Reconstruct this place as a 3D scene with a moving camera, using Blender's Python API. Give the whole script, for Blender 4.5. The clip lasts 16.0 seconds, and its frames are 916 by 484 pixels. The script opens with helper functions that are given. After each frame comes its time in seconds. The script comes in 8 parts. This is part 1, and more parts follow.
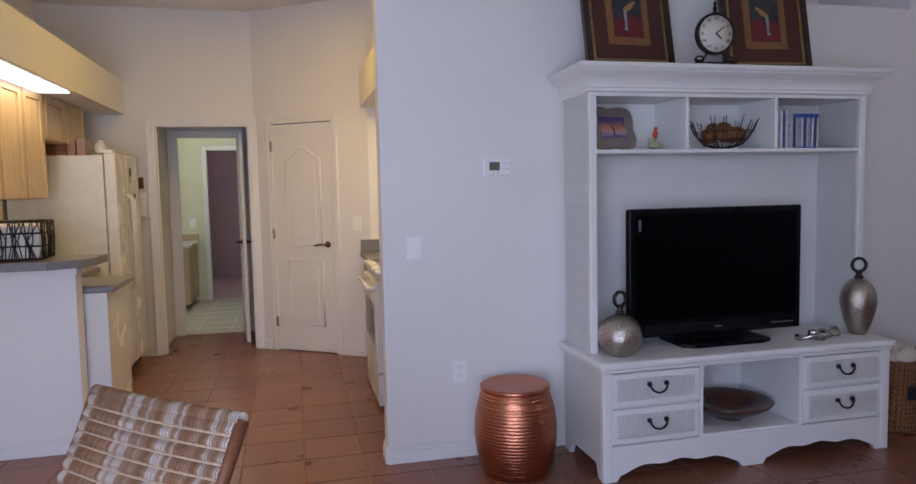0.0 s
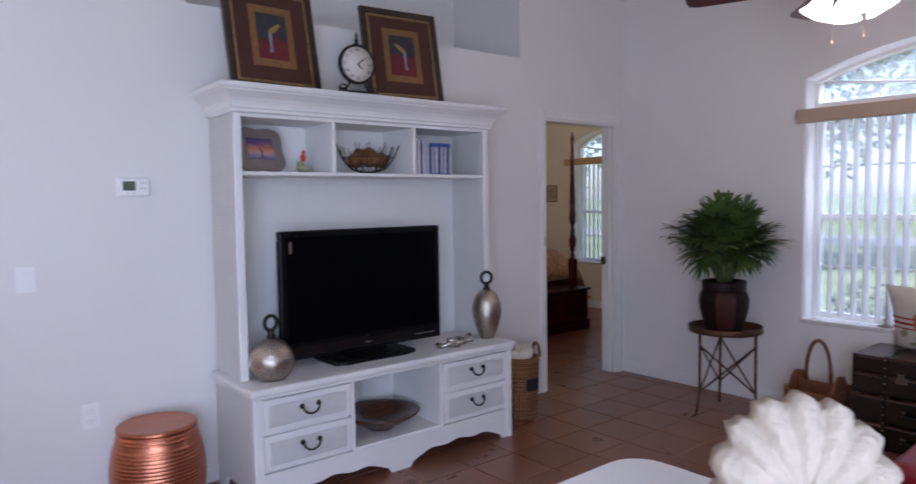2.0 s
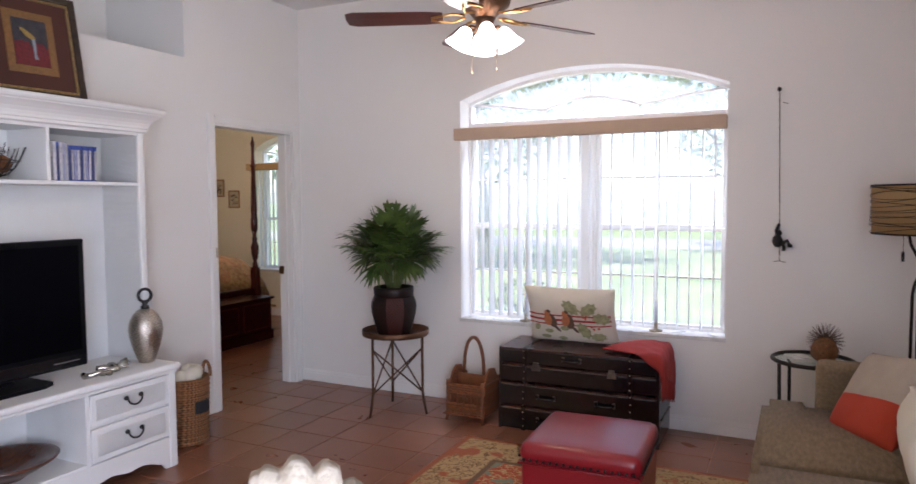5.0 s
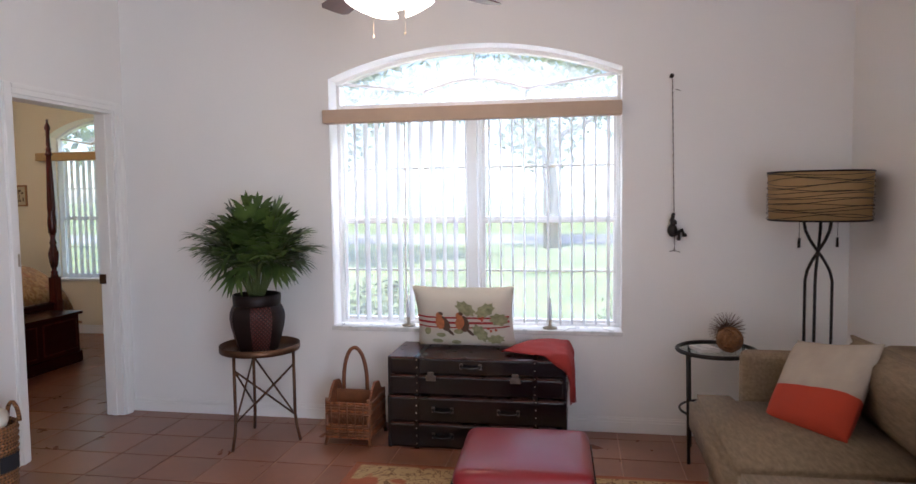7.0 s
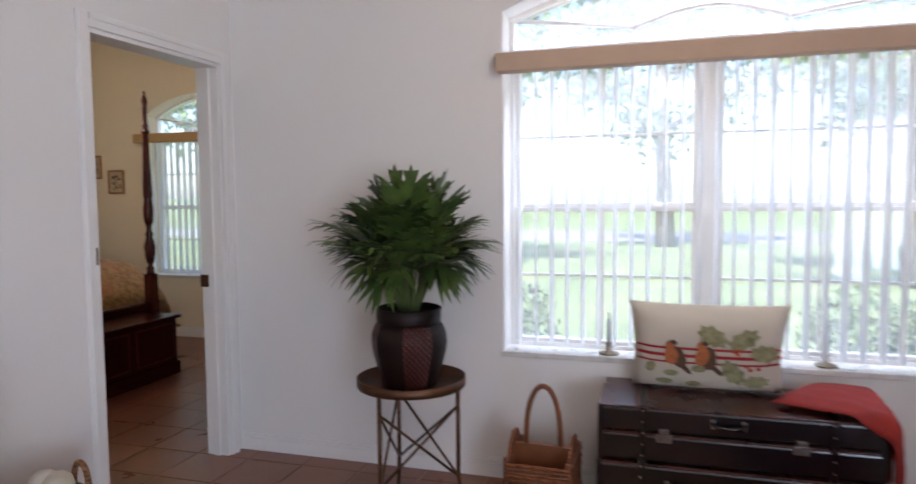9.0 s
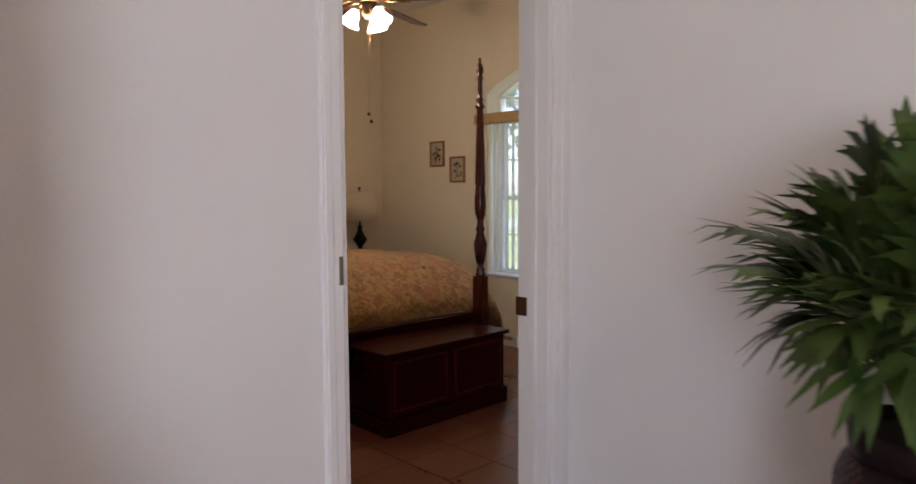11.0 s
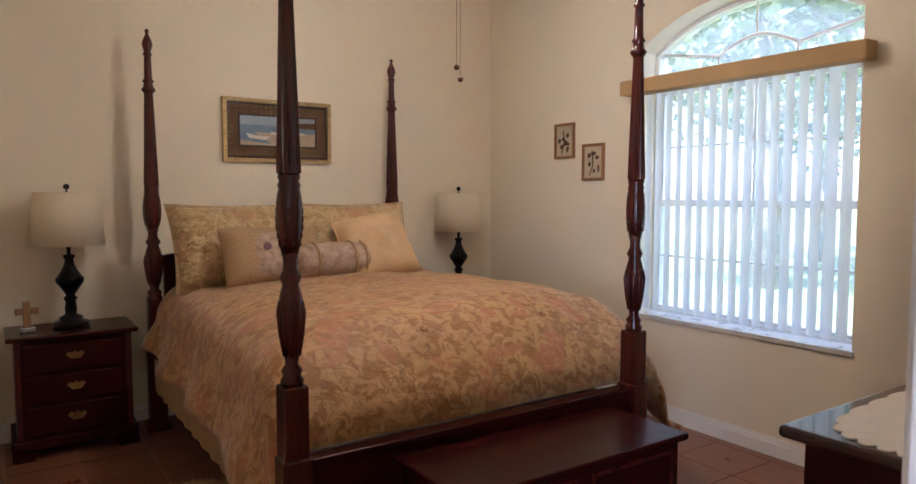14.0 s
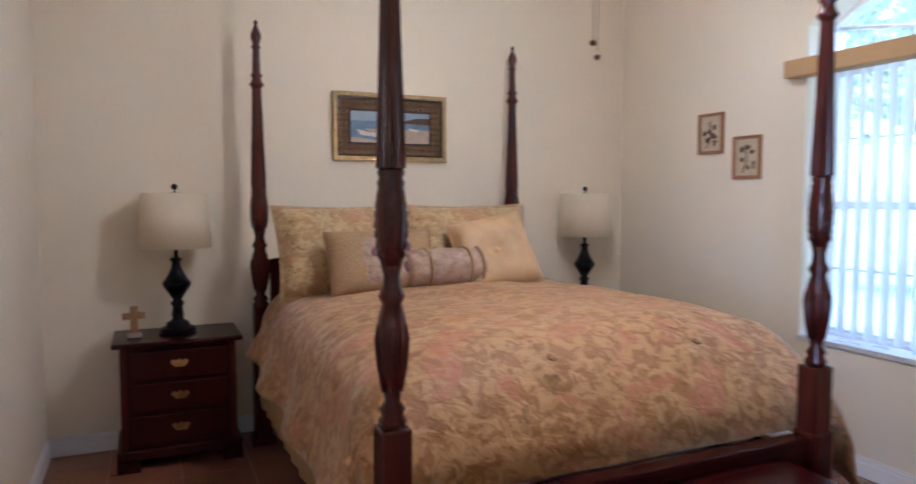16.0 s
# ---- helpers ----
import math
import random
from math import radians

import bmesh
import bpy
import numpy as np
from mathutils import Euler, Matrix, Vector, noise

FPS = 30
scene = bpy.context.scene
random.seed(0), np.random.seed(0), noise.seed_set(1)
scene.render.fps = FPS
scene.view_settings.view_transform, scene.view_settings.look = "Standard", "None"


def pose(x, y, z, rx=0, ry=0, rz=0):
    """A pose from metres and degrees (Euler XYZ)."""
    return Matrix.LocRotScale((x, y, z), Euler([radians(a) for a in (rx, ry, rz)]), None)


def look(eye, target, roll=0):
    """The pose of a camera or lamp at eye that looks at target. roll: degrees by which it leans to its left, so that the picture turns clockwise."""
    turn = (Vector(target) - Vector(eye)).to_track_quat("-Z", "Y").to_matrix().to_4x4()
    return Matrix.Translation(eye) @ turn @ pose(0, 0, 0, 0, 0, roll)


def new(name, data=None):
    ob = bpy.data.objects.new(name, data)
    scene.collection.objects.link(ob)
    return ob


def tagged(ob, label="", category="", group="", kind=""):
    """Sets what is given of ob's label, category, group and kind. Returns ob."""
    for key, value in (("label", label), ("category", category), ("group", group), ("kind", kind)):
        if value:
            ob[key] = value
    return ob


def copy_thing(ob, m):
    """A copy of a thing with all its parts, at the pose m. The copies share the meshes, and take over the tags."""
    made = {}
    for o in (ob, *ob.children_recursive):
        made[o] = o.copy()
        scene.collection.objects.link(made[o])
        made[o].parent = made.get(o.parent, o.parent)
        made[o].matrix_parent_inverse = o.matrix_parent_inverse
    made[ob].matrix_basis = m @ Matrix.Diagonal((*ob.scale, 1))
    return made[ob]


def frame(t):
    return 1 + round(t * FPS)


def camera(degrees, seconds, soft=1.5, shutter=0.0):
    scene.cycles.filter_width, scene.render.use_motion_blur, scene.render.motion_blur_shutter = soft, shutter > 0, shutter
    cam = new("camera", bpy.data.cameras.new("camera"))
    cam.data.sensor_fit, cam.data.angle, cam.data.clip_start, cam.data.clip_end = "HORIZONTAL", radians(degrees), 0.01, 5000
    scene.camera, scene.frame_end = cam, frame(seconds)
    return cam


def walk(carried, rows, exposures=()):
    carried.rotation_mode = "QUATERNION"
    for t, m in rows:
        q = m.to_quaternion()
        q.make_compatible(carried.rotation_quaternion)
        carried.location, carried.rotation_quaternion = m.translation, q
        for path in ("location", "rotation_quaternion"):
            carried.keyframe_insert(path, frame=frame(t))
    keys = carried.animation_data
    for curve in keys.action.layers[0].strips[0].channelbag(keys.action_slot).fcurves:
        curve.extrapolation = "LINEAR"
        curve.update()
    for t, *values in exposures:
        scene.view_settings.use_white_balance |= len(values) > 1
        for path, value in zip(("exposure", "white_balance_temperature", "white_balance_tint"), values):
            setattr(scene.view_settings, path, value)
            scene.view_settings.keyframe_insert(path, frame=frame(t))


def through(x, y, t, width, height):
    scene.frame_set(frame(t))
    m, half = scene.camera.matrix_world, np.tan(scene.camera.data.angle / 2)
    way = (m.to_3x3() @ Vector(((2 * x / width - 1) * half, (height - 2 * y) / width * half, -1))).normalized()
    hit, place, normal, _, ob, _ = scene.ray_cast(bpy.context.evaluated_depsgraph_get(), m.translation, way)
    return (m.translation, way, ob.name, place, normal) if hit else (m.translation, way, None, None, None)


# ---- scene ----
cam = camera(67.2, 16.0, shutter=0.5)
PATH = [
    (0, (0.281, 0.251, 1.427), (0.744, 2.191, 1.275), -1.2),
    (0.3, (0.304, 0.251, 1.430), (0.836, 2.168, 1.279), -1.1),
    (0.5, (0.323, 0.251, 1.432), (1.01, 2.123, 1.289), -1.0),
    (1, (0.372, 0.24, 1.436), (1.26, 2.027, 1.304), -0.8),
    (1.5, (0.409, 0.213, 1.465), (1.503, 1.882, 1.333), -0.8),
    (2, (0.433, 0.192, 1.456), (1.7, 1.735, 1.334), -0.8),
    (2.5, (0.46, 0.168, 1.489), (1.859, 1.592, 1.358), -0.8),
    (3, (0.484, 0.145, 1.495), (1.988, 1.458, 1.368), -0.6),
    (3.5, (0.496, 0.129, 1.5), (2.089, 1.331, 1.373), -0.7),
    (4, (0.505, 0.097, 1.506), (2.174, 1.191, 1.38), -0.5),
    (4.5, (0.511, 0.081, 1.509), (2.254, 1.052, 1.386), -0.3),
    (5, (0.553, 0.093, 1.501), (2.351, 0.961, 1.379), -0.3),
    (5.2, (0.577, 0.125, 1.481), (2.394, 0.953, 1.363), -0.4),
    (6.2, (0.700, 0.445, 1.468), (2.632, 0.935, 1.340), -0.5),
    (6.7, (0.795, 0.640, 1.462), (2.770, 1.005, 1.332), -0.6),
    (7.3, (0.997, 0.801, 1.451), (2.966, 1.131, 1.321), -0.7),
    (7.5, (1.079, 0.918, 1.42), (3.053, 1.21, 1.299), -0.5),
    (8, (1.301, 1.166, 1.413), (3.281, 1.422, 1.284), -0.5),
    (8.5, (1.636, 1.386, 1.446), (3.597, 1.744, 1.29), -0.5),
    (9, (1.964, 1.546, 1.376), (3.873, 2.126, 1.237), -0.5),
    (9.5, (2.261, 1.708, 1.37), (4.09, 2.503, 1.225), -0.2),
    (10, (2.607, 1.895, 1.364), (4.276, 2.986, 1.218), -0.5),
    (12.3, (3.913, 2.944, 1.306), (5.112, 4.537, 1.154), 0.1),
    (12.5, (4.026, 3.043, 1.307), (5.192, 4.661, 1.158), -0.0),
    (13, (4.214, 3.302, 1.303), (5.329, 4.955, 1.155), 0.1),
    (13.5, (4.31, 3.507, 1.313), (5.424, 5.162, 1.171), 0.0),
    (14, (4.39, 3.625, 1.318), (5.506, 5.278, 1.18), 0.0),
    (14.5, (4.46, 3.676, 1.322), (5.563, 5.339, 1.187), -0.0),
    (15, (4.508, 3.722, 1.314), (5.593, 5.397, 1.183), -0.0),
    (15.5, (4.553, 3.812, 1.308), (5.554, 5.537, 1.175), -0.1),
    (16, (4.577, 4.013, 1.314), (5.402, 5.83, 1.18), -0.0),
]
EXPOSURES = [(0, 0.38, 5220, 23), (1, 0.50, 5220, 23), (2, 0.78, 5250, 23), (3.5, 1.12, 5420, 22), (5, 1.42, 5680, 19.5), (9, 1.33, 5600, 16.5), (12.5, 1.40, 6150, 23), (13.5, 2.13, 5380, 22), (14.5, 2.31, 4920, 20.5), (16, 2.62, 4430, 19.5)]
walk(cam, [(t, look(eye, target, roll)) for t, eye, target, roll in PATH], EXPOSURES)

# ---- daylight ----
world = bpy.data.worlds.new("sky")
scene.world = world
world.use_nodes = True
wn = world.node_tree.nodes
sky = wn.new("ShaderNodeTexSky")
sky.sky_type, sky.sun_disc = "NISHITA", False
sky.sun_elevation, sky.sun_rotation = radians(52), radians(285)
world.node_tree.links.new(sky.outputs[0], wn["Background"].inputs[0])
wn["Background"].inputs[1].default_value = 0.15


def lamp(name, kind, m, energy, colour, **kw):
    data = bpy.data.lights.new(name, kind)
    data.energy, data.color = energy, colour
    for key, value in kw.items():
        if key == "size":
            data.size = value
        elif key == "size_y":
            data.shape, data.size_y = "RECTANGLE", value
        elif key == "angle":
            data.angle = value
        elif key == "radius":
            data.shadow_soft_size = value
        elif key == "spread":
            data.spread = value
    ob = new(name, data)
    ob.matrix_world = m
    return ob


WARM, DAY = (1.0, 0.70, 0.40), (0.90, 0.95, 1.0)
# sun from behind the house: the east rooms look out on lit lawns
lamp("sun", "SUN", look((-15, 4, 20), (0, 0, 0)), 5.0, (1.0, 0.95, 0.86), angle=radians(0.5))
# area lamps stand in for the sky's light through the living-room and bedroom windows
lamp("sky_light_living", "AREA", look((6.0, 1.37, 3.35), (4.0, 1.37, 1.2)), 75, DAY, size=2.4, size_y=1.1)
lamp("sky_light_bedroom", "AREA", look((8.4, 5.83, 3.3), (6.4, 5.83, 1.1)), 13, DAY, size=1.8, size_y=1.0)
# daylight fill added at an assumed patio door, unseen behind the walk
lamp("sky_fill_unseen_patio", "AREA", look((-0.5, -0.90, 1.25), (0.5, 3.0, 1.30)), 58, DAY, size=2.3, size_y=2.0)
# lamps that are lit
lamp("fan_bulbs_living", "POINT", pose(3.80, 1.50, 2.12), 5, WARM, radius=0.12)
lamp("fan_bulbs_bedroom", "POINT", pose(6.0, 6.0, 2.40), 12.5, (1.0, 0.79, 0.49), radius=0.10)
lamp("kitchen_tube_west", "AREA", pose(-1.20, 4.75, 2.10), 3.2, (1.0, 0.68, 0.20), size=0.15, size_y=1.1)
lamp("kitchen_tube_east", "AREA", pose(1.15, 5.10, 2.10), 5.5, (1.0, 0.68, 0.20), size=0.3, size_y=1.1)
# warm fill added to yellow the kitchen evenly; no fixture hangs here
lamp("kitchen_warm_fill", "AREA", pose(0.1, 4.9, 3.02), 13, (1.0, 0.59, 0.05), size=0.5, size_y=1.0)
# point lights added to brighten the back rooms, whose own sources are unseen
lamp("laundry_fill", "POINT", pose(-0.8, 8.9, 2.3), 11, (1.0, 0.92, 0.60), radius=0.15)
lamp("far_room_fill", "POINT", pose(-0.4, 11.4, 2.2), 4, (1.0, 0.75, 0.72), radius=0.15)

# ---- materials ----
ANY = (list, tuple)


def shader(name):
    m = bpy.data.materials.new(name)
    m.use_nodes = True
    nt = m.node_tree
    return m, nt, nt.nodes["Principled BSDF"]


def node(nt, kind, links=(), **values):
    n = nt.nodes.new(kind)
    for key, value in values.items():
        n.inputs[key].default_value = value
    for key, source in links:
        nt.links.new(source, n.inputs[key])
    return n


def ramp(nt, fac, stops):
    n = nt.nodes.new("ShaderNodeValToRGB")
    nt.links.new(fac, n.inputs[0])
    while len(n.color_ramp.elements) < len(stops):
        n.color_ramp.elements.new(0.5)
    for e, (p, c) in zip(n.color_ramp.elements, stops):
        e.position = p
        e.color = (*c, 1) if isinstance(c, ANY) else (c, c, c, 1)
    return n.outputs[0]


def coords(nt, stretch=(1, 1, 1), turn=0.0):
    c = nt.nodes.new("ShaderNodeTexCoord")
    n = node(nt, "ShaderNodeMapping", [("Vector", c.outputs["Object"])], Scale=stretch, Rotation=(0, 0, turn))
    return n.outputs[0]


def noise_tex(nt, vec, scale, detail=4.0, rough=0.55, distort=0.0):
    return node(nt, "ShaderNodeTexNoise", [("Vector", vec)], Scale=scale, Detail=detail, Roughness=rough, Distortion=distort).outputs["Fac"]


def mix(nt, fac, a, b, kind="MIX"):
    n = nt.nodes.new("ShaderNodeMix")
    n.data_type, n.blend_type = "RGBA", kind
    for slot, v in ((0, fac), (6, a), (7, b)):
        if isinstance(v, bpy.types.NodeSocket):
            nt.links.new(v, n.inputs[slot])
        elif isinstance(v, ANY):
            n.inputs[slot].default_value = (*v, 1)
        else:
            n.inputs[slot].default_value = v if slot == 0 else (v, v, v, 1)
    return n.outputs[2]


def mul(c, k):
    return tuple(min(1.0, v * k) for v in c)


def relief(nt, bsdf, height, strength, distance=0.002):
    b = node(nt, "ShaderNodeBump", [("Height", height)], Strength=strength, Distance=distance)
    nt.links.new(b.outputs[0], bsdf.inputs["Normal"])


def surface(name, col, rough=0.6, metal=0.0, var=0.10, scale=6.0, grain=90.0, bump=0.25, depth=0.001, stretch=(1, 1, 1), col2=None, coat=0.0, spec=0.5, random_tint=0.0, gloss_var=0.08):
    """Two scales of variation in colour, gloss and relief."""
    m, nt, b = shader(name)
    v = coords(nt, stretch)
    big, fine = noise_tex(nt, v, scale), noise_tex(nt, v, grain, 6.0)
    c = ramp(nt, big, [(0.25, mul(col, 1 - var)), (0.75, col2 or mul(col, 1 + var))])
    c = mix(nt, 0.25, c, ramp(nt, fine, [(0.3, mul(col, 1 - 1.5 * var)), (0.7, mul(col, 1 + var))]))
    if random_tint:
        info = nt.nodes.new("ShaderNodeObjectInfo")
        c = mix(nt, 1.0, c, ramp(nt, info.outputs["Random"], [(0.0, 1 - random_tint), (1.0, 1.0)]), "MULTIPLY")
    nt.links.new(c, b.inputs["Base Color"])
    nt.links.new(ramp(nt, big, [(0.2, max(0.02, rough - gloss_var)), (0.8, min(1.0, rough + gloss_var))]), b.inputs["Roughness"])
    b.inputs["Metallic"].default_value = metal
    b.inputs["Coat Weight"].default_value = coat
    b.inputs["Coat Roughness"].default_value = 0.12
    b.inputs["Specular IOR Level"].default_value = spec
    relief(nt, b, fine, bump, depth)
    return m


def glow(name, col, strength):
    m, nt, b = shader(name)
    b.inputs["Base Color"].default_value = (*col, 1)
    b.inputs["Emission Color"].default_value = (*col, 1)
    b.inputs["Emission Strength"].default_value = strength
    return m


def clear_glass(name, gloss=0.06, tint=(1, 1, 1), glare_haze=0.0):
    m, nt, b = shader(name)
    g = node(nt, "ShaderNodeBsdfGlossy", Roughness=0.02)
    t = node(nt, "ShaderNodeBsdfTransparent", Color=(*tint, 1))
    x = node(nt, "ShaderNodeMixShader", Fac=gloss)
    d = node(nt, "ShaderNodeBsdfTranslucent", Color=(1, 1, 1, 1))
    y = node(nt, "ShaderNodeMixShader", Fac=glare_haze)
    nt.links.new(t.outputs[0], y.inputs[1])
    nt.links.new(d.outputs[0], y.inputs[2])
    nt.links.new(y.outputs[0], x.inputs[1])
    nt.links.new(g.outputs[0], x.inputs[2])
    nt.links.new(x.outputs[0], nt.nodes["Material Output"].inputs[0])
    return m


def thin_cloth(name, col, through=0.45):
    m, nt, b = shader(name)
    v = coords(nt, (1, 1, 0.05))
    c = ramp(nt, noise_tex(nt, v, 220.0), [(0.3, mul(col, 0.93)), (0.7, col)])
    nt.links.new(c, b.inputs["Base Color"])
    b.inputs["Roughness"].default_value = 0.7
    t = node(nt, "ShaderNodeBsdfTranslucent", [("Color", c)])
    x = node(nt, "ShaderNodeMixShader", Fac=through)
    nt.links.new(b.outputs[0], x.inputs[1])
    nt.links.new(t.outputs[0], x.inputs[2])
    nt.links.new(x.outputs[0], nt.nodes["Material Output"].inputs[0])
    return m


def weave(name, dark, light, scale=60.0, ratio=1.0, depth=0.004, rough=0.7, axis=(1, 1, 1), pale=None):
    """Crossing strands: two square-wave families, one over the other."""
    m, nt, b = shader(name)
    v = coords(nt, axis)
    w1 = node(nt, "ShaderNodeTexWave", [("Vector", v)], Scale=scale, Distortion=0.6, Detail=1.5).outputs["Fac"]
    sec = nt.nodes.new("ShaderNodeTexWave")
    sec.bands_direction = "Z"
    nt.links.new(v, sec.inputs["Vector"])
    sec.inputs["Scale"].default_value, sec.inputs["Distortion"].default_value = scale * ratio, 0.6
    n = noise_tex(nt, v, 9.0)
    height = mix(nt, 0.5, w1, sec.outputs["Fac"])
    c = ramp(nt, height, [(0.15, dark), (0.75, light)])
    c = mix(nt, ramp(nt, n, [(0.45, 0.0), (0.62, 0.65)]), c, pale or mul(light, 0.7))
    nt.links.new(c, b.inputs["Base Color"])
    b.inputs["Roughness"].default_value = rough
    relief(nt, b, height, 0.9, depth)
    return m


def dimpled(name, col, rough=0.25, scale=90.0, depth=0.003, dark=0.45):
    """Beaten metal: small facets, darker between them and in broad patches."""
    m, nt, b = shader(name)
    v = coords(nt)
    vo = node(nt, "ShaderNodeTexVoronoi", [("Vector", v)], Scale=scale)
    c = ramp(nt, vo.outputs["Distance"], [(0.1, col), (0.75, mul(col, dark))])
    c = mix(nt, ramp(nt, noise_tex(nt, v, 7.0), [(0.4, 0.0), (0.8, 0.5)]), c, mul(col, 0.6))
    nt.links.new(c, b.inputs["Base Color"])
    b.inputs["Metallic"].default_value, b.inputs["Roughness"].default_value = 1.0, rough
    relief(nt, b, vo.outputs["Distance"], 0.8, depth)
    return m


def lattice_panel(name, dark, light):
    """Slanting strips woven both ways round an upright axis."""
    m, nt, b = shader(name)
    sep = node(nt, "ShaderNodeSeparateXYZ", [("Vector", coords(nt))])
    turn = nt.nodes.new("ShaderNodeMath")
    turn.operation = "ARCTAN2"
    nt.links.new(sep.outputs[1], turn.inputs[0])
    nt.links.new(sep.outputs[0], turn.inputs[1])
    both = []
    for sgn in (-1, 1):
        a = node(nt, "ShaderNodeMath", [(0, turn.outputs[0])])
        a.operation = "MULTIPLY"
        a.inputs[1].default_value = 0.16 * sgn
        c = node(nt, "ShaderNodeMath", [(0, a.outputs[0]), (1, sep.outputs[2])])
        d = node(nt, "ShaderNodeMath", [(0, c.outputs[0])])
        d.operation = "MULTIPLY"
        d.inputs[1].default_value = 260.0
        e = node(nt, "ShaderNodeMath", [(0, d.outputs[0])])
        e.operation = "SINE"
        both.append(e.outputs[0])
    h = node(nt, "ShaderNodeMath", [(0, both[0]), (1, both[1])])
    h.operation = "MINIMUM"
    c = ramp(nt, h.outputs[0], [(0.0, dark), (0.55, light)])
    c = mix(nt, ramp(nt, noise_tex(nt, coords(nt), 14.0), [(0.4, 0.0), (0.7, 0.6)]), c, mul(light, 0.35))
    nt.links.new(c, b.inputs["Base Color"])
    b.inputs["Roughness"].default_value = 0.38
    relief(nt, b, h.outputs[0], 0.8, 0.003)
    return m


def grained_wood(name, dark, light, rough=0.3, along="Z", scale=3.0, coat=0.3, spec=0.5):
    m, nt, b = shader(name)
    s = {"X": (0.15, 2, 2), "Y": (2, 0.15, 2), "Z": (2, 2, 0.15)}[along]
    v = coords(nt, s)
    g = noise_tex(nt, v, scale * 6, 6.0, 0.6, 0.8)
    c = ramp(nt, g, [(0.3, dark), (0.7, light)])
    nt.links.new(c, b.inputs["Base Color"])
    nt.links.new(ramp(nt, g, [(0.3, rough - 0.005), (0.7, rough + 0.005)]), b.inputs["Roughness"])
    b.inputs["Coat Weight"].default_value, b.inputs["Coat Roughness"].default_value = coat, 0.12
    b.inputs["Specular IOR Level"].default_value = spec
    return m


def damask(name, ground, leaf, rose, size=9.0):
    """Woven bedspread: tan ground, pale scrolling leaves, faded roses."""
    m, nt, b = shader(name)
    v = coords(nt)
    n1 = noise_tex(nt, v, size * 2.3, 5.0, 0.60, 0.9)
    c = mix(nt, ramp(nt, n1, [(0.45, 0.0), (0.54, 0.75)]), ground, leaf)
    sprig = ramp(nt, noise_tex(nt, v, size * 4.0, 4.0, 0.6, 0.3), [(0.56, 0.0), (0.60, 0.5)])
    patch = ramp(nt, noise_tex(nt, v, size * 0.7, 2.0), [(0.44, 0.0), (0.54, 1.0)])
    c = mix(nt, mix(nt, 1.0, sprig, patch, "MULTIPLY"), c, mul(ground, 0.52))
    blooms = ramp(nt, noise_tex(nt, v, size * 0.75, 1.5, 0.5, 0.4), [(0.58, 0.0), (0.62, 0.95)])
    petals = ramp(nt, noise_tex(nt, v, size * 3.4, 4.0, 0.65, 0.3), [(0.40, 0.25), (0.55, 0.85)])
    c = mix(nt, mix(nt, 1.0, blooms, petals, "MULTIPLY"), c, rose)
    threads = noise_tex(nt, coords(nt, (1, 1, 4)), 420.0, 2.0)
    c = mix(nt, 0.18, c, ramp(nt, threads, [(0.3, 0.25), (0.7, 0.9)]), "OVERLAY")
    nt.links.new(c, b.inputs["Base Color"])
    b.inputs["Roughness"].default_value = 0.62
    b.inputs["Sheen Weight"].default_value = 0.25
    puckers = noise_tex(nt, coords(nt, (1, 1.6, 1)), 13.0, 3.0, 0.5, 0.6)
    relief(nt, b, mix(nt, 0.8, n1, puckers), 0.8, 0.020)
    return m


def fired_tile(name):
    """Terracotta-brown glazed tile, each one a little different."""
    m, nt, b = shader(name)
    info = nt.nodes.new("ShaderNodeObjectInfo")
    geo = nt.nodes.new("ShaderNodeNewGeometry")
    c0 = nt.nodes.new("ShaderNodeTexCoord")
    off = node(nt, "ShaderNodeVectorMath", [(0, geo.outputs["Position"]), (1, info.outputs["Random"])])
    v = off.outputs[0]
    n = noise_tex(nt, v, 4.0, 5.0, 0.6, 0.3)
    c = ramp(nt, n, [(0.25, (0.205, 0.077, 0.040)), (0.50, (0.248, 0.097, 0.052)), (0.78, (0.295, 0.122, 0.066))])
    c = mix(nt, ramp(nt, noise_tex(nt, v, 22.0, 4.0), [(0.58, 0.0), (0.80, 0.22)]), c, (0.11, 0.048, 0.028))
    c = mix(nt, 1.0, c, ramp(nt, info.outputs["Random"], [(0.0, 0.80), (1.0, 1.0)]), "MULTIPLY")
    nt.links.new(c, b.inputs["Base Color"])
    nt.links.new(ramp(nt, n, [(0.3, 0.27), (0.7, 0.31)]), b.inputs["Roughness"])
    b.inputs["Specular IOR Level"].default_value = 0.5
    return m


M = {}
M["wall"] = surface("painted_wall", (0.80, 0.775, 0.745), 0.75, var=0.02, scale=1.3, grain=130, bump=0.35, depth=0.0012)
M["wall_bed"] = surface("cream_wall", (0.80, 0.71, 0.55), 0.75, var=0.02, scale=1.3, grain=130, bump=0.35, depth=0.0012)
M["wall_green"] = surface("pale_green_wall", (0.72, 0.72, 0.54), 0.75, var=0.02, scale=1.3, grain=130)
M["wall_pink"] = surface("pale_pink_wall", (0.56, 0.44, 0.42), 0.75, var=0.02, scale=1.3, grain=130)
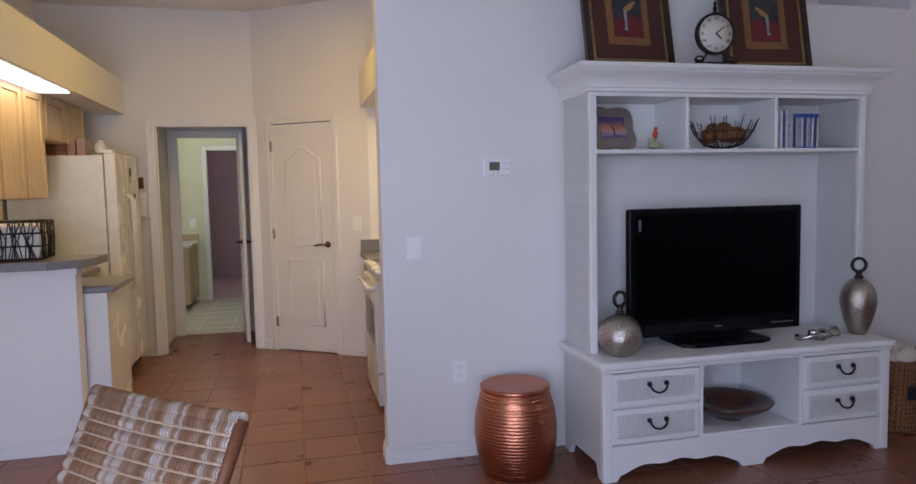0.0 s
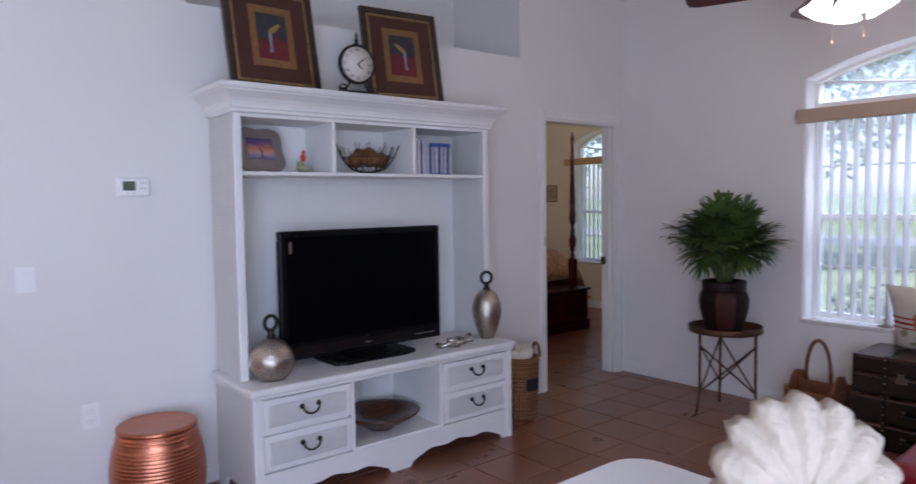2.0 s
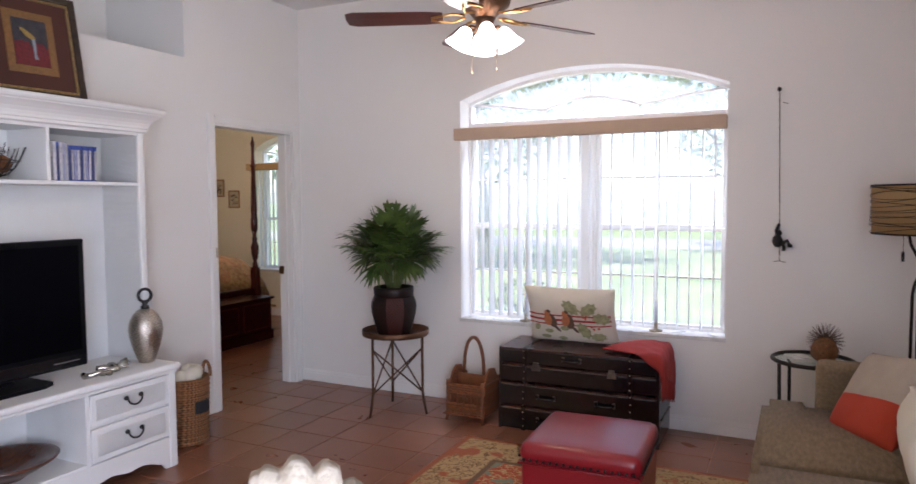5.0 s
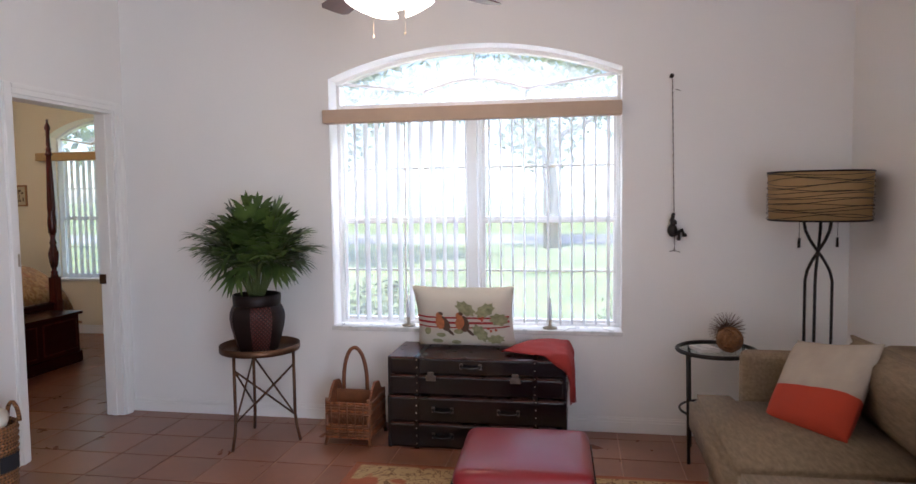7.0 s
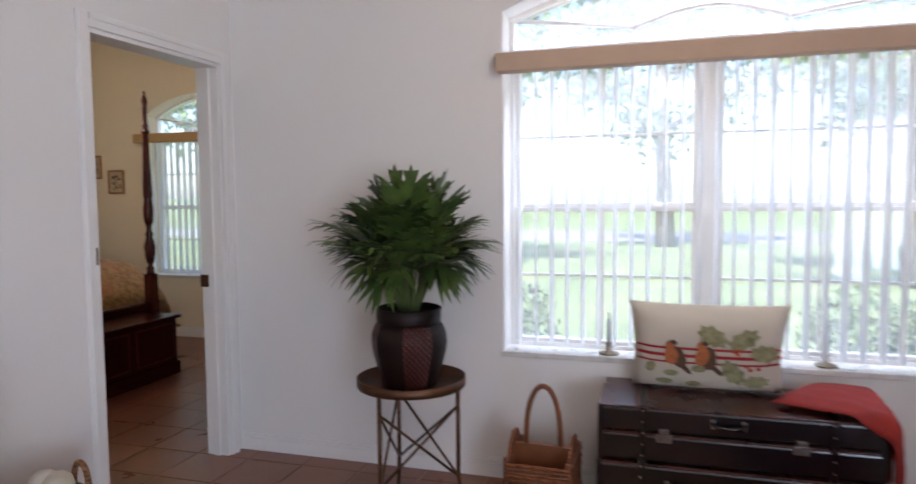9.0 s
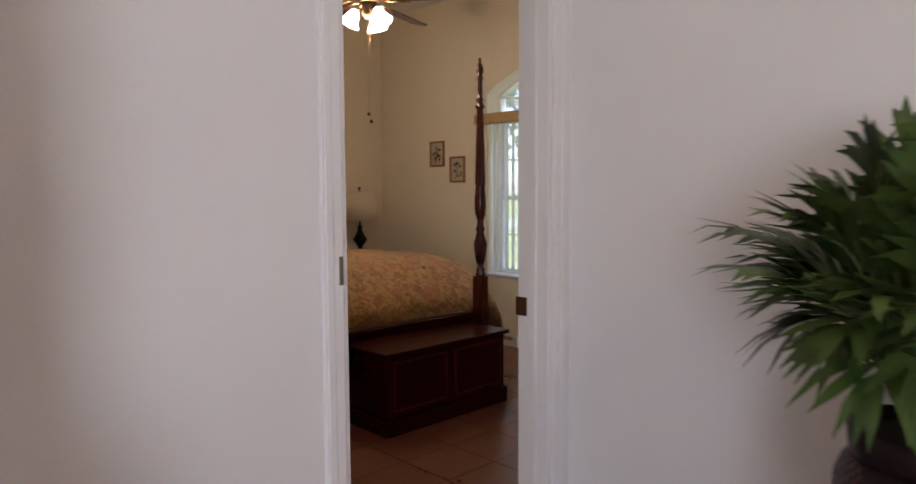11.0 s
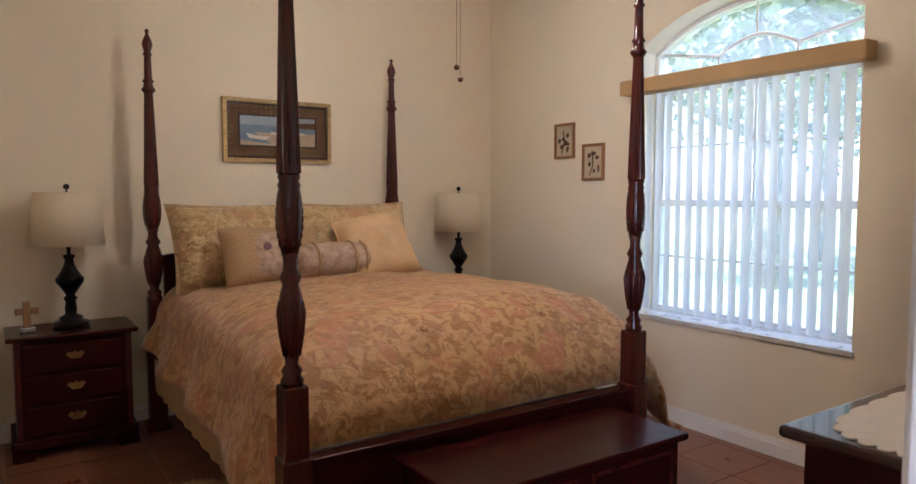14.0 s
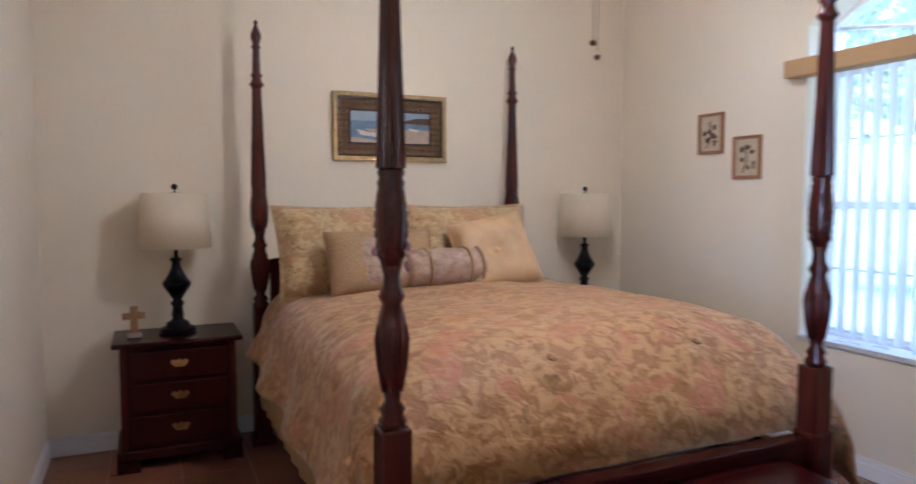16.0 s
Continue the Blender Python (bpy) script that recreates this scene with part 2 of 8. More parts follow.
M["ceiling"] = surface("textured_ceiling", (0.78, 0.76, 0.73), 0.85, var=0.03, scale=3, grain=70, bump=0.7, depth=0.004)
M["trim"] = surface("white_trim", (0.82, 0.80, 0.77), 0.4, var=0.02, scale=4, grain=60, bump=0.06)
M["white"] = surface("white_furniture_paint", (0.80, 0.79, 0.77), 0.42, var=0.035, scale=7, grain=80, bump=0.12)
M["rattan_white"] = weave("white_woven_panel", (0.76, 0.75, 0.73), (0.84, 0.83, 0.81), 24, 1.9, 0.006, 0.45, pale=(0.81, 0.80, 0.78))
M["grout"] = surface("tile_grout", (0.46, 0.28, 0.19), 0.85, var=0.12, scale=10, grain=200, bump=0.4)
M["tile"] = fired_tile("terracotta_tile")
M["pale_tile"] = surface("pale_floor_tile", (0.52, 0.50, 0.40), 0.4, var=0.08, random_tint=0.12)
M["black"] = surface("black_plastic", (0.004, 0.004, 0.005), 0.3, var=0.2, bump=0.05, spec=0.16)
M["screen"] = surface("television_screen", (0.002, 0.002, 0.003), 0.22, var=0.1, bump=0.0, spec=0.05)
M["iron"] = surface("dark_iron", (0.03, 0.026, 0.024), 0.45, 0.7, var=0.3, scale=20, bump=0.2)
M["bronze"] = surface("aged_bronze", (0.115, 0.058, 0.032), 0.4, 0.8, var=0.3, scale=14, bump=0.2)
M["brass"] = surface("antique_brass", (0.55, 0.33, 0.12), 0.3, 1.0, var=0.2, scale=20, bump=0.1)
M["bronze_pull"] = surface("darkened_brass", (0.34, 0.19, 0.07), 0.35, 1.0, var=0.4, scale=60, bump=0.2)
M["mahogany_gloss"] = grained_wood("polished_mahogany_top", (0.020, 0.0028, 0.0022), (0.034, 0.0040, 0.0030), 0.10, "X", coat=0.3, spec=0.5)
M["nickel"] = surface("brushed_nickel", (0.42, 0.36, 0.28), 0.35, 1.0, var=0.1, scale=20, bump=0.1)
M["copper"] = dimpled("hammered_copper", (0.60, 0.23, 0.125), 0.36, 85.0, 0.0011, 0.78)
M["silver"] = dimpled("hammered_silver", (0.68, 0.61, 0.52), 0.32, 150.0, 0.0018, 0.5)
M["mahogany"] = grained_wood("dark_mahogany", (0.028, 0.0042, 0.003), (0.085, 0.0125, 0.007), 0.24, "Z", coat=0.0, spec=0.42)
M["mahogany_flat"] = grained_wood("dark_mahogany_top", (0.024, 0.0030, 0.0023), (0.030, 0.0037, 0.0027), 0.25, "X", coat=0.0, spec=0.16)
M["maple"] = grained_wood("pale_maple", (0.42, 0.30, 0.15), (0.56, 0.42, 0.24), 0.4, "Z", coat=0.1)
M["fan_blade"] = grained_wood("rosewood_blade", (0.045, 0.012, 0.012), (0.10, 0.028, 0.026), 0.3, "X")
M["bowl_wood"] = grained_wood("turned_bowl_wood", (0.038, 0.012, 0.006), (0.12, 0.038, 0.017), 0.26, "X")
M["frame_dark"] = grained_wood("dark_picture_frame", (0.012, 0.008, 0.006), (0.05, 0.028, 0.015), 0.3, "X")
M["gilt"] = dimpled("gilt_moulding", (0.62, 0.44, 0.20), 0.38, 130.0, 0.003, 0.4)
M["mat_maroon"] = surface("maroon_mount", (0.070, 0.022, 0.014), 0.85, var=0.12, grain=300)
M["mat_gold"] = surface("mottled_gold_mount", (0.30, 0.155, 0.045), 0.6, var=0.45, scale=60, col2=(0.17, 0.075, 0.022))
M["art_red"] = surface("dark_red_painting", (0.22, 0.016, 0.020), 0.7, var=0.5, scale=22, col2=(0.11, 0.02, 0.025))
M["art_dark"] = surface("slate_painting", (0.030, 0.032, 0.042), 0.7, var=0.5, scale=26, col2=(0.065, 0.055, 0.06))
M["yellow"] = surface("yellow_feathers", (0.30, 0.20, 0.05), 0.8, var=0.2, scale=60)
M["pale_blue"] = surface("pale_blue_tail", (0.24, 0.27, 0.30), 0.8, var=0.15, scale=60)
M["red"] = surface("red_feathers", (0.50, 0.06, 0.02), 0.8, var=0.2, scale=60)
M["robin"] = surface("robin_breast_print", (0.46, 0.15, 0.055), 0.85, var=0.3, scale=40)
M["olive"] = surface("olive_leaf_print", (0.28, 0.28, 0.12), 0.85, var=0.45, scale=34, col2=(0.48, 0.45, 0.26))
M["brown"] = surface("brown_print", (0.11, 0.06, 0.035), 0.85, var=0.3, scale=40)
M["paper"] = surface("clock_paper", (0.66, 0.62, 0.54), 0.6, var=0.06, scale=12)
M["linen"] = surface("cream_linen", (0.66, 0.60, 0.49), 0.9, var=0.06, scale=8, grain=260, bump=0.5)
M["orange"] = surface("orange_wool", (0.42, 0.042, 0.014), 0.95, var=0.12, scale=9, grain=300, bump=0.6)
M["beige_wool"] = surface("beige_wool", (0.42, 0.345, 0.27), 0.95, var=0.1, scale=14, grain=240, bump=0.7, depth=0.003)
M["stripe"] = surface("red_stripe", (0.36, 0.03, 0.03), 0.9, var=0.15, scale=30, grain=300)
M["throw"] = surface("rust_red_throw", (0.30, 0.028, 0.020), 0.95, var=0.25, scale=16, grain=240, bump=0.7, depth=0.003)
M["tweed"] = surface("taupe_tweed", (0.215, 0.145, 0.080), 0.95, var=0.28, scale=70, grain=210, bump=1.0, depth=0.004, stretch=(0.25, 1, 1), col2=(0.30, 0.215, 0.13))
M["red_leather"] = surface("red_leather", (0.22, 0.007, 0.012), 0.33, var=0.04, scale=3, grain=140, bump=0.05, coat=0.08, gloss_var=0.01)
M["black_leather"] = surface("black_leather", (0.0035, 0.0033, 0.0045), 0.20, var=0.3, scale=6, grain=16, bump=0.3, depth=0.004, coat=0.0, spec=0.7, gloss_var=0.03)
M["lock_metal"] = surface("tarnished_lock_metal", (0.16, 0.13, 0.11), 0.4, 0.9, var=0.4, scale=30, bump=0.2)
M["worn_leather"] = surface("worn_leather_strip", (0.010, 0.004, 0.0035), 0.3, var=0.6, scale=9, col2=(0.11, 0.022, 0.008), bump=0.3)
M["wicker"] = weave("golden_wicker", (0.035, 0.009, 0.003), (0.34, 0.100, 0.024), 30, 1.3, 0.006)
M["seagrass"] = weave("seagrass_rope", (0.035, 0.012, 0.004), (0.35, 0.150, 0.048), 18, 1.2, 0.008)
M["rod_pale"] = surface("pale_wicker_rod", (0.46, 0.33, 0.22), 0.6, var=0.3, scale=60)
M["rope"] = surface("grey_brown_cord", (0.16, 0.13, 0.115), 0.85, var=0.3, scale=60)
M["cane"] = surface("cane_rods", (0.165, 0.055, 0.017), 0.5, var=0.3, scale=20)
M["shell"] = surface("white_shell", (0.42, 0.355, 0.275), 0.9, var=0.10, scale=30, grain=55, bump=0.8, depth=0.006)
M["leaf"] = surface("palm_leaf", (0.034, 0.092, 0.020), 0.38, var=0.4, scale=9, col2=(0.21, 0.29, 0.06), random_tint=0.6, spec=0.45)
M["stem"] = surface("palm_stem", (0.10, 0.13, 0.04), 0.6, var=0.3)
M["pot_dark"] = surface("dark_bronze_pot", (0.013, 0.006, 0.005), 0.45, 0.0, var=0.3, scale=9, spec=0.25)
M["pot_red"] = lattice_panel("red_woven_pot_panel", (0.016, 0.004, 0.003), (0.16, 0.020, 0.012))
M["soil"] = surface("moss_soil", (0.05, 0.035, 0.02), 0.95, var=0.4, scale=60, bump=0.9, depth=0.01)
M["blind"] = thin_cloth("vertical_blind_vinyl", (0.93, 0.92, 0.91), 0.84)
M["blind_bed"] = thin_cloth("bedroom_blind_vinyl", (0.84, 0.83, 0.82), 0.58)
M["valance"] = surface("tan_valance", (0.50, 0.37, 0.27), 0.8, var=0.08, scale=10, grain=200)
M["valance_gold"] = surface("gold_tan_valance", (0.46, 0.30, 0.13), 0.8, var=0.08, scale=10, grain=200)
M["marble"] = surface("marble_sill", (0.66, 0.64, 0.61), 0.3, var=0.12, scale=14)
# white translucent share of the pane imitates glare haze over the view outside
M["glass"] = clear_glass("window_glass", 0.05, glare_haze=0.14)
M["table_glass"] = clear_glass("table_glass", 0.12, (0.9, 0.95, 0.93))
M["shade_paper"] = thin_cloth("amber_lamp_shade", (0.52, 0.34, 0.15), 0.4)
M["shade_linen"] = thin_cloth("linen_lamp_shade", (0.93, 0.83, 0.64), 0.35)
M["fan_glass"] = glow("lit_frosted_glass", (1.0, 0.93, 0.80), 2.2)
M["tube"] = glow("lit_diffuser", (1.0, 0.92, 0.74), 1.6)
M["counter"] = surface("grey_laminate", (0.20, 0.185, 0.18), 0.4, var=0.2, scale=60, grain=200)
M["appliance"] = surface("white_enamel", (0.76, 0.74, 0.69), 0.25, var=0.02, scale=4, bump=0.04)
M["cooktop"] = surface("black_glass_top", (0.01, 0.01, 0.011), 0.1, bump=0.0)
M["damask"] = damask("floral_damask", (0.285, 0.124, 0.024), (0.49, 0.288, 0.096), (0.40, 0.140, 0.052))
M["damask_sham"] = damask("floral_damask_sham", (0.34, 0.215, 0.075), (0.52, 0.375, 0.175), (0.40, 0.21, 0.085), 10.0)
M["lattice"] = surface("tan_lattice_cloth", (0.34, 0.215, 0.10), 0.85, var=0.3, scale=120, grain=260, bump=0.6, depth=0.002)
M["satin"] = surface("peach_satin", (0.49, 0.320, 0.150), 0.42, var=0.20, scale=11, grain=200)
M["print_rose"] = surface("dusty_rose_print", (0.36, 0.22, 0.15), 0.8, var=0.5, scale=26, col2=(0.56, 0.42, 0.31))
M["plum"] = surface("plum_print", (0.13, 0.06, 0.075), 0.8, var=0.25, scale=40)
M["fleece"] = surface("cream_sheepskin", (0.62, 0.40, 0.16), 1.0, var=0.2, scale=30, grain=200, bump=1.0, depth=0.02)
M["lace"] = surface("cream_lace", (0.68, 0.62, 0.54), 0.95, var=0.08, scale=30, grain=300, bump=0.7)
M["olive_wood"] = grained_wood("carved_cross_wood", (0.16, 0.08, 0.03), (0.34, 0.19, 0.08), 0.5)
M["frame_oak"] = grained_wood("orange_oak_frame", (0.22, 0.09, 0.03), (0.36, 0.17, 0.06), 0.4, "X")
M["sepia"] = surface("sepia_print", (0.50, 0.41, 0.27), 0.85, var=0.10, scale=20)
M["sea"] = surface("painted_sea", (0.16, 0.23, 0.33), 0.6, var=0.3, scale=30)
M["sky_paint"] = surface("painted_sky", (0.30, 0.36, 0.46), 0.6, var=0.15, scale=12)
M["sand"] = surface("painted_sand", (0.46, 0.36, 0.26), 0.6, var=0.2, scale=40)
M["grass"] = surface("lawn", (0.17, 0.24, 0.08), 0.95, var=0.35, scale=0.7, grain=25, bump=0.8, depth=0.03, col2=(0.32, 0.36, 0.16))
M["bark"] = surface("tree_bark", (0.26, 0.22, 0.18), 0.95, var=0.4, scale=6, grain=40, bump=0.9, depth=0.03, stretch=(1, 1, 0.2))
M["foliage"] = surface("tree_foliage", (0.12, 0.18, 0.06), 0.7, var=0.5, scale=2, col2=(0.24, 0.30, 0.12))
M["asphalt"] = surface("pale_road", (0.30, 0.29, 0.27), 0.9, var=0.1, scale=3)
M["silver_plain"] = surface("polished_silver", (0.50, 0.47, 0.42), 0.2, 1.0, var=0.2, scale=30)
M["rust_ball"] = surface("dried_grass_ball", (0.20, 0.085, 0.03), 0.95, var=0.5, scale=60, bump=1.0, depth=0.006)
M["spine"] = surface("brown_spines", (0.10, 0.045, 0.025), 0.6, var=0.3)
M["book_blue"] = surface("blue_case", (0.035, 0.085, 0.40), 0.35, var=0.1, random_tint=0.4)
M["book_navy"] = surface("navy_case", (0.035, 0.04, 0.12), 0.4, var=0.5, scale=60)
M["book_violet"] = surface("lavender_case", (0.30, 0.30, 0.46), 0.4, var=0.4, scale=60)
M["book_pale"] = surface("pale_case", (0.62, 0.60, 0.64), 0.4, var=0.4, scale=45, random_tint=0.35)


def sunset_picture(name):
    m, nt, b = shader(name)
    sep = node(nt, "ShaderNodeSeparateXYZ", [("Vector", coords(nt, (1, 1, 5.0)))])
    n = noise_tex(nt, coords(nt, (1, 1, 6)), 14.0, 3.0)
    h = mix(nt, 0.22, sep.outputs[2], n)
    c = ramp(nt, h, [(0.36, (0.05, 0.04, 0.10)), (0.46, (0.20, 0.16, 0.28)), (0.54, (0.42, 0.30, 0.34)), (0.62, (0.50, 0.20, 0.08)), (0.78, (0.09, 0.05, 0.16)), (0.92, (0.06, 0.05, 0.14))])
    nt.links.new(c, b.inputs["Base Color"])
    b.inputs["Roughness"].default_value = 0.35
    return m


def plaid_strands(name):
    """Flat wicker strands, dyed brown, tan and grey-white along their run."""
    m, nt, b = shader(name)
    across = noise_tex(nt, coords(nt, (1, 0.02, 0.02)), 34.0, 2.0, 0.5)
    down = noise_tex(nt, coords(nt, (0.02, 0.02, 1)), 60.0, 2.0, 0.5)
    c = ramp(nt, across, [(0.36, (0.27, 0.115, 0.040)), (0.46, (0.38, 0.20, 0.095)), (0.53, (0.42, 0.27, 0.17)), (0.59, (0.72, 0.62, 0.53))])
    c = mix(nt, ramp(nt, down, [(0.40, 0.0), (0.62, 0.5)]), c, (0.20, 0.10, 0.045))
    fine = node(nt, "ShaderNodeTexWave", [("Vector", coords(nt))], Scale=42.0, Distortion=0.3)
    c = mix(nt, ramp(nt, fine.outputs["Fac"], [(0.1, 0.7), (0.6, 0.0)]), c, (0.10, 0.050, 0.024))
    nt.links.new(c, b.inputs["Base Color"])
    b.inputs["Roughness"].default_value = 0.6
    relief(nt, b, fine.outputs["Fac"], 0.9, 0.004)
    return m


M["sunset"] = sunset_picture("sunset_photo")
M["plaid_strand"] = plaid_strands("plaid_wicker_strands")
M["pewter"] = surface("pewter_frame", (0.34, 0.31, 0.29), 0.35, 0.8, var=0.25, scale=14)
M["ceramic_green"] = surface("green_ceramic", (0.34, 0.36, 0.20), 0.3, var=0.3, scale=40)
M["switch"] = surface("switch_plate", (0.88, 0.87, 0.85), 0.4, var=0.02)
M["chalk"] = surface("chalk_tag", (0.012, 0.012, 0.016), 0.8)
M["candle"] = surface("pale_candle", (0.55, 0.56, 0.62), 0.5)
M["lcd"] = surface("grey_display", (0.10, 0.12, 0.09), 0.3)

# ---- mesh tools ----
def box(bm, x0, y0, z0, x1, y1, z1, bevel=0.0, segs=2):
    vs = [bm.verts.new((x, y, z)) for z in (z0, z1) for x, y in ((x0, y0), (x1, y0), (x1, y1), (x0, y1))]
    fs = [bm.faces.new([vs[i] for i in f]) for f in ((3, 2, 1, 0), (4, 5, 6, 7), (0, 1, 5, 4), (1, 2, 6, 5), (2, 3, 7, 6), (3, 0, 4, 7))]
    if bevel:
        edges = list({e for f in fs for e in f.edges})
        bmesh.ops.bevel(bm, geom=edges, offset=bevel, segments=segs, affect="EDGES", profile=0.5)
    return bm


def B(*args, **kw):
    return box(bmesh.new(), *args, **kw)


def lathe(bm, profile, segs=24, at=(0, 0, 0), smooth=True):
    rings = []
    for r, z in profile:
        rings.append([bm.verts.new((at[0] + r * math.cos(a), at[1] + r * math.sin(a), at[2] + z)) for a in (2 * math.pi * i / segs for i in range(segs))])
    for a, b in zip(rings, rings[1:]):
        for i in range(segs):
            f = bm.faces.new((a[i], a[(i + 1) % segs], b[(i + 1) % segs], b[i]))
            f.smooth = smooth
    for ring, flip in ((rings[0], True), (rings[-1], False)):
        if profile[0 if flip else -1][0] > 1e-4:
            bm.faces.new(ring[::-1] if flip else ring)
    return bm


def L(profile, segs=24, at=(0, 0, 0)):
    return lathe(bmesh.new(), profile, segs, at)


def tube(bm, pts, r, segs=8, closed=False):
    pts = [Vector(p) for p in pts]
    n = len(pts)
    rings, up = [], Vector((0.13, 0.29, 0.95))
    for i, p in enumerate(pts):
        a, b = pts[(i - 1) % n] if (closed or i) else p, pts[(i + 1) % n] if (closed or i < n - 1) else p
        d = (b - a).normalized()
        u = d.cross(up).normalized()
        w = u.cross(d).normalized()
        up = w
        k = r[i] if isinstance(r, (list, tuple)) else r
        rings.append([bm.verts.new(p + k * (u * math.cos(t) + w * math.sin(t))) for t in (2 * math.pi * j / segs for j in range(segs))])
    for i in range(n if closed else n - 1):
        a, b = rings[i], rings[(i + 1) % n]
        for j in range(segs):
            f = bm.faces.new((a[j], a[(j + 1) % segs], b[(j + 1) % segs], b[j]))
            f.smooth = True
    if not closed:
        bm.faces.new(rings[0][::-1])
        bm.faces.new(rings[-1])
    return bm


def T(pts, r, segs=8, closed=False):
    return tube(bmesh.new(), pts, r, segs, closed)


def prism(bm, outline, z0, z1, plane="xy", smooth=False):
    """A flat outline given thickness. plane: which two axes the outline is drawn in."""
    def put(a, b, c):
        return {"xy": (a, b, c), "xz": (a, c, b), "yz": (c, a, b)}[plane]
    lo = [bm.verts.new(put(a, b, z0)) for a, b in outline]
    hi = [bm.verts.new(put(a, b, z1)) for a, b in outline]
    n = len(outline)
    bm.faces.new(lo[::-1])
    bm.faces.new(hi)
    for i in range(n):
        f = bm.faces.new((lo[i], lo[(i + 1) % n], hi[(i + 1) % n], hi[i]))
        f.smooth = smooth
    bmesh.ops.recalc_face_normals(bm, faces=bm.faces)
    return bm


def P(outline, z0, z1, plane="xy"):
    return prism(bmesh.new(), outline, z0, z1, plane)


def ball(bm, x, y, z, rx, ry=None, rz=None, n=2):
    m = Matrix.LocRotScale((x, y, z), None, (rx, ry or rx, rz or rx))
    g = bmesh.ops.create_icosphere(bm, subdivisions=n, radius=1, matrix=m)
    for f in {f for v in g["verts"] for f in v.link_faces}:
        f.smooth = True
    return bm


def cushion(w, d, h, n=14, puff=1.0, pinch=0.12, dent=0.0):
    """A stuffed pillow lying in xy, corners drawn out, seams thin."""
    bm = bmesh.new()
    top, bot = {}, {}
    for i in range(n + 1):
        for j in range(n + 1):
            u, v = 2 * i / n - 1, 2 * j / n - 1
            k = max(0.0, (1 - u ** 4) * (1 - v ** 4)) ** 0.5
            s = 1 - pinch * (1 - v * v) * abs(u) ** 3 * 0.5
            q = 1 - pinch * (1 - u * u) * abs(v) ** 3 * 0.5
            z = 0.5 * h * k * puff + 0.006 * noise.noise((u * 3, v * 3, w * 7))
            z -= dent * math.exp(-(u * u + v * v) * 14)
            x, y = 0.5 * w * u * s, 0.5 * d * v * q
            top[i, j] = bm.verts.new((x, y, z + 0.004))
            bot[i, j] = bm.verts.new((x, y, -z - 0.004))
    for i in range(n):
        for j in range(n):
            for g, flip in ((top, False), (bot, True)):
                q = [g[i, j], g[i + 1, j], g[i + 1, j + 1], g[i, j + 1]]
                bm.faces.new(q[::-1] if flip else q).smooth = True
    rim = [(i, 0) for i in range(n)] + [(n, j) for j in range(n)] + [(i, n) for i in range(n, 0, -1)] + [(0, j) for j in range(n, 0, -1)]
    for a, b in zip(rim, rim[1:] + rim[:1]):
        bm.faces.new((bot[a], bot[b], top[b], top[a])).smooth = True
    return bm


def part(name, bm, material, parent=None, label="", m=None):
    bmesh.ops.recalc_face_normals(bm, faces=bm.faces)
    me = bpy.data.meshes.new(name)
    bm.to_mesh(me)
    bm.free()
    me.materials.append(M[material])
    ob = new(name, me)
    ob.parent = parent
    if m is not None:
        ob.matrix_local = m
    return tagged(ob, label)


def thing(name, m, label, category, group="", kind=""):
    ob = new(name)
    ob.empty_display_size = 0.1
    ob.matrix_world = m
    return tagged(ob, label, category, group, kind)


def fixed(name, bm, material, label="", category=""):
    bmesh.ops.remove_doubles(bm, verts=bm.verts, dist=0.0002)
    return tagged(part(name, bm, material), label, category or name.split("_")[0], kind="structure")


# ---- the plan ----
EAST, TVW, SOUTH, WEST, HIGH = 5.15, 3.757, -0.82, -1.75, 3.05
THICK, OUT = 0.12, 0.25
BED_E, BED_N, BED_W = 7.61, 7.94, 4.10
BED_S = TVW + THICK


def arch_z(y, y0, y1, spring, crown):
    """Height of a segmental arch."""
    half, rise = (y1 - y0) / 2, crown - spring
    r = (half * half + rise * rise) / (2 * rise)
    return spring + math.sqrt(max(0.0, r * r - (y - (y0 + y1) / 2) ** 2)) - (r - rise)


def wall_arched(bm, x0, x1, ya, yb, y0, y1, sill, spring, crown, top):
    """A wall in the y direction with one arched opening through it."""
    box(bm, x0, ya, 0, x1, y0, top)
    box(bm, x0, y1, 0, x1, yb, top)
    box(bm, x0, y0, 0, x1, y1, sill)
    n = 24
    for i in range(n):
        a, b = y0 + (y1 - y0) * i / n, y0 + (y1 - y0) * (i + 1) / n
        prism(bm, [(a, arch_z(a, y0, y1, spring, crown)), (b, arch_z(b, y0, y1, spring, crown)), (b, top), (a, top)], x0, x1, "yz")
    return bm


LW = dict(y0=0.45, y1=2.29, sill=0.62, spring=2.22, crown=2.40)
BW = dict(y0=5.19, y1=6.47, sill=0.60, spring=2.16, crown=2.36)

wall = fixed("wall_east", wall_arched(bmesh.new(), EAST, EAST + OUT, SOUTH - OUT, TVW, top=HIGH, **LW), "wall", "off-white painted plaster wall with an arched window opening")
fixed("wall_bedroom_east", wall_arched(bmesh.new(), BED_E, BED_E + OUT, BED_S - 0.02, BED_N + OUT, top=HIGH, **BW), "wall_bed", "cream painted plaster wall with an arched window opening")

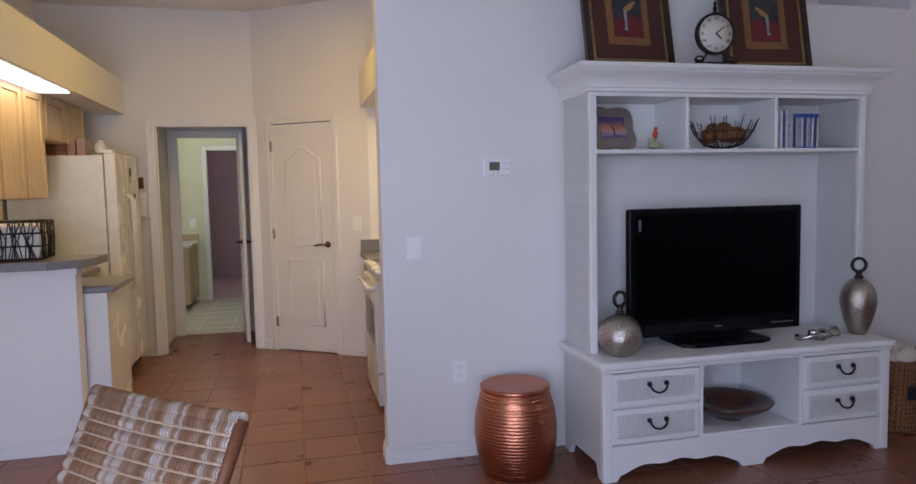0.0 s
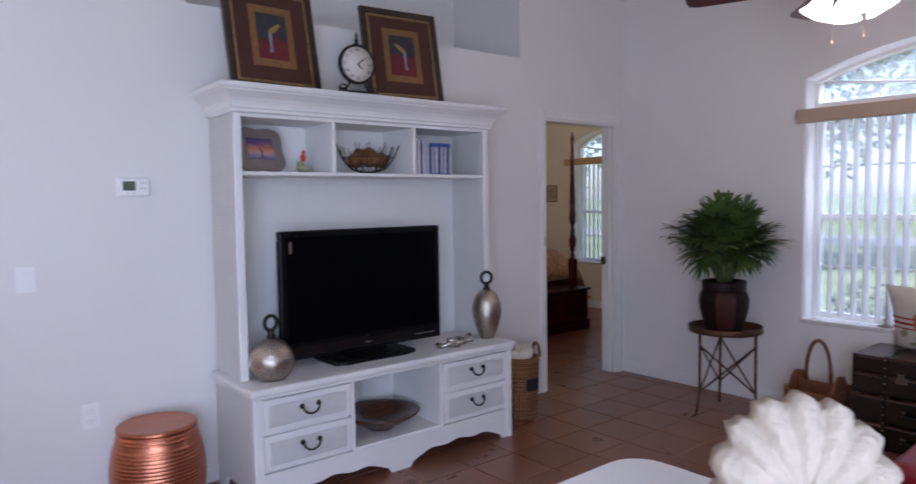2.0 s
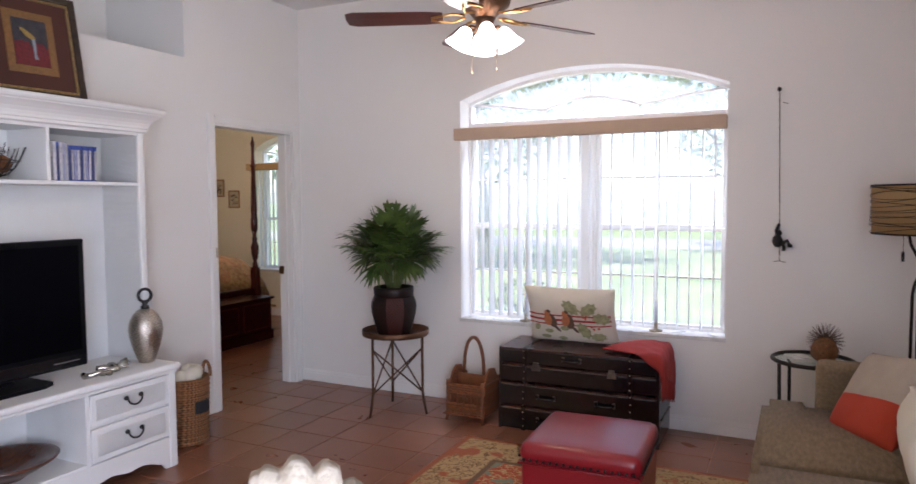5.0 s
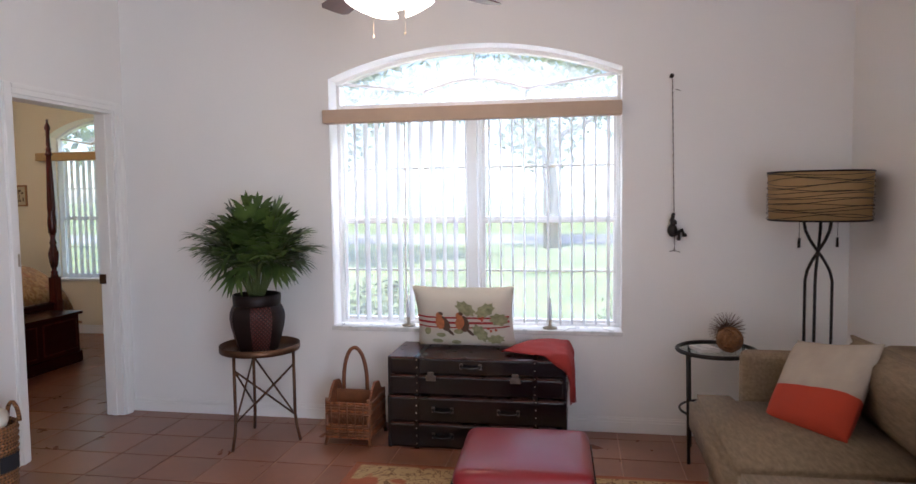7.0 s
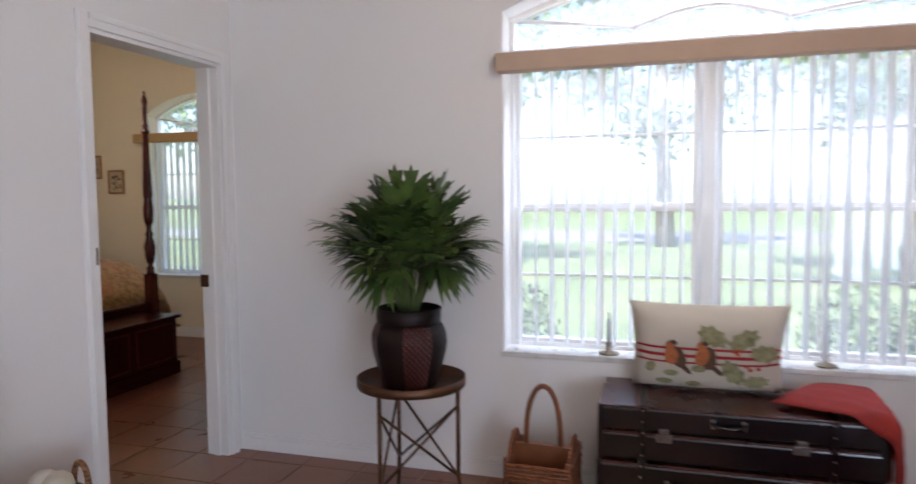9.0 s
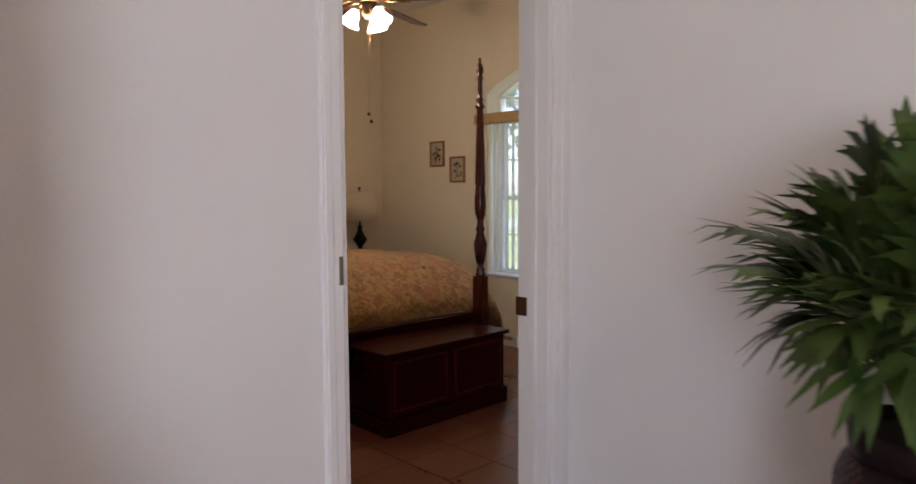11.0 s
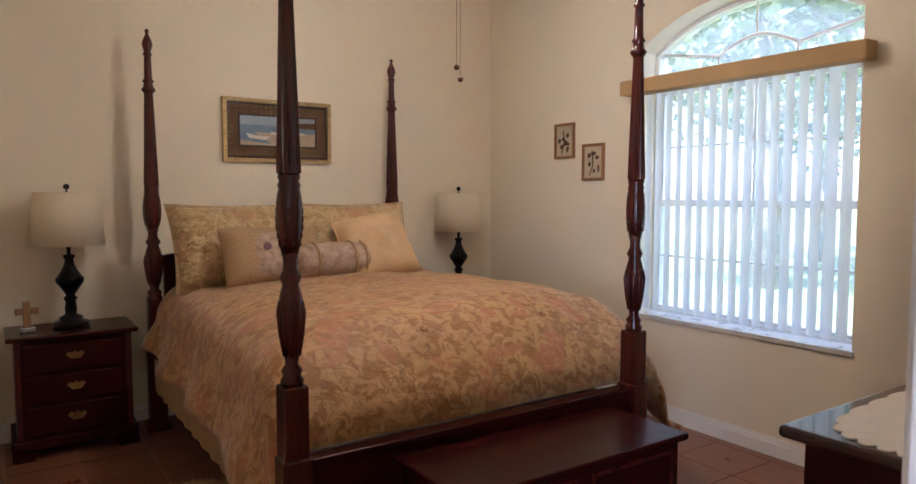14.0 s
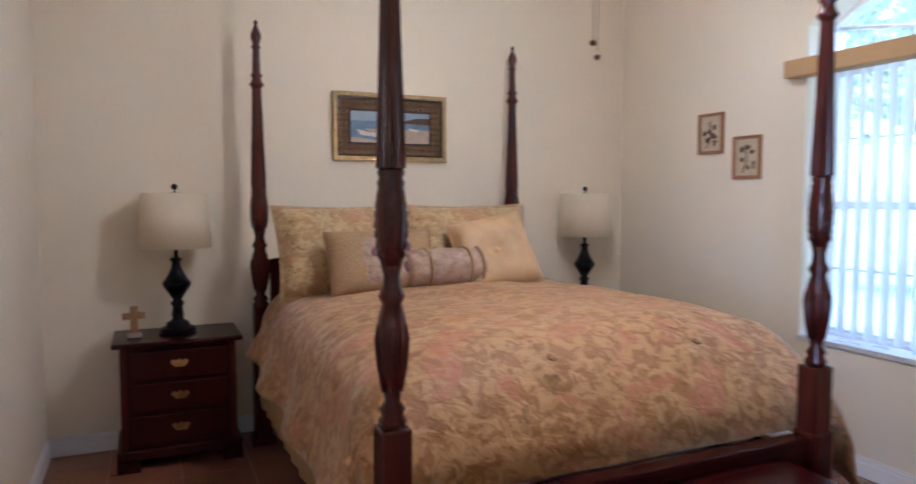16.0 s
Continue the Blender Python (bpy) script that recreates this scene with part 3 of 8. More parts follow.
# the television wall, with its plant niche and the bedroom doorway
bm = bmesh.new()
DOOR0, DOOR1, DOOR_H = 4.198, 5.042, 2.05
NICHE0, NICHE1, NICHE_Z = 1.62, 3.96, 2.46
box(bm, 0.72, TVW, 0, DOOR0, TVW + THICK, NICHE_Z)
box(bm, 0.72, TVW, NICHE_Z, NICHE0, TVW + THICK, HIGH)
box(bm, NICHE1, TVW, NICHE_Z, DOOR0, TVW + THICK, HIGH)
box(bm, DOOR0, TVW, DOOR_H, DOOR1, TVW + THICK, HIGH)
box(bm, DOOR1, TVW, 0, EAST + OUT, TVW + THICK, HIGH)
box(bm, NICHE0 - 0.1, TVW + 0.75, NICHE_Z - 0.1, NICHE1 + 0.1, TVW + 0.85, HIGH)
box(bm, NICHE0 - 0.1, TVW + THICK, NICHE_Z - 0.1, NICHE1 + 0.1, TVW + 0.75, NICHE_Z)
box(bm, NICHE0 - 0.1, TVW + THICK, NICHE_Z, NICHE0, TVW + 0.75, HIGH)
box(bm, NICHE1, TVW + THICK, NICHE_Z, NICHE1 + 0.1, TVW + 0.75, HIGH)
fixed("wall_television", bm, "wall", "off-white painted wall with a plant niche and a doorway")

# remaining walls of the living room and kitchen; an assumed, unseen patio opening lies behind the walk
bm = bmesh.new()
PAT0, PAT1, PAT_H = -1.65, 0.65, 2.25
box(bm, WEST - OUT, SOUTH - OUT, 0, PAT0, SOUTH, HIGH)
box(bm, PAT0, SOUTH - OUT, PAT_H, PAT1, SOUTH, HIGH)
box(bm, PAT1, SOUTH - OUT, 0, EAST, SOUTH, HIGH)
fixed("wall_south", bm, "wall", "off-white painted wall beside an assumed patio opening")
fixed("wall_west", B(WEST - OUT, SOUTH, 0, WEST, 6.80, HIGH), "wall", "plain off-white painted wall")
KB = 6.80
bm = bmesh.new()
H0, H1 = -0.89, -0.07
box(bm, WEST - OUT, KB, 0, H0, KB + THICK, HIGH)
box(bm, H0, KB, DOOR_H, H1, KB + THICK, HIGH)
box(bm, H1, KB, 0, 1.60, KB + THICK, HIGH)
fixed("wall_kitchen_north", bm, "wall", "cream-lit painted wall with a cased opening")
# pantry corner set at an angle
PA, PB = Vector((-0.03, 6.80)), Vector((0.92, 6.12))
pd = (PB - PA).normalized()
pn = Vector((pd.y, -pd.x))
plen = (PB - PA).length
pantry_pose = pose(PA.x, PA.y, 0, 0, 0, math.degrees(math.atan2(pd.y, pd.x)))
bm = bmesh.new()
PD0, PD1 = 0.19, 0.81
box(bm, 0, 0, 0, PD0, 0.10, HIGH)
box(bm, PD0, 0, 2.04, PD1, 0.10, HIGH)
box(bm, PD1, 0, 0, plen, 0.10, HIGH)
ob = fixed("wall_pantry", bm, "wall", "angled pantry wall with a panel door")
ob.matrix_world = pantry_pose
fixed("wall_kitchen_east", B(1.48, TVW + THICK, 0, 1.60, KB, HIGH), "wall", "plain kitchen wall behind the stove")
bm = bmesh.new()
box(bm, 0.92, 6.12, 0, 1.48, 6.24, HIGH)
fixed("wall_pantry_return", bm, "wall", "short return wall of the pantry")
# soffits over the kitchen units
fixed("soffit_west", B(WEST, 3.80, 2.13, -1.10, KB, 2.42), "wall", "boxed soffit over the wall cabinets")
fixed("soffit_east", B(0.86, TVW + THICK + 0.002, 2.13, 1.48, 6.12, 2.42), "wall", "boxed soffit over the stove")
# little hall, laundry and the room beyond
HB = 7.65
bm = bmesh.new()
box(bm, H0 - 0.25, KB + THICK, 0, H0 - 0.03, HB, 2.45)
box(bm, H1 + 0.04, KB + THICK, 0, H1 + 0.22, HB, 2.45)
box(bm, H0 - 0.25, HB, 0, -0.85, HB + 0.1, 2.45)
box(bm, -0.85, HB, 2.02, -0.22, HB + 0.1, 2.45)
box(bm, -0.22, HB, 0, H1 + 0.22, HB + 0.1, 2.45)
fixed("wall_hall", bm, "wall", "short painted hall with a second doorway")
bm = bmesh.new()
box(bm, -2.2, HB + 0.1, 0, -2.1, 10.1, 2.45)
box(bm, 0.6, HB + 0.1, 0, 0.7, 10.1, 2.45)
box(bm, -2.2, 10.1, 0, -0.82, 10.2, 2.45)
box(bm, -0.82, 10.1, 2.02, 0.05, 10.2, 2.45)
box(bm, 0.05, 10.1, 0, 0.7, 10.2, 2.45)
fixed("wall_laundry", bm, "wall_green", "pale green laundry walls with a doorway")
bm = bmesh.new()
box(bm, -1.6, 10.2, 0, -1.5, 13.0, 2.45)
box(bm, 1.2, 10.2, 0, 1.3, 13.0, 2.45)
box(bm, -1.6, 13.0, 0, 1.3, 13.1, 2.45)
fixed("wall_far_room", bm, "wall_pink", "pale pink walls of the far room")
# bedroom
fixed("wall_bedroom_north", B(BED_W - THICK, BED_N, 0, BED_E, BED_N + OUT, HIGH), "wall_bed", "cream painted bedroom wall behind the bed")
fixed("wall_bedroom_west", B(BED_W - THICK, BED_S, 0, BED_W, BED_N, HIGH), "wall_bed", "cream painted bedroom wall")
fixed("wall_bedroom_south", B(EAST + OUT, TVW, 0, BED_E + OUT, BED_S - 0.02, HIGH), "wall_bed", "cream painted bedroom wall")
bm = bmesh.new()
box(bm, BED_W, BED_S, 0, DOOR0, BED_S + 0.004, HIGH)
box(bm, DOOR0, BED_S, DOOR_H, DOOR1, BED_S + 0.004, HIGH)
box(bm, DOOR1, BED_S, 0, BED_E, BED_S + 0.004, HIGH)
fixed("wall_bedroom_lining", bm, "wall_bed", "cream painted bedroom side of the doorway wall")

# ceilings
bm = bmesh.new()
box(bm, WEST - OUT, SOUTH - OUT, HIGH, EAST + OUT, KB + THICK, HIGH + 0.15)
fixed("ceiling", bm, "ceiling", "textured off-white ceiling")
fixed("ceiling_bedroom", B(BED_W - THICK, TVW + THICK + 0.9, HIGH + 0.002, BED_E + OUT, BED_N + OUT, HIGH + 0.15), "ceiling", "textured off-white bedroom ceiling", "ceiling")
fixed("ceiling_bedroom_south", B(EAST + OUT, TVW, HIGH + 0.002, BED_E + OUT, TVW + THICK + 0.9, HIGH + 0.15), "ceiling", "textured off-white bedroom ceiling", "ceiling")
fixed("ceiling_back_rooms", B(-2.3, KB + THICK, 2.45, 1.6, 13.1, 2.55), "ceiling", "plain white ceiling of the back rooms", "ceiling")
bm = bmesh.new()
box(bm, -0.75, 5.75, HIGH - 0.018, 0.25, 6.55, HIGH, 0.004)
box(bm, -0.68, 5.82, HIGH - 0.03, 0.18, 6.48, HIGH - 0.018, 0.004)
fixed("attic_hatch", bm, "trim", "white trimmed attic hatch in the ceiling", "hatch")

# floors: one grout bed, tiles laid on it at the end of the file
fixed("floor", B(WEST - OUT, SOUTH - OUT, -0.12, BED_E + OUT, BED_N + OUT, -0.006), "grout", "grouted bed of the terracotta tile floor")
fixed("floor_laundry", B(-2.2, HB + 0.02, -0.004, 0.7, 10.1, 0.002), "pale_tile", "pale square laundry floor tiles", "floor")
fixed("floor_far_room", B(-1.6, 10.1, -0.004, 1.3, 13.0, 0.0), "wall_pink", "dusky pink far room carpet", "floor")
bm = bmesh.new()
for i in range(1, 8):
    box(bm, -2.1 + 0.34 * i, HB + 0.1, 0.001, -2.094 + 0.34 * i, 10.1, 0.0032)
for j in range(7):
    box(bm, -2.1, HB + 0.3 + 0.34 * j, 0.0012, 0.6, HB + 0.306 + 0.34 * j, 0.0034)
fixed("floor_joints", bm, "trim", "white joints of the laundry floor tiles", "floor")


# ---- trim ----
def base_run(bm, a, b, side, h=0.095):
    """Stepped baseboard from a to b; side is the unit vector into the room."""
    a, b, side = Vector(a), Vector(b), Vector(side)
    for z0, z1, t in ((0, h * 0.70, 0.014), (h * 0.70, h * 0.88, 0.010), (h * 0.88, h, 0.006)):
        q = [a, b, b + side * t, a + side * t]
        prism(bm, [(p.x, p.y) for p in q], z0 + 0.001, z1)


bm = bmesh.new()
base_run(bm, (0.72, TVW), (4.15, TVW), (0, -1))
base_run(bm, (0.72, TVW), (0.72, TVW + THICK), (-1, 0))
base_run(bm, (EAST, SOUTH), (EAST, TVW - 0.001), (-1, 0))
base_run(bm, (PAT1, SOUTH), (EAST - 0.02, SOUTH), (0, 1))
base_run(bm, (BED_W, BED_N), (BED_E, BED_N), (0, -1))
base_run(bm, (BED_E, BED_S + 0.01), (BED_E, BED_N - 0.02), (-1, 0))
base_run(bm, (BED_W, 4.75), (BED_W, BED_N - 0.02), (1, 0))
base_run(bm, (PA.x + 0.02, PA.y - 0.02), tuple(PA + pd * (PD0 - 0.065)), tuple(pn))
base_run(bm, tuple(PA + pd * (PD1 + 0.065)), tuple(PB), tuple(pn))
base_run(bm, (H1 + 0.065, KB), (PA.x, KB), (0, -1))
fixed("baseboard", bm, "trim", "white stepped baseboard")


def casing(bm, x0, x1, h, y, out, w=0.06, t=0.016, right=None):
    """Moulded trim round an opening in a wall that runs along x; out is -1 or 1."""
    r = w if right is None else right
    for a, b, c, d in ((x0 - w, x0, 0, h + w), (x1, x1 + r, 0, h + w), (x0, x1, h, h + w)):
        ys = sorted((y, y + out * t))
        box(bm, a, ys[0], c, b, ys[1], d, 0.004)
        ys = sorted((y + out * t, y + out * (t + 0.006)))
        if b - a > d - c:
            box(bm, a, ys[0], c + w * 0.55, b, ys[1], d - 0.006, 0.002)
        elif b <= x0:
            box(bm, a + 0.006, ys[0], c, a + w * 0.45, ys[1], d - 0.006, 0.002)
        else:
            box(bm, b - r * 0.45, ys[0], c, b - 0.006, ys[1], d - 0.006, 0.002)


def jambs(bm, x0, x1, h, y0, y1, t=0.018):
    box(bm, x0, y0, 0, x0 + t, y1, h, 0.002)
    box(bm, x1 - t, y0, 0, x1, y1, h, 0.002)
    box(bm, x0 + t, y0, h - t, x1 - t, y1, h, 0.002)
    # stop
    m = (y0 + y1) / 2
    box(bm, x0 + t, m - 0.018, 0, x0 + t + 0.011, m + 0.018, h - t, 0.002)
    box(bm, x1 - t - 0.011, m - 0.018, 0, x1 - t, m + 0.018, h - t, 0.002)


bm = bmesh.new()
casing(bm, DOOR0, DOOR1, DOOR_H, TVW, -1)
casing(bm, DOOR0, DOOR1, DOOR_H, BED_S + 0.004, 1)
jambs(bm, DOOR0, DOOR1, DOOR_H, TVW - 0.003, BED_S + 0.007)
frame_1 = fixed("door_frame_1", bm, "trim", "white moulded casing of the bedroom doorway", "door frame")
part("strike_plate", B(DOOR1 - 0.0215, BED_S - 0.045, 0.90, DOOR1 - 0.0175, BED_S + 0.016, 0.965, 0.001), "bronze", frame_1, "nickel strike plate")
part("edge_pull", B(DOOR0 - 0.016, TVW - 0.0195, 1.102, DOOR0 - 0.005, TVW - 0.0155, 1.173, 0.001), "nickel", frame_1, "slim nickel latch plate")
bm = bmesh.new()
casing(bm, H0, H1, DOOR_H, KB, -1)
jambs(bm, H0, H1, DOOR_H, KB - 0.003, KB + THICK + 0.003)
fixed("door_frame_2", bm, "trim", "white moulded casing of the hall opening", "door frame")
bm = bmesh.new()
casing(bm, -0.85, -0.22, 2.02, HB, -1)
jambs(bm, -0.85, -0.22, 2.02, HB - 0.003, HB + 0.103)
fixed("door_frame_3", bm, "trim", "white moulded casing of the laundry door", "door frame")
bm = bmesh.new()
casing(bm, -0.82, 0.05, 2.02, 10.1, -1)
fixed("door_frame_4", bm, "trim", "white moulded casing of the far room door", "door frame")
bm = bmesh.new()
casing(bm, PD0, PD1, 2.04, 0, -1)
ob = fixed("door_frame_5", bm, "trim", "white moulded casing of the pantry door", "door frame")
ob.matrix_world = pantry_pose


def panel_door(name, m, w, h, label, handle_at, sides=(-1,), material="trim"):
    """Two-panel door with an arched upper panel; local x along the leaf, y through it."""
    d = tagged(thing(name, m, label, "door"), kind="structure")
    part("leaf", B(0, -0.0175, 0.008, w, 0.0175, h, 0.003), material, d)
    for s in (-1, 1):
        ys = sorted((s * 0.0175, s * 0.0235))
        x0, x1 = 0.13 * w / 0.62, w - 0.13 * w / 0.62
        bm = bmesh.new()
        def rim(pts):
            tube(bm, [(x, s * 0.0175, z) for x, z in pts], 0.009, 6, True)
        n = 12
        top = [(x0 + (x1 - x0) * i / n, 1.72 + 0.10 * (0.5 - 0.5 * math.cos(2 * math.pi * i / n))) for i in range(n + 1)]
        rim([(x0, 0.96)] + [(x1, 0.96)] + top[::-1])
        rim([(x0, 0.24), (x1, 0.24), (x1, 0.82), (x0, 0.82)])
        part("panel_moulding", bm, material, d)
        bm = bmesh.new()
        box(bm, x0 + 0.05, ys[0], 1.01, x1 - 0.05, ys[1], 1.70, 0.003)
        box(bm, x0 + 0.05, ys[0], 0.29, x1 - 0.05, ys[1], 0.77, 0.003)
        part("raised_panel", bm, material, d)
        bm = L([(0.0, 0), (0.026, 0.0), (0.028, 0.008), (0.012, 0.014), (0.010, 0.05), (0.0, 0.05)], 14)
        bmesh.ops.transform(bm, matrix=pose(handle_at, s * 0.0175, 0.97, -90 * s), verts=bm.verts)
        reach = -0.11 if handle_at > w / 2 else 0.11
        tube(bm, [(handle_at, s * 0.062, 0.97), (handle_at + reach * 0.5, s * 0.066, 0.974), (handle_at + reach, s * 0.060, 0.962)], 0.008, 8)
        part("door_handle", bm, "bronze", d, "aged bronze lever handle")
    return d


panel_door("door_1", pantry_pose @ pose(PD0, 0.02, 0), PD1 - PD0, 2.035, "closed white panel pantry door with arched moulding", PD1 - PD0 - 0.07)
panel_door("door_2", pose(-0.235, HB + 0.02, 0, 0, 0, 276), 0.62, 2.0, "open white laundry door with lever handle", 0.55)
for hz in (0.22, 1.02, 1.80):
    ob = part("hinge", B(PD0 - 0.012, -0.024, hz, PD0 + 0.008, -0.014, hz + 0.09, 0.002), "nickel", bpy.data.objects["door_frame_5"], "nickel hinge")


# ---- windows ----
def arched_window(name, x, y0, y1, sill, spring, crown, reveal, mullion, rows_of_bars, label):
    """White frame with a transom arch over two sashes; the room lies on the low-x side."""
    w = tagged(thing(name, pose(0, 0, 0), label, "window"), kind="structure")
    x0, x1 = x + reveal - 0.05, x + reveal + 0.03
    f = 0.024
    trans = spring - 0.18
    bm = bmesh.new()
    box(bm, x0, y0, sill, x1, y0 + f, spring - f - 0.001, 0.003)
    box(bm, x0, y1 - f, sill, x1, y1, spring - f - 0.001, 0.003)
    box(bm, x0, y0 + f, sill, x1, y1 - f, sill + f, 0.003)
    box(bm, x0, y0 + f, trans - 0.05, x1, y1 - f, trans + 0.03, 0.003)
    n = 24
    for i in range(n):
        a, b = y0 + (y1 - y0) * i / n, y0 + (y1 - y0) * (i + 1) / n
        za, zb = arch_z(a, y0, y1, spring, crown), arch_z(b, y0, y1, spring, crown)
        prism(bm, [(a, za - f), (b, zb - f), (b, zb), (a, za)], x0, x1, "yz")
    mid = (y0 + y1) / 2
    if mullion:
        box(bm, x0, mid - 0.046, sill + f, x1, mid + 0.046, trans - 0.05, 0.004)
    part("window_frame", bm, "trim", w)
    bays = [(y0 + f, mid - 0.046), (mid + 0.046, y1 - f)] if mullion else [(y0 + f, y1 - f)]
    lo, hi = sill + f, trans - 0.05
    meet = (lo + hi) / 2 - 0.01
    for a, b in bays:
        for c, d, dx in ((lo, meet, -0.012), (meet, hi, 0.012)):
            bm = bmesh.new()
            s = 0.020
            box(bm, x0 + 0.02 + dx, a, c, x1 - 0.02 + dx, a + s, d, 0.002)
            box(bm, x0 + 0.02 + dx, b - s, c, x1 - 0.02 + dx, b, d, 0.002)
            box(bm, x0 + 0.02 + dx, a + s, c, x1 - 0.02 + dx, b - s, c + s, 0.002)
            box(bm, x0 + 0.02 + dx, a + s, d - s, x1 - 0.02 + dx, b - s, d, 0.002)
            xm = (x0 + x1) / 2 + dx
            for k in range(1, rows_of_bars + 1):
                yy = a + (b - a) * k / (rows_of_bars + 1)
                box(bm, xm - 0.006, yy - 0.006, c + s, xm + 0.006, yy + 0.006, d - s)
            box(bm, xm - 0.005, a + s, (c + d) / 2 - 0.006, xm + 0.005, b - s, (c + d) / 2 + 0.006)
            sash = part("sash", bm, "trim", w)
            p = part("pane", B(xm - 0.002, a + s, c + s, xm + 0.002, b - s, d - s), "glass", sash)
            p.visible_shadow = False
    # fan light: curved bar with two slanting ones and an upright
    xm = (x0 + x1) / 2
    bm = bmesh.new()
    q = (y1 - y0)
    a, b = y0 + 0.32 * q, y1 - 0.32 * q
    zt, top = trans + 0.03, arch_z(mid, y0, y1, spring, crown) - f
    base = zt + 0.24 * (top - zt)
    arc = [(xm, a + (b - a) * i / 12, base + 0.32 * (top - base) * math.sin(math.pi * i / 12)) for i in range(13)]
    tube(bm, arc, 0.011, 6)
    tube(bm, [(xm, mid, base + 0.32 * (top - base)), (xm, mid, top)], 0.007, 6)
    tube(bm, [(xm, a, zt), (xm, a, base)], 0.007, 6)
    tube(bm, [(xm, b, zt), (xm, b, base)], 0.007, 6)
    tube(bm, [(xm, a, base), (xm, y0 + 0.03, spring - 0.005)], 0.011, 6)
    tube(bm, [(xm, b, base), (xm, y1 - 0.03, spring - 0.005)], 0.011, 6)
    part("glazing_bar", bm, "trim", w)
    outline = [(y0 + f, zt)] + [(y, arch_z(y, y0, y1, spring, crown) - f) for y in (y0 + f + (q - 2 * f) * i / 20 for i in range(21))] + [(y1 - f, zt)]
    p = part("pane", P(outline, xm - 0.002, xm + 0.002, "yz"), "glass", w)
    p.visible_shadow = False
    part("window_sill", B(x - 0.012, y0 - 0.01, sill - 0.022, x0, y1 + 0.01, sill + 0.004, 0.004), "marble", w, "pale marble sill")
    return w


arched_window("window_1", EAST, reveal=0.20, mullion=True, rows_of_bars=1, label="white double sash window with arched fan light", **LW)
arched_window("window_2", BED_E, reveal=0.20, mullion=False, rows_of_bars=1, label="white sash window with arched fan light", **BW)
# frame of the assumed patio door, added out of view round the fill lamp
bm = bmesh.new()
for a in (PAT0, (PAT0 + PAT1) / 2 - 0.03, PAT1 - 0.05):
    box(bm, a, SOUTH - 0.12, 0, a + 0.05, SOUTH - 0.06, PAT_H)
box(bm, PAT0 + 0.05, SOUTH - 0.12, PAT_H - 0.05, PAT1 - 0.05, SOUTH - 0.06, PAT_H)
w = fixed("window_3", bm, "trim", "white frame of an assumed, unseen patio door", "window")


def vertical_blinds(name, x, y0, y1, top, bottom, count, angle, material_head, head, label):
    b = thing(name, pose(0, 0, 0), label, "blinds")
    part("valance", B(head[0], head[1], head[2], EAST if x < 6 else BED_E, head[3], head[4], 0.006), material_head, b, "fabric covered valance")
    rng = random.Random(int(x * 10))
    slat = bmesh.new()
    n = 6
    wide = 0.089
    va = [slat.verts.new(((i / n - 0.5) * wide, 0.010 * (1 - (2 * i / n - 1) ** 2), 0)) for i in range(n + 1)]
    vb = [slat.verts.new((v.co.x, v.co.y, top - bottom)) for v in va]
    for i in range(n):
        slat.faces.new((va[i], va[i + 1], vb[i + 1], vb[i])).smooth = True
    me = None
    for i in range(count):
        y = y0 + (y1 - y0) * (i + 0.5) / count
        m = pose(x, y, bottom, 0, 0, angle(i, rng))
        if me is None:
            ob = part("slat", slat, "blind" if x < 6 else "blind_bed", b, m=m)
            me = ob.data
        else:
            ob = new("slat", me)
            ob.parent, ob.matrix_local = b, m
    return b


vertical_blinds("vertical_blinds", EAST + 0.062, 0.49, 2.25, 1.99, 0.655, 24,
                lambda i, r: r.uniform(-5, 5) + (-3 if 13 <= i <= 21 else 4), "valance",
                (EAST - 0.085, 0.455, 1.93, 2.305, 2.015), "open white vertical blinds under a tan valance")
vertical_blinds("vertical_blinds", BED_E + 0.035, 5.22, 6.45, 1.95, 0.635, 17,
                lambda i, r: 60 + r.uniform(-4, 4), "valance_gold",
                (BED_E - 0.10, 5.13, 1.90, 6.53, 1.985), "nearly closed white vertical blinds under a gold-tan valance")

# ---- living room ----
def arch_apron(x0, x1, z_top, foot, rise, n=16):
    """Outline of a scalloped apron between two feet."""
    pts = [(x0, 0.0), (x0 + foot * 0.75, 0.0), (x0 + foot, 0.03)]
    for i in range(n + 1):
        u = i / n
        z = rise * (0.45 + 0.55 * (1 - (2 * u - 1) ** 4)) - 0.018 * math.cos(6 * math.pi * u) * (1 - u) * u * 2
        pts.append((x0 + foot + 0.015 + (x1 - x0 - 2 * foot - 0.03) * u, z))
    pts += [(x1 - foot, 0.03), (x1 - foot * 0.75, 0.0), (x1, 0.0), (x1, z_top), (x0, z_top)]
    return pts


def bail_pull(parent, x, y, z, material="iron", label="dark iron bail pull"):
    bm = bmesh.new()
    for s in (-1, 1):
        ball(bm, x + s * 0.045, y - 0.012, z + 0.012, 0.013, 0.012, 0.013, 2)
    tube(bm, [(x + 0.045 * math.cos(a), y - 0.022 - 0.008 * math.sin(a), z + 0.012 - 0.040 * math.sin(a)) for a in (math.pi * i / 10 for i in range(11))], 0.005, 6)
    return part("drawer_pull", bm, material, parent, label)


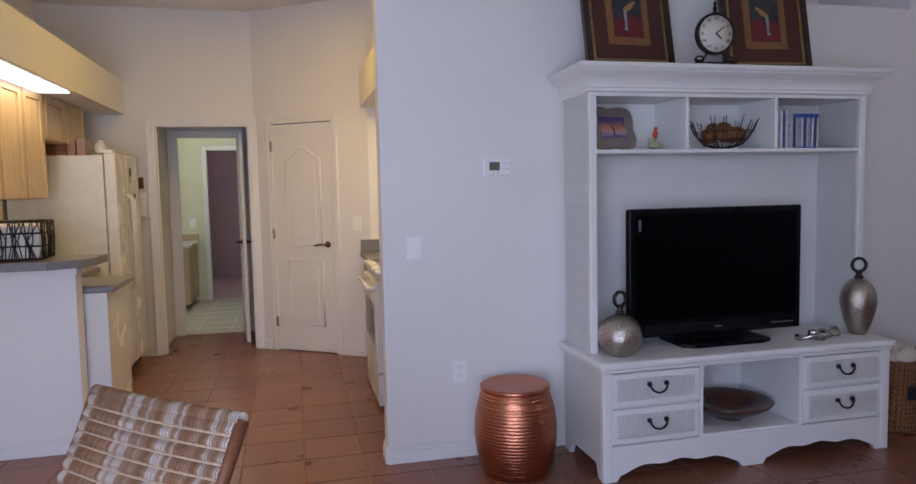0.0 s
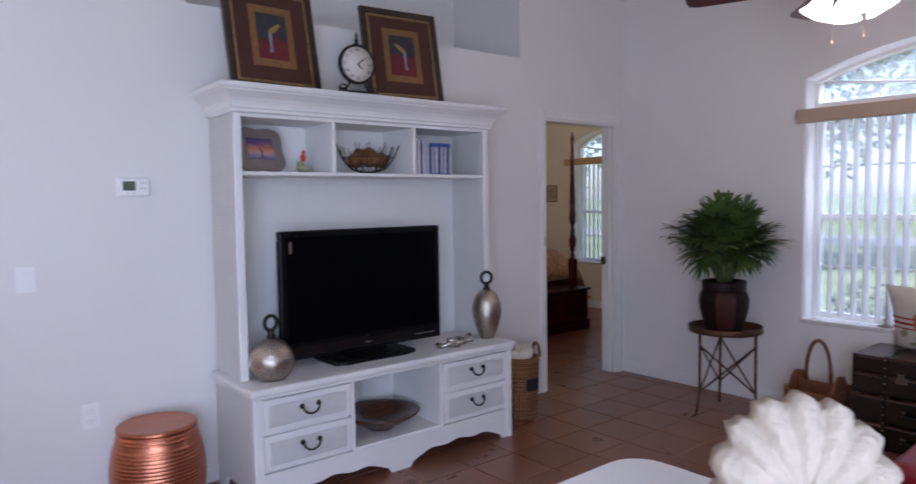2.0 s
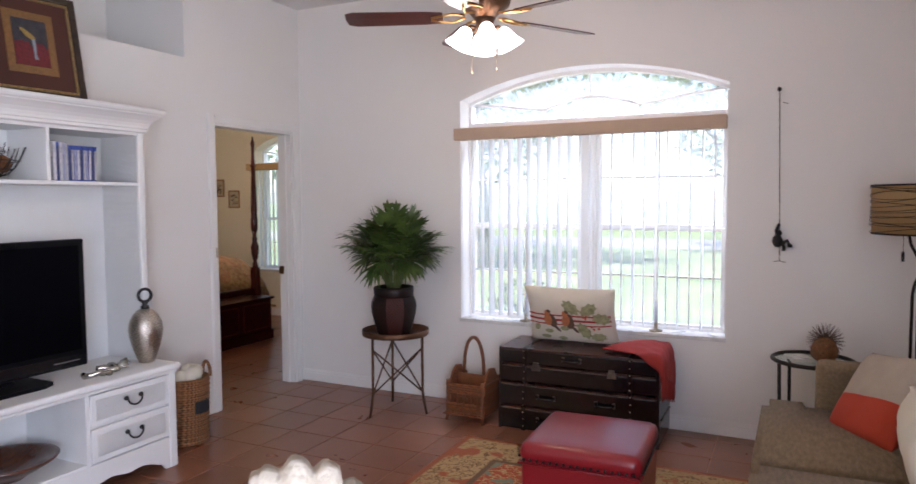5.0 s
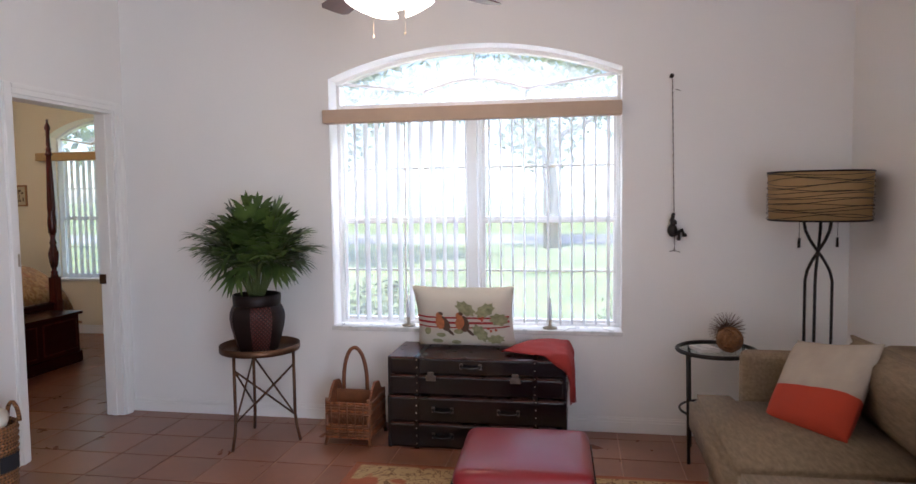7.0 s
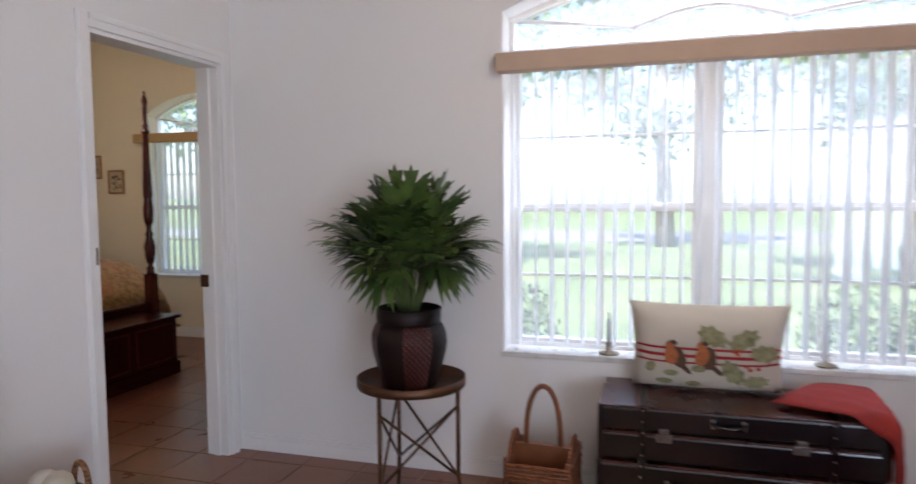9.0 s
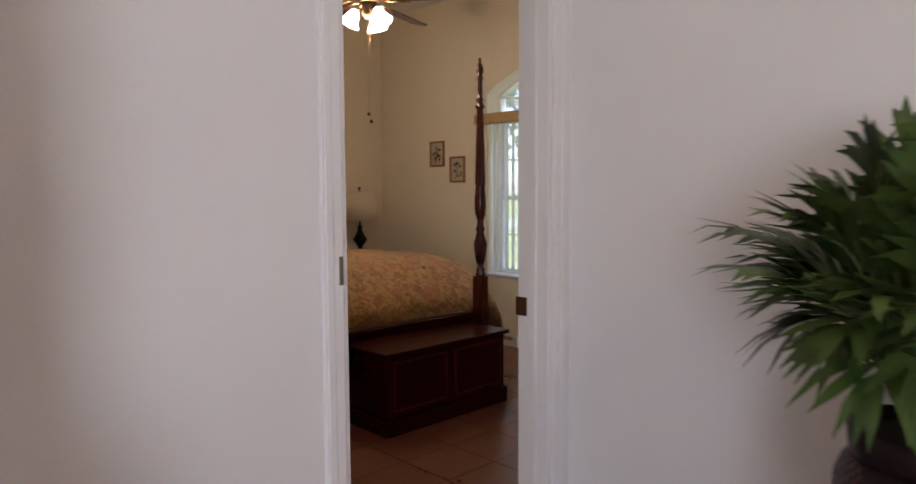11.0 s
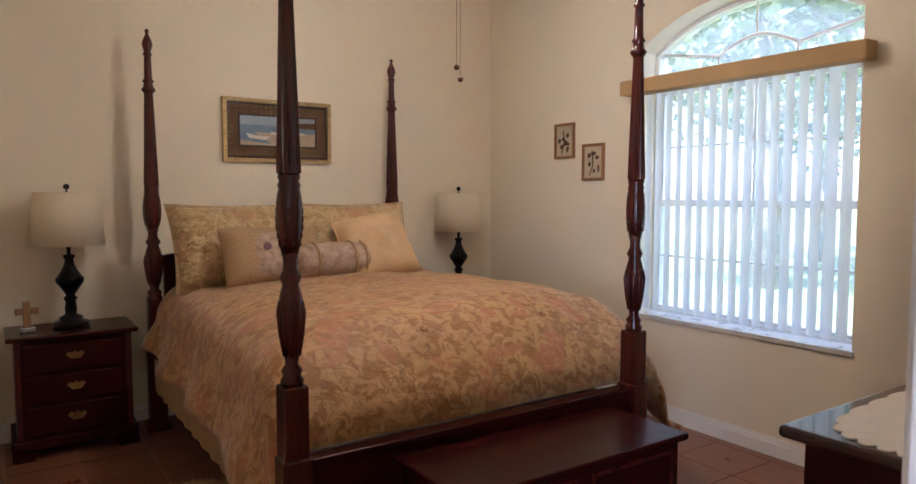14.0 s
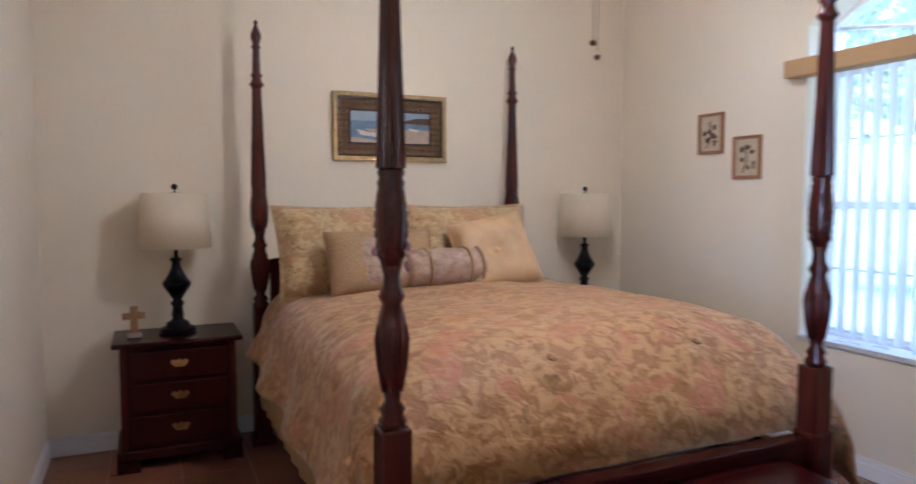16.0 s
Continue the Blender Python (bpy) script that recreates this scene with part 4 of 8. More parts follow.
# media cabinet, with its hutch
cab = thing("media_cabinet", pose(2.505, 3.20, 0), "white painted media cabinet with hutch, woven drawer fronts", "cabinet")
W2, D = 0.845, 0.53
part("cabinet_top", B(-W2, -0.005, 0.555, W2, D, 0.592, 0.012), "white", cab)
part("top_moulding", B(-W2 + 0.015, 0.008, 0.538, W2 - 0.015, D, 0.555, 0.006), "white", cab)
for s in (-1, 1):
    x = s * (W2 - 0.03)
    xs = sorted((x, x - s * 0.022))
    part("side_panel", P([(0.03, 0.0), (0.09, 0.0), (0.12, 0.07), (D - 0.12, 0.07), (D - 0.09, 0.0), (D - 0.02, 0.0), (D - 0.02, 0.54), (0.03, 0.54)], xs[0], xs[1], "yz"), "rattan_white", cab)
    xs = sorted((x + s * 0.008, x - s * 0.040))
    part("corner_post", B(xs[0], 0.015, 0.0, xs[1], 0.055, 0.538, 0.006), "white", cab)
part("apron", P(arch_apron(-W2 + 0.035, -0.0, 0.175, 0.08, 0.075), 0.022, 0.045, "xz"), "white", cab)
part("apron", P(arch_apron(0.0, W2 - 0.035, 0.175, 0.08, 0.075), 0.022, 0.045, "xz"), "white", cab)
part("bottom_shelf", B(-0.29, 0.03, 0.165, 0.275, D - 0.02, 0.187, 0.003), "white", cab)
part("back_panel", B(-W2 + 0.04, D - 0.02, 0.10, W2 - 0.04, D - 0.005, 0.54), "white", cab)
for x in (-0.30, 0.275):
    part("divider", B(x, 0.028, 0.165, x + 0.022, D - 0.02, 0.538, 0.003), "white", cab)
for x0, x1 in ((-0.775, -0.305), (0.30, 0.775)):
    part("drawer_case", B(x0 + 0.005, 0.045, 0.17, x1 - 0.005, D - 0.025, 0.535), "white", cab)
    for z0, z1 in ((0.185, 0.355), (0.368, 0.53)):
        dr = part("drawer_front", B(x0, 0.022, z0, x1, 0.044, z1, 0.005), "white", cab)
        part("woven_panel", B(x0 + 0.028, 0.017, z0 + 0.028, x1 - 0.028, 0.0215, z1 - 0.028, 0.003), "rattan_white", dr)
        bail_pull(dr, (x0 + x1) / 2, 0.018, (z0 + z1) / 2 + 0.012)
# hutch
HX, HY0, HY1 = 0.80, 0.19, D - 0.005
for s in (-1, 1):
    xs = sorted((s * HX, s * (HX - 0.022)))
    part("hutch_side", B(xs[0], HY0 + 0.01, 0.592, xs[1], HY1, 1.885, 0.003), "rattan_white", cab)
    xs = sorted((s * (HX + 0.006), s * (HX - 0.034)))
    part("hutch_post", B(xs[0], HY0, 0.592, xs[1], HY0 + 0.03, 1.885, 0.006), "white", cab)
part("hutch_back", B(-HX + 0.02, HY1 - 0.012, 0.592, HX - 0.02, HY1, 1.885), "white", cab)
part("hutch_shelf", B(-HX + 0.022, HY0 + 0.008, 1.588, HX - 0.022, HY1 - 0.012, 1.608, 0.004), "white", cab)
part("hutch_ceiling", B(-HX + 0.022, HY0 + 0.008, 1.868, HX - 0.022, HY1 - 0.012, 1.885), "white", cab)
for x in (-0.275, 0.245):
    part("hutch_divider", B(x, HY0 + 0.012, 1.608, x + 0.02, HY1 - 0.012, 1.868, 0.003), "white", cab)
bm = bmesh.new()
rings = []
for z, o in ((1.885, 0.010), (1.890, 0.016), (1.903, 0.016), (1.908, 0.022), (1.920, 0.024), (1.935, 0.030), (1.952, 0.042), (1.968, 0.060), (1.980, 0.076), (1.986, 0.078), (1.991, 0.086), (2.003, 0.092), (2.013, 0.090), (2.018, 0.082)):
    rings.append([bm.verts.new(q) for q in ((-HX - o, HY0 - o, z), (HX + o, HY0 - o, z), (HX + o, HY1, z), (-HX - o, HY1, z))])
for a, b in zip(rings, rings[1:]):
    for i in range(4):
        bm.faces.new((a[i], a[(i + 1) % 4], b[(i + 1) % 4], b[i]))
bm.faces.new(rings[0][::-1])
bm.faces.new(rings[-1])
part("crown_moulding", bm, "white", cab)

# television
tv = thing("television", pose(2.455, 3.50, 0.592), "black flat-screen television on a pedestal stand", "television")
part("cabinet_back", B(-0.47, 0.0, 0.09, 0.47, 0.07, 0.68, 0.02), "black", tv)
bm = bmesh.new()
box(bm, -0.512, -0.045, 0.045, 0.512, 0.0, 0.715, 0.008)
part("bezel", bm, "black", tv)
part("screen", B(-0.478, -0.049, 0.135, 0.478, -0.0455, 0.682, 0.001), "screen", tv)
part("speaker_bar", B(-0.47, -0.050, 0.060, 0.47, -0.0455, 0.112, 0.001), "cooktop", tv)
part("neck", B(-0.14, -0.02, 0.015, 0.14, 0.03, 0.08, 0.005), "black", tv)
bm = P([(-0.26, -0.13), (-0.20, -0.16), (0.20, -0.16), (0.26, -0.13), (0.26, 0.10), (-0.26, 0.10)], 0.001, 0.020)
part("stand_base", bm, "black", tv)
part("energy_label", B(-0.462, -0.0515, 0.60, -0.448, -0.0495, 0.66), "pewter", tv, "small grey sticker")
part("badge", B(-0.02, -0.0525, 0.080, 0.02, -0.0505, 0.088), "pewter", tv)
part("button_row", B(0.32, -0.0525, 0.080, 0.46, -0.0505, 0.085), "pewter", tv)


def ringed_vase(m, body, label, z_ring):
    v = thing("vase", m, label, "vase", "silver bottle vases")
    part("body", L(body, 28), "silver", v)
    bm = L([(0.0, z_ring), (0.022, z_ring), (0.024, z_ring + 0.012), (0.014, z_ring + 0.02), (0.018, z_ring + 0.034), (0.012, z_ring + 0.045), (0.0, z_ring + 0.046)], 16)
    c = z_ring + 0.075
    tube(bm, [(0.034 * math.cos(a), 0, c + 0.036 * math.sin(a)) for a in (2 * math.pi * i / 20 for i in range(20))], 0.009, 8, True)
    part("ring_stopper", bm, "iron", v, "dark iron ring stopper")
    return v


ringed_vase(pose(1.835, 3.345, 0.593, 0, 0, 8), [(0.0, 0), (0.055, 0.0), (0.085, 0.03), (0.108, 0.075), (0.110, 0.10), (0.098, 0.145), (0.070, 0.178), (0.038, 0.198), (0.020, 0.205), (0.0, 0.206)], "squat hammered silver vase with dark ring stopper", 0.203)
ringed_vase(pose(3.275, 3.38, 0.593, 0, 0, -30), [(0.0, 0), (0.042, 0.0), (0.052, 0.025), (0.070, 0.075), (0.086, 0.135), (0.092, 0.18), (0.087, 0.225), (0.066, 0.27), (0.040, 0.295), (0.020, 0.305), (0.0, 0.306)], "tall hammered silver vase with dark ring stopper", 0.303)

# curled silver ornament between the vases
bm = bmesh.new()
rng = random.Random(5)
tube(bm, [(-0.18 + 0.36 * i / 24, 0.035 * math.sin(i * 0.9), 0.018 + 0.010 * math.cos(i * 1.3)) for i in range(25)], [0.008 + 0.012 * abs(math.sin(i * 0.8)) for i in range(25)], 8)
tube(bm, [(-0.12 + 0.24 * i / 18, -0.03 + 0.03 * math.cos(i * 1.1), 0.014 + 0.008 * math.sin(i)) for i in range(19)], [0.007 + 0.008 * abs(math.cos(i * 0.9)) for i in range(19)], 8)
liz = thing("lizard_ornament", pose(3.02, 3.36, 0.593, 0, 0, 18), "curled cast silver ornament lying on the cabinet", "ornament")
part("body", bm, "silver_plain", liz)

bowl = thing("wooden_bowl", pose(2.50, 3.42, 0.188), "wide turned brown wooden bowl on the lower shelf", "bowl")
part("bowl", L([(0.0, 0.0), (0.075, 0.0), (0.085, 0.012), (0.15, 0.045), (0.215, 0.085), (0.225, 0.098), (0.205, 0.097), (0.135, 0.055), (0.07, 0.025), (0.0, 0.02)], 36), "bowl_wood", bowl)

# things in the hutch
fr = thing("photo_frame", pose(1.905, 3.515, 1.609, -16, 0, 10) @ Matrix.Scale(0.90, 4), "pewter photo frame with scalloped corners, sunset picture", "picture frame")
out = []
for i in range(48):
    a = 2 * math.pi * i / 48
    c, s = math.cos(a), math.sin(a)
    k = 1 / max(abs(c) ** 6 + abs(s) ** 6, 1e-6) ** (1 / 6)
    k *= 1 - 0.07 * math.cos(4 * a) ** 2 + 0.05 * abs(math.sin(2 * a)) ** 6
    out.append((0.152 * k * c, 0.135 + 0.128 * k * s))
part("frame", P(out, 0.0, 0.012, "xz"), "pewter", fr)
part("photo", B(-0.086, -0.0035, 0.075, 0.086, -0.0005, 0.200), "sunset", fr, "orange and violet sunset picture")
part("tree_silhouette", T([(0, -0.005, 0.085), (0.004, -0.005, 0.12), (-0.012, -0.005, 0.15)], [0.006, 0.005, 0.003], 6), "brown", fr)

bird = thing("bird_figurine", pose(2.085, 3.45, 1.609, 0, 0, -20) @ Matrix.Scale(0.85, 4), "small painted ceramic bird on a mossy base", "figurine")
bm = bmesh.new()
ball(bm, 0, 0, 0.022, 0.046, 0.03, 0.024)
ball(bm, -0.018, 0, 0.05, 0.022, 0.02, 0.022)
part("base", bm, "ceramic_green", bird)
bm = bmesh.new()
ball(bm, 0.0, 0, 0.088, 0.017, 0.015, 0.028)
ball(bm, 0.004, 0, 0.122, 0.012)
part("bird", bm, "red", bird, "orange-red ceramic bird")

wb = thing("wire_bowl", pose(2.49, 3.47, 1.609), "dark wire twig bowl filled with dried balls", "bowl")
bm = bmesh.new()
for k in range(26):
    a = 2 * math.pi * k / 26
    tilt = rng.uniform(-0.25, 0.25)
    part("twig", T([((0.045 + 0.125 * u ** 0.7) * math.cos(a + tilt * u), (0.045 + 0.125 * u ** 0.7) * math.sin(a + tilt * u), 0.006 + 0.135 * u ** 1.6) for u in (0, 0.25, 0.5, 0.75, 1.0 + rng.uniform(-0.06, 0.1))], 0.0022, 5), "iron", wb)
for z, r in ((0.006, 0.045), (0.045, 0.118), (0.085, 0.148)):
    tube(bm, [(r * math.cos(a), r * math.sin(a), z) for a in (2 * math.pi * i / 24 for i in range(24))], 0.0025, 5, True)
part("wire", bm, "iron", wb)
for k in range(9):
    bm = bmesh.new()
    a = 2.4 * k
    r = 0.0 if k == 0 else 0.07
    ball(bm, r * math.cos(a), r * math.sin(a), 0.050 + (0.055 if k % 3 == 0 else 0.022), 0.038 + 0.006 * (k % 2))
    part("dried_ball", bm, "rust_ball" if k % 3 else "mat_gold", wb)

x = 2.80
for k in range(15):
    w = rng.choice((0.014, 0.015, 0.016))
    d = thing("disc_case", pose(x, 3.425, 1.609, 0, rng.uniform(-1.0, 1.5) * (k > 8), 0), "upright disc case with printed spine on the shelf", "disc case", "row of disc cases")
    h = 0.182 if k > 4 else 0.196
    part("case", B(0.0, 0.0, 0.0, w, 0.135, h, 0.001), "book_blue" if k > 4 or k == 1 else "book_pale", d)
    part("spine_label", B(0.0012, -0.0015, 0.006, w - 0.0012, -0.0002, h - (0.022 if k > 4 or k == 1 else 0.006)), ("book_pale", "book_navy", "book_pale", "book_violet")[k % 4], d)
    x += w + 0.0012


# things on the crown
def framed_bird(m, label, flip):
    p = thing("framed_picture", m, label, "picture", "bird pictures on the cabinet")
    w, h = 0.25, 0.56
    bm = bmesh.new()
    for a, b, c, d in ((-w, -w + 0.035, 0, h), (w - 0.035, w, 0, h), (-w + 0.035, w - 0.035, 0, 0.035), (-w + 0.035, w - 0.035, h - 0.035, h)):
        box(bm, a, -0.012, c, b, 0.018, d, 0.004)
    part("frame", bm, "frame_dark", p)
    bm = bmesh.new()
    i = 0.037
    for a, b, c, d in ((-w + i, -w + i + 0.014, i, h - i), (w - i - 0.014, w - i, i, h - i), (-w + i + 0.014, w - i - 0.014, i, i + 0.014), (-w + i + 0.014, w - i - 0.014, h - i - 0.014, h - i)):
        box(bm, a, -0.009, c, b, 0.006, d, 0.003)
    part("gilt_slip", bm, "gilt", p)
    part("mount", B(-w + 0.05, -0.002, 0.05, w - 0.05, 0.003, h - 0.05), "mat_maroon", p)
    part("gold_mount", B(-0.120, -0.005, 0.125, 0.120, -0.0022, 0.445), "mat_gold", p)
    part("painting", B(-0.083, -0.0075, 0.165, 0.083, -0.0052, 0.405), "art_dark", p)
    rr = random.Random(4 + flip)
    edge = [(-0.083 + 0.166 * i / 12, 0.275 + rr.uniform(-0.018, 0.018)) for i in range(13)]
    part("painted_ground", P([(0.083, 0.165)] + edge[::-1] + [(-0.083, 0.165)], -0.0082, -0.0076, "xz"), "art_red", p)
    k = -1 if flip else 1
    body = [(0.030, 0.352), (0.040, 0.358), (0.050, 0.352), (0.046, 0.343), (0.036, 0.334), (0.026, 0.318), (0.008, 0.305), (-0.012, 0.298), (-0.024, 0.304), (-0.018, 0.318), (0.000, 0.334), (0.016, 0.344)]
    part("bird", P([(k * x, z) for x, z in body], -0.0096, -0.0084, "xz"), "yellow", p)
    tail = [(-0.004, 0.306), (-0.020, 0.302), (-0.022, 0.270), (-0.018, 0.225), (-0.026, 0.200), (-0.006, 0.200), (-0.008, 0.230), (-0.006, 0.270)]
    part("tail", P([(k * x, z) for x, z in tail], -0.0100, -0.0088, "xz"), "pale_blue", p)
    part("beak", P([(k * x, z) for x, z in ((0.049, 0.353), (0.064, 0.347), (0.048, 0.346))], -0.0096, -0.0084, "xz"), "chalk", p)
    part("backing", B(-w + 0.01, 0.018, 0.01, w - 0.01, 0.024, h - 0.01), "brown", p)
    return p


framed_bird(pose(1.985, 3.50, 2.019, -11, 0, 3), "framed yellow bird picture leaning on the wall", False)
framed_bird(pose(2.785, 3.50, 2.019, -11, 0, -6), "framed yellow bird picture leaning beside a clock", True)

ck = thing("mantel_clock", pose(2.362, 3.36, 2.019, 0, 0, -4) @ Matrix.Scale(0.88, 4), "round black iron mantel clock with Roman numerals", "clock")
part("plinth", B(-0.125, -0.03, 0.0, 0.125, 0.03, 0.016, 0.004), "iron", ck)
for s in (-1, 1):
    bm = bmesh.new()
    tube(bm, [(s * (0.11 - 0.05 * u + 0.02 * math.sin(6 * u)), 0, 0.016 + 0.045 * u + 0.012 * math.sin(9 * u)) for u in (i / 14 for i in range(15))], 0.006, 6)
    tube(bm, [(s * (0.09 + 0.025 * math.cos(a)), 0, 0.034 + 0.018 * math.sin(a)) for a in (2 * math.pi * i / 12 for i in range(12))], 0.005, 6, True)
    part("scroll_foot", bm, "iron", ck)
bm = L([(0.0, -0.022), (0.108, -0.022), (0.117, -0.012), (0.117, 0.014), (0.112, 0.022), (0.104, 0.020), (0.102, 0.010), (0.0, 0.010)], 40)
bmesh.ops.transform(bm, matrix=pose(0, 0, 0.175, 90), verts=bm.verts)
part("case", bm, "iron", ck)
bm = L([(0.0, 0.0), (0.105, 0.0), (0.105, 0.003), (0.0, 0.003)], 40)
bmesh.ops.transform(bm, matrix=pose(0, -0.010, 0.175, 90), verts=bm.verts)
part("dial", bm, "paper", ck, "cream dial")
for k in range(12):
    a = math.pi / 6 * k
    cu = bpy.data.curves.new("numeral", "FONT")
    cu.body = ["XII", "I", "II", "III", "IIII", "V", "VI", "VII", "VIII", "IX", "X", "XI"][k]
    cu.size, cu.align_x, cu.align_y, cu.extrude = 0.024, "CENTER", "CENTER", 0.0004
    cu.materials.append(M["chalk"])
    ob = new("numeral", cu)
    ob.parent = ck
    ob.matrix_local = pose(0.084 * math.sin(a), -0.0145, 0.175 + 0.084 * math.cos(a), 90)
bm = tube(tube(bmesh.new(), [(0, -0.0155, 0.175), (0.052, -0.0155, 0.215)], 0.0034, 5), [(0, -0.0155, 0.175), (0.034, -0.0155, 0.148)], 0.0042, 5)
part("clock_hand", bm, "chalk", ck)
bm = L([(0.0, 0.29), (0.016, 0.295), (0.008, 0.305), (0.014, 0.318), (0.005, 0.33), (0.010, 0.342), (0.004, 0.355), (0.0, 0.366)], 12)
part("finial", bm, "iron", ck)

# copper drum stool
st = thing("drum_stool", pose(1.335, 3.50, 0), "hammered copper barrel garden stool with ribbed sides", "stool")
prof = [(0.0, 0.0), (0.155, 0.0), (0.165, 0.008)]
for i in range(127):
    u = i / 126
    bulge = 0.166 + 0.040 * math.sin(math.pi * u) ** 0.8
    if 0.10 < u < 0.86:
        rib = 0.0020 * abs(math.sin(math.pi * (u - 0.10) / 0.76 * 19)) ** 0.8
    else:
        rib = 0.0026 * max(0.0, math.sin(2 * math.pi * u * 26)) * (0.03 < u < 0.08 or 0.90 < u < 0.98)
    prof.append((bulge + rib, 0.012 + 0.412 * u))
prof += [(0.168, 0.425), (0.0, 0.426)]
part("drum", L(prof, 48), "copper", st)
part("seat_top", L([(0.0, 0.4265), (0.172, 0.4265), (0.175, 0.432), (0.175, 0.442), (0.168, 0.449), (0.158, 0.447), (0.0, 0.449)], 48), "copper", st)

# wall plates on the television wall
def plate(name, m, w, h, label, category):
    p = thing(name, m, label, category)
    part("plate", B(-w / 2, -0.007, -h / 2, w / 2, 0, h / 2, 0.002), "switch", p)
    return p


p = plate("light_switch", pose(0.88, TVW, 1.13), 0.075, 0.118, "white rocker light switch on the wall", "switch")
part("rocker", B(-0.017, -0.011, -0.033, 0.017, -0.0072, 0.033, 0.002), "switch", p)
p = plate("wall_outlet", pose(1.11, TVW, 0.465), 0.075, 0.118, "white double wall outlet above the baseboard", "outlet")
for z in (-0.024, 0.024):
    part("socket", B(-0.016, -0.009, z - 0.014, 0.016, -0.0072, z + 0.014, 0.003), "trim", p)
p = plate("thermostat", pose(1.34, TVW, 1.54), 0.155, 0.095, "white digital thermostat with grey display", "thermostat")
part("housing", B(-0.07, -0.026, -0.043, 0.07, -0.0072, 0.043, 0.006), "switch", p)
part("display", B(-0.052, -0.0285, -0.018, 0.005, -0.0262, 0.026, 0.001), "lcd", p)
for k, (bx, bz) in enumerate(((0.03, 0.018), (0.03, -0.008), (0.05, 0.018), (0.05, -0.008), (-0.03, -0.032), (-0.005, -0.032))):
    part("button", B(bx - 0.006, -0.0285, bz - 0.004, bx + 0.006, -0.0262, bz + 0.004, 0.001), "marble", p)

# seagrass basket beside the doorway
bk = thing("laundry_basket", pose(3.635, 3.475, 0, 0, 0, 10), "tall braided seagrass basket with black tag and cloths", "basket")
prof = [(0.0, 0.004), (0.125, 0.004)]
for i in range(53):
    u = i / 52
    prof.append((0.128 + 0.014 * u + 0.004 * math.sin(i * math.pi / 2), 0.008 + 0.40 * u))
prof += [(0.132, 0.412), (0.126, 0.40), (0.12, 0.05), (0.0, 0.03)]
part("body", L(prof, 32), "seagrass", bk)
for s in (-1, 1):
    bm = T([(0.055 * math.cos(a), s * 0.135, 0.40 + 0.085 * math.sin(a)) for a in (math.pi * i / 12 for i in range(13))], 0.010, 8)
    bmesh.ops.transform(bm, matrix=pose(0, 0, 0, 0, 0, 60), verts=bm.verts)
    part("loop_handle", bm, "seagrass", bk)
bm = bmesh.new()
for i in range(-4, 4):
    a0, a1 = -1.75 + 0.095 * i, -1.75 + 0.095 * (i + 1)
    prism(bm, [(0.1475 * math.cos(a0), 0.1475 * math.sin(a0)), (0.1475 * math.cos(a1), 0.1475 * math.sin(a1)), (0.143 * math.cos(a1), 0.143 * math.sin(a1)), (0.143 * math.cos(a0), 0.143 * math.sin(a0))], 0.20, 0.275)
part("tag", bm, "chalk", bk, "black chalkboard tag")
for k in range(9):
    bm = bmesh.new()
    ball(bm, 0.06 * math.cos(k * 2.4), 0.06 * math.sin(k * 2.4), 0.39 + 0.02 * (k % 3), 0.055, 0.05, 0.05)
    part("cloth", bm, "linen", bk, "rolled cream cloth")

# plant stand and palm
PS = (4.72, 2.60)
ps = thing("plant_stand", pose(PS[0], PS[1], 0), "round bronze metal plant stand with crossed braces", "plant stand")
part("tray", L([(0.0, 0.552), (0.232, 0.552), (0.236, 0.556), (0.236, 0.592), (0.230, 0.592), (0.228, 0.562), (0.0, 0.562)], 40), "bronze", ps)
feet = [math.radians(a) for a in (160, 275, 38)]
for a in feet:
    c, s = math.cos(a), math.sin(a)
    part("leg", T([(r * c, r * s, z) for r, z in ((0.205, 0.552), (0.205, 0.30), (0.205, 0.17), (0.215, 0.09), (0.235, 0.0))], 0.0095, 8), "bronze", ps)
for i in range(3):
    a, b = feet[i], feet[(i + 1) % 3]
    for z0, z1 in ((0.47, 0.16), (0.16, 0.47)):
        part("brace", T([(0.205 * math.cos(a), 0.205 * math.sin(a), z0), (0.205 * math.cos(b), 0.205 * math.sin(b), z1)], 0.006, 6), "bronze", ps)

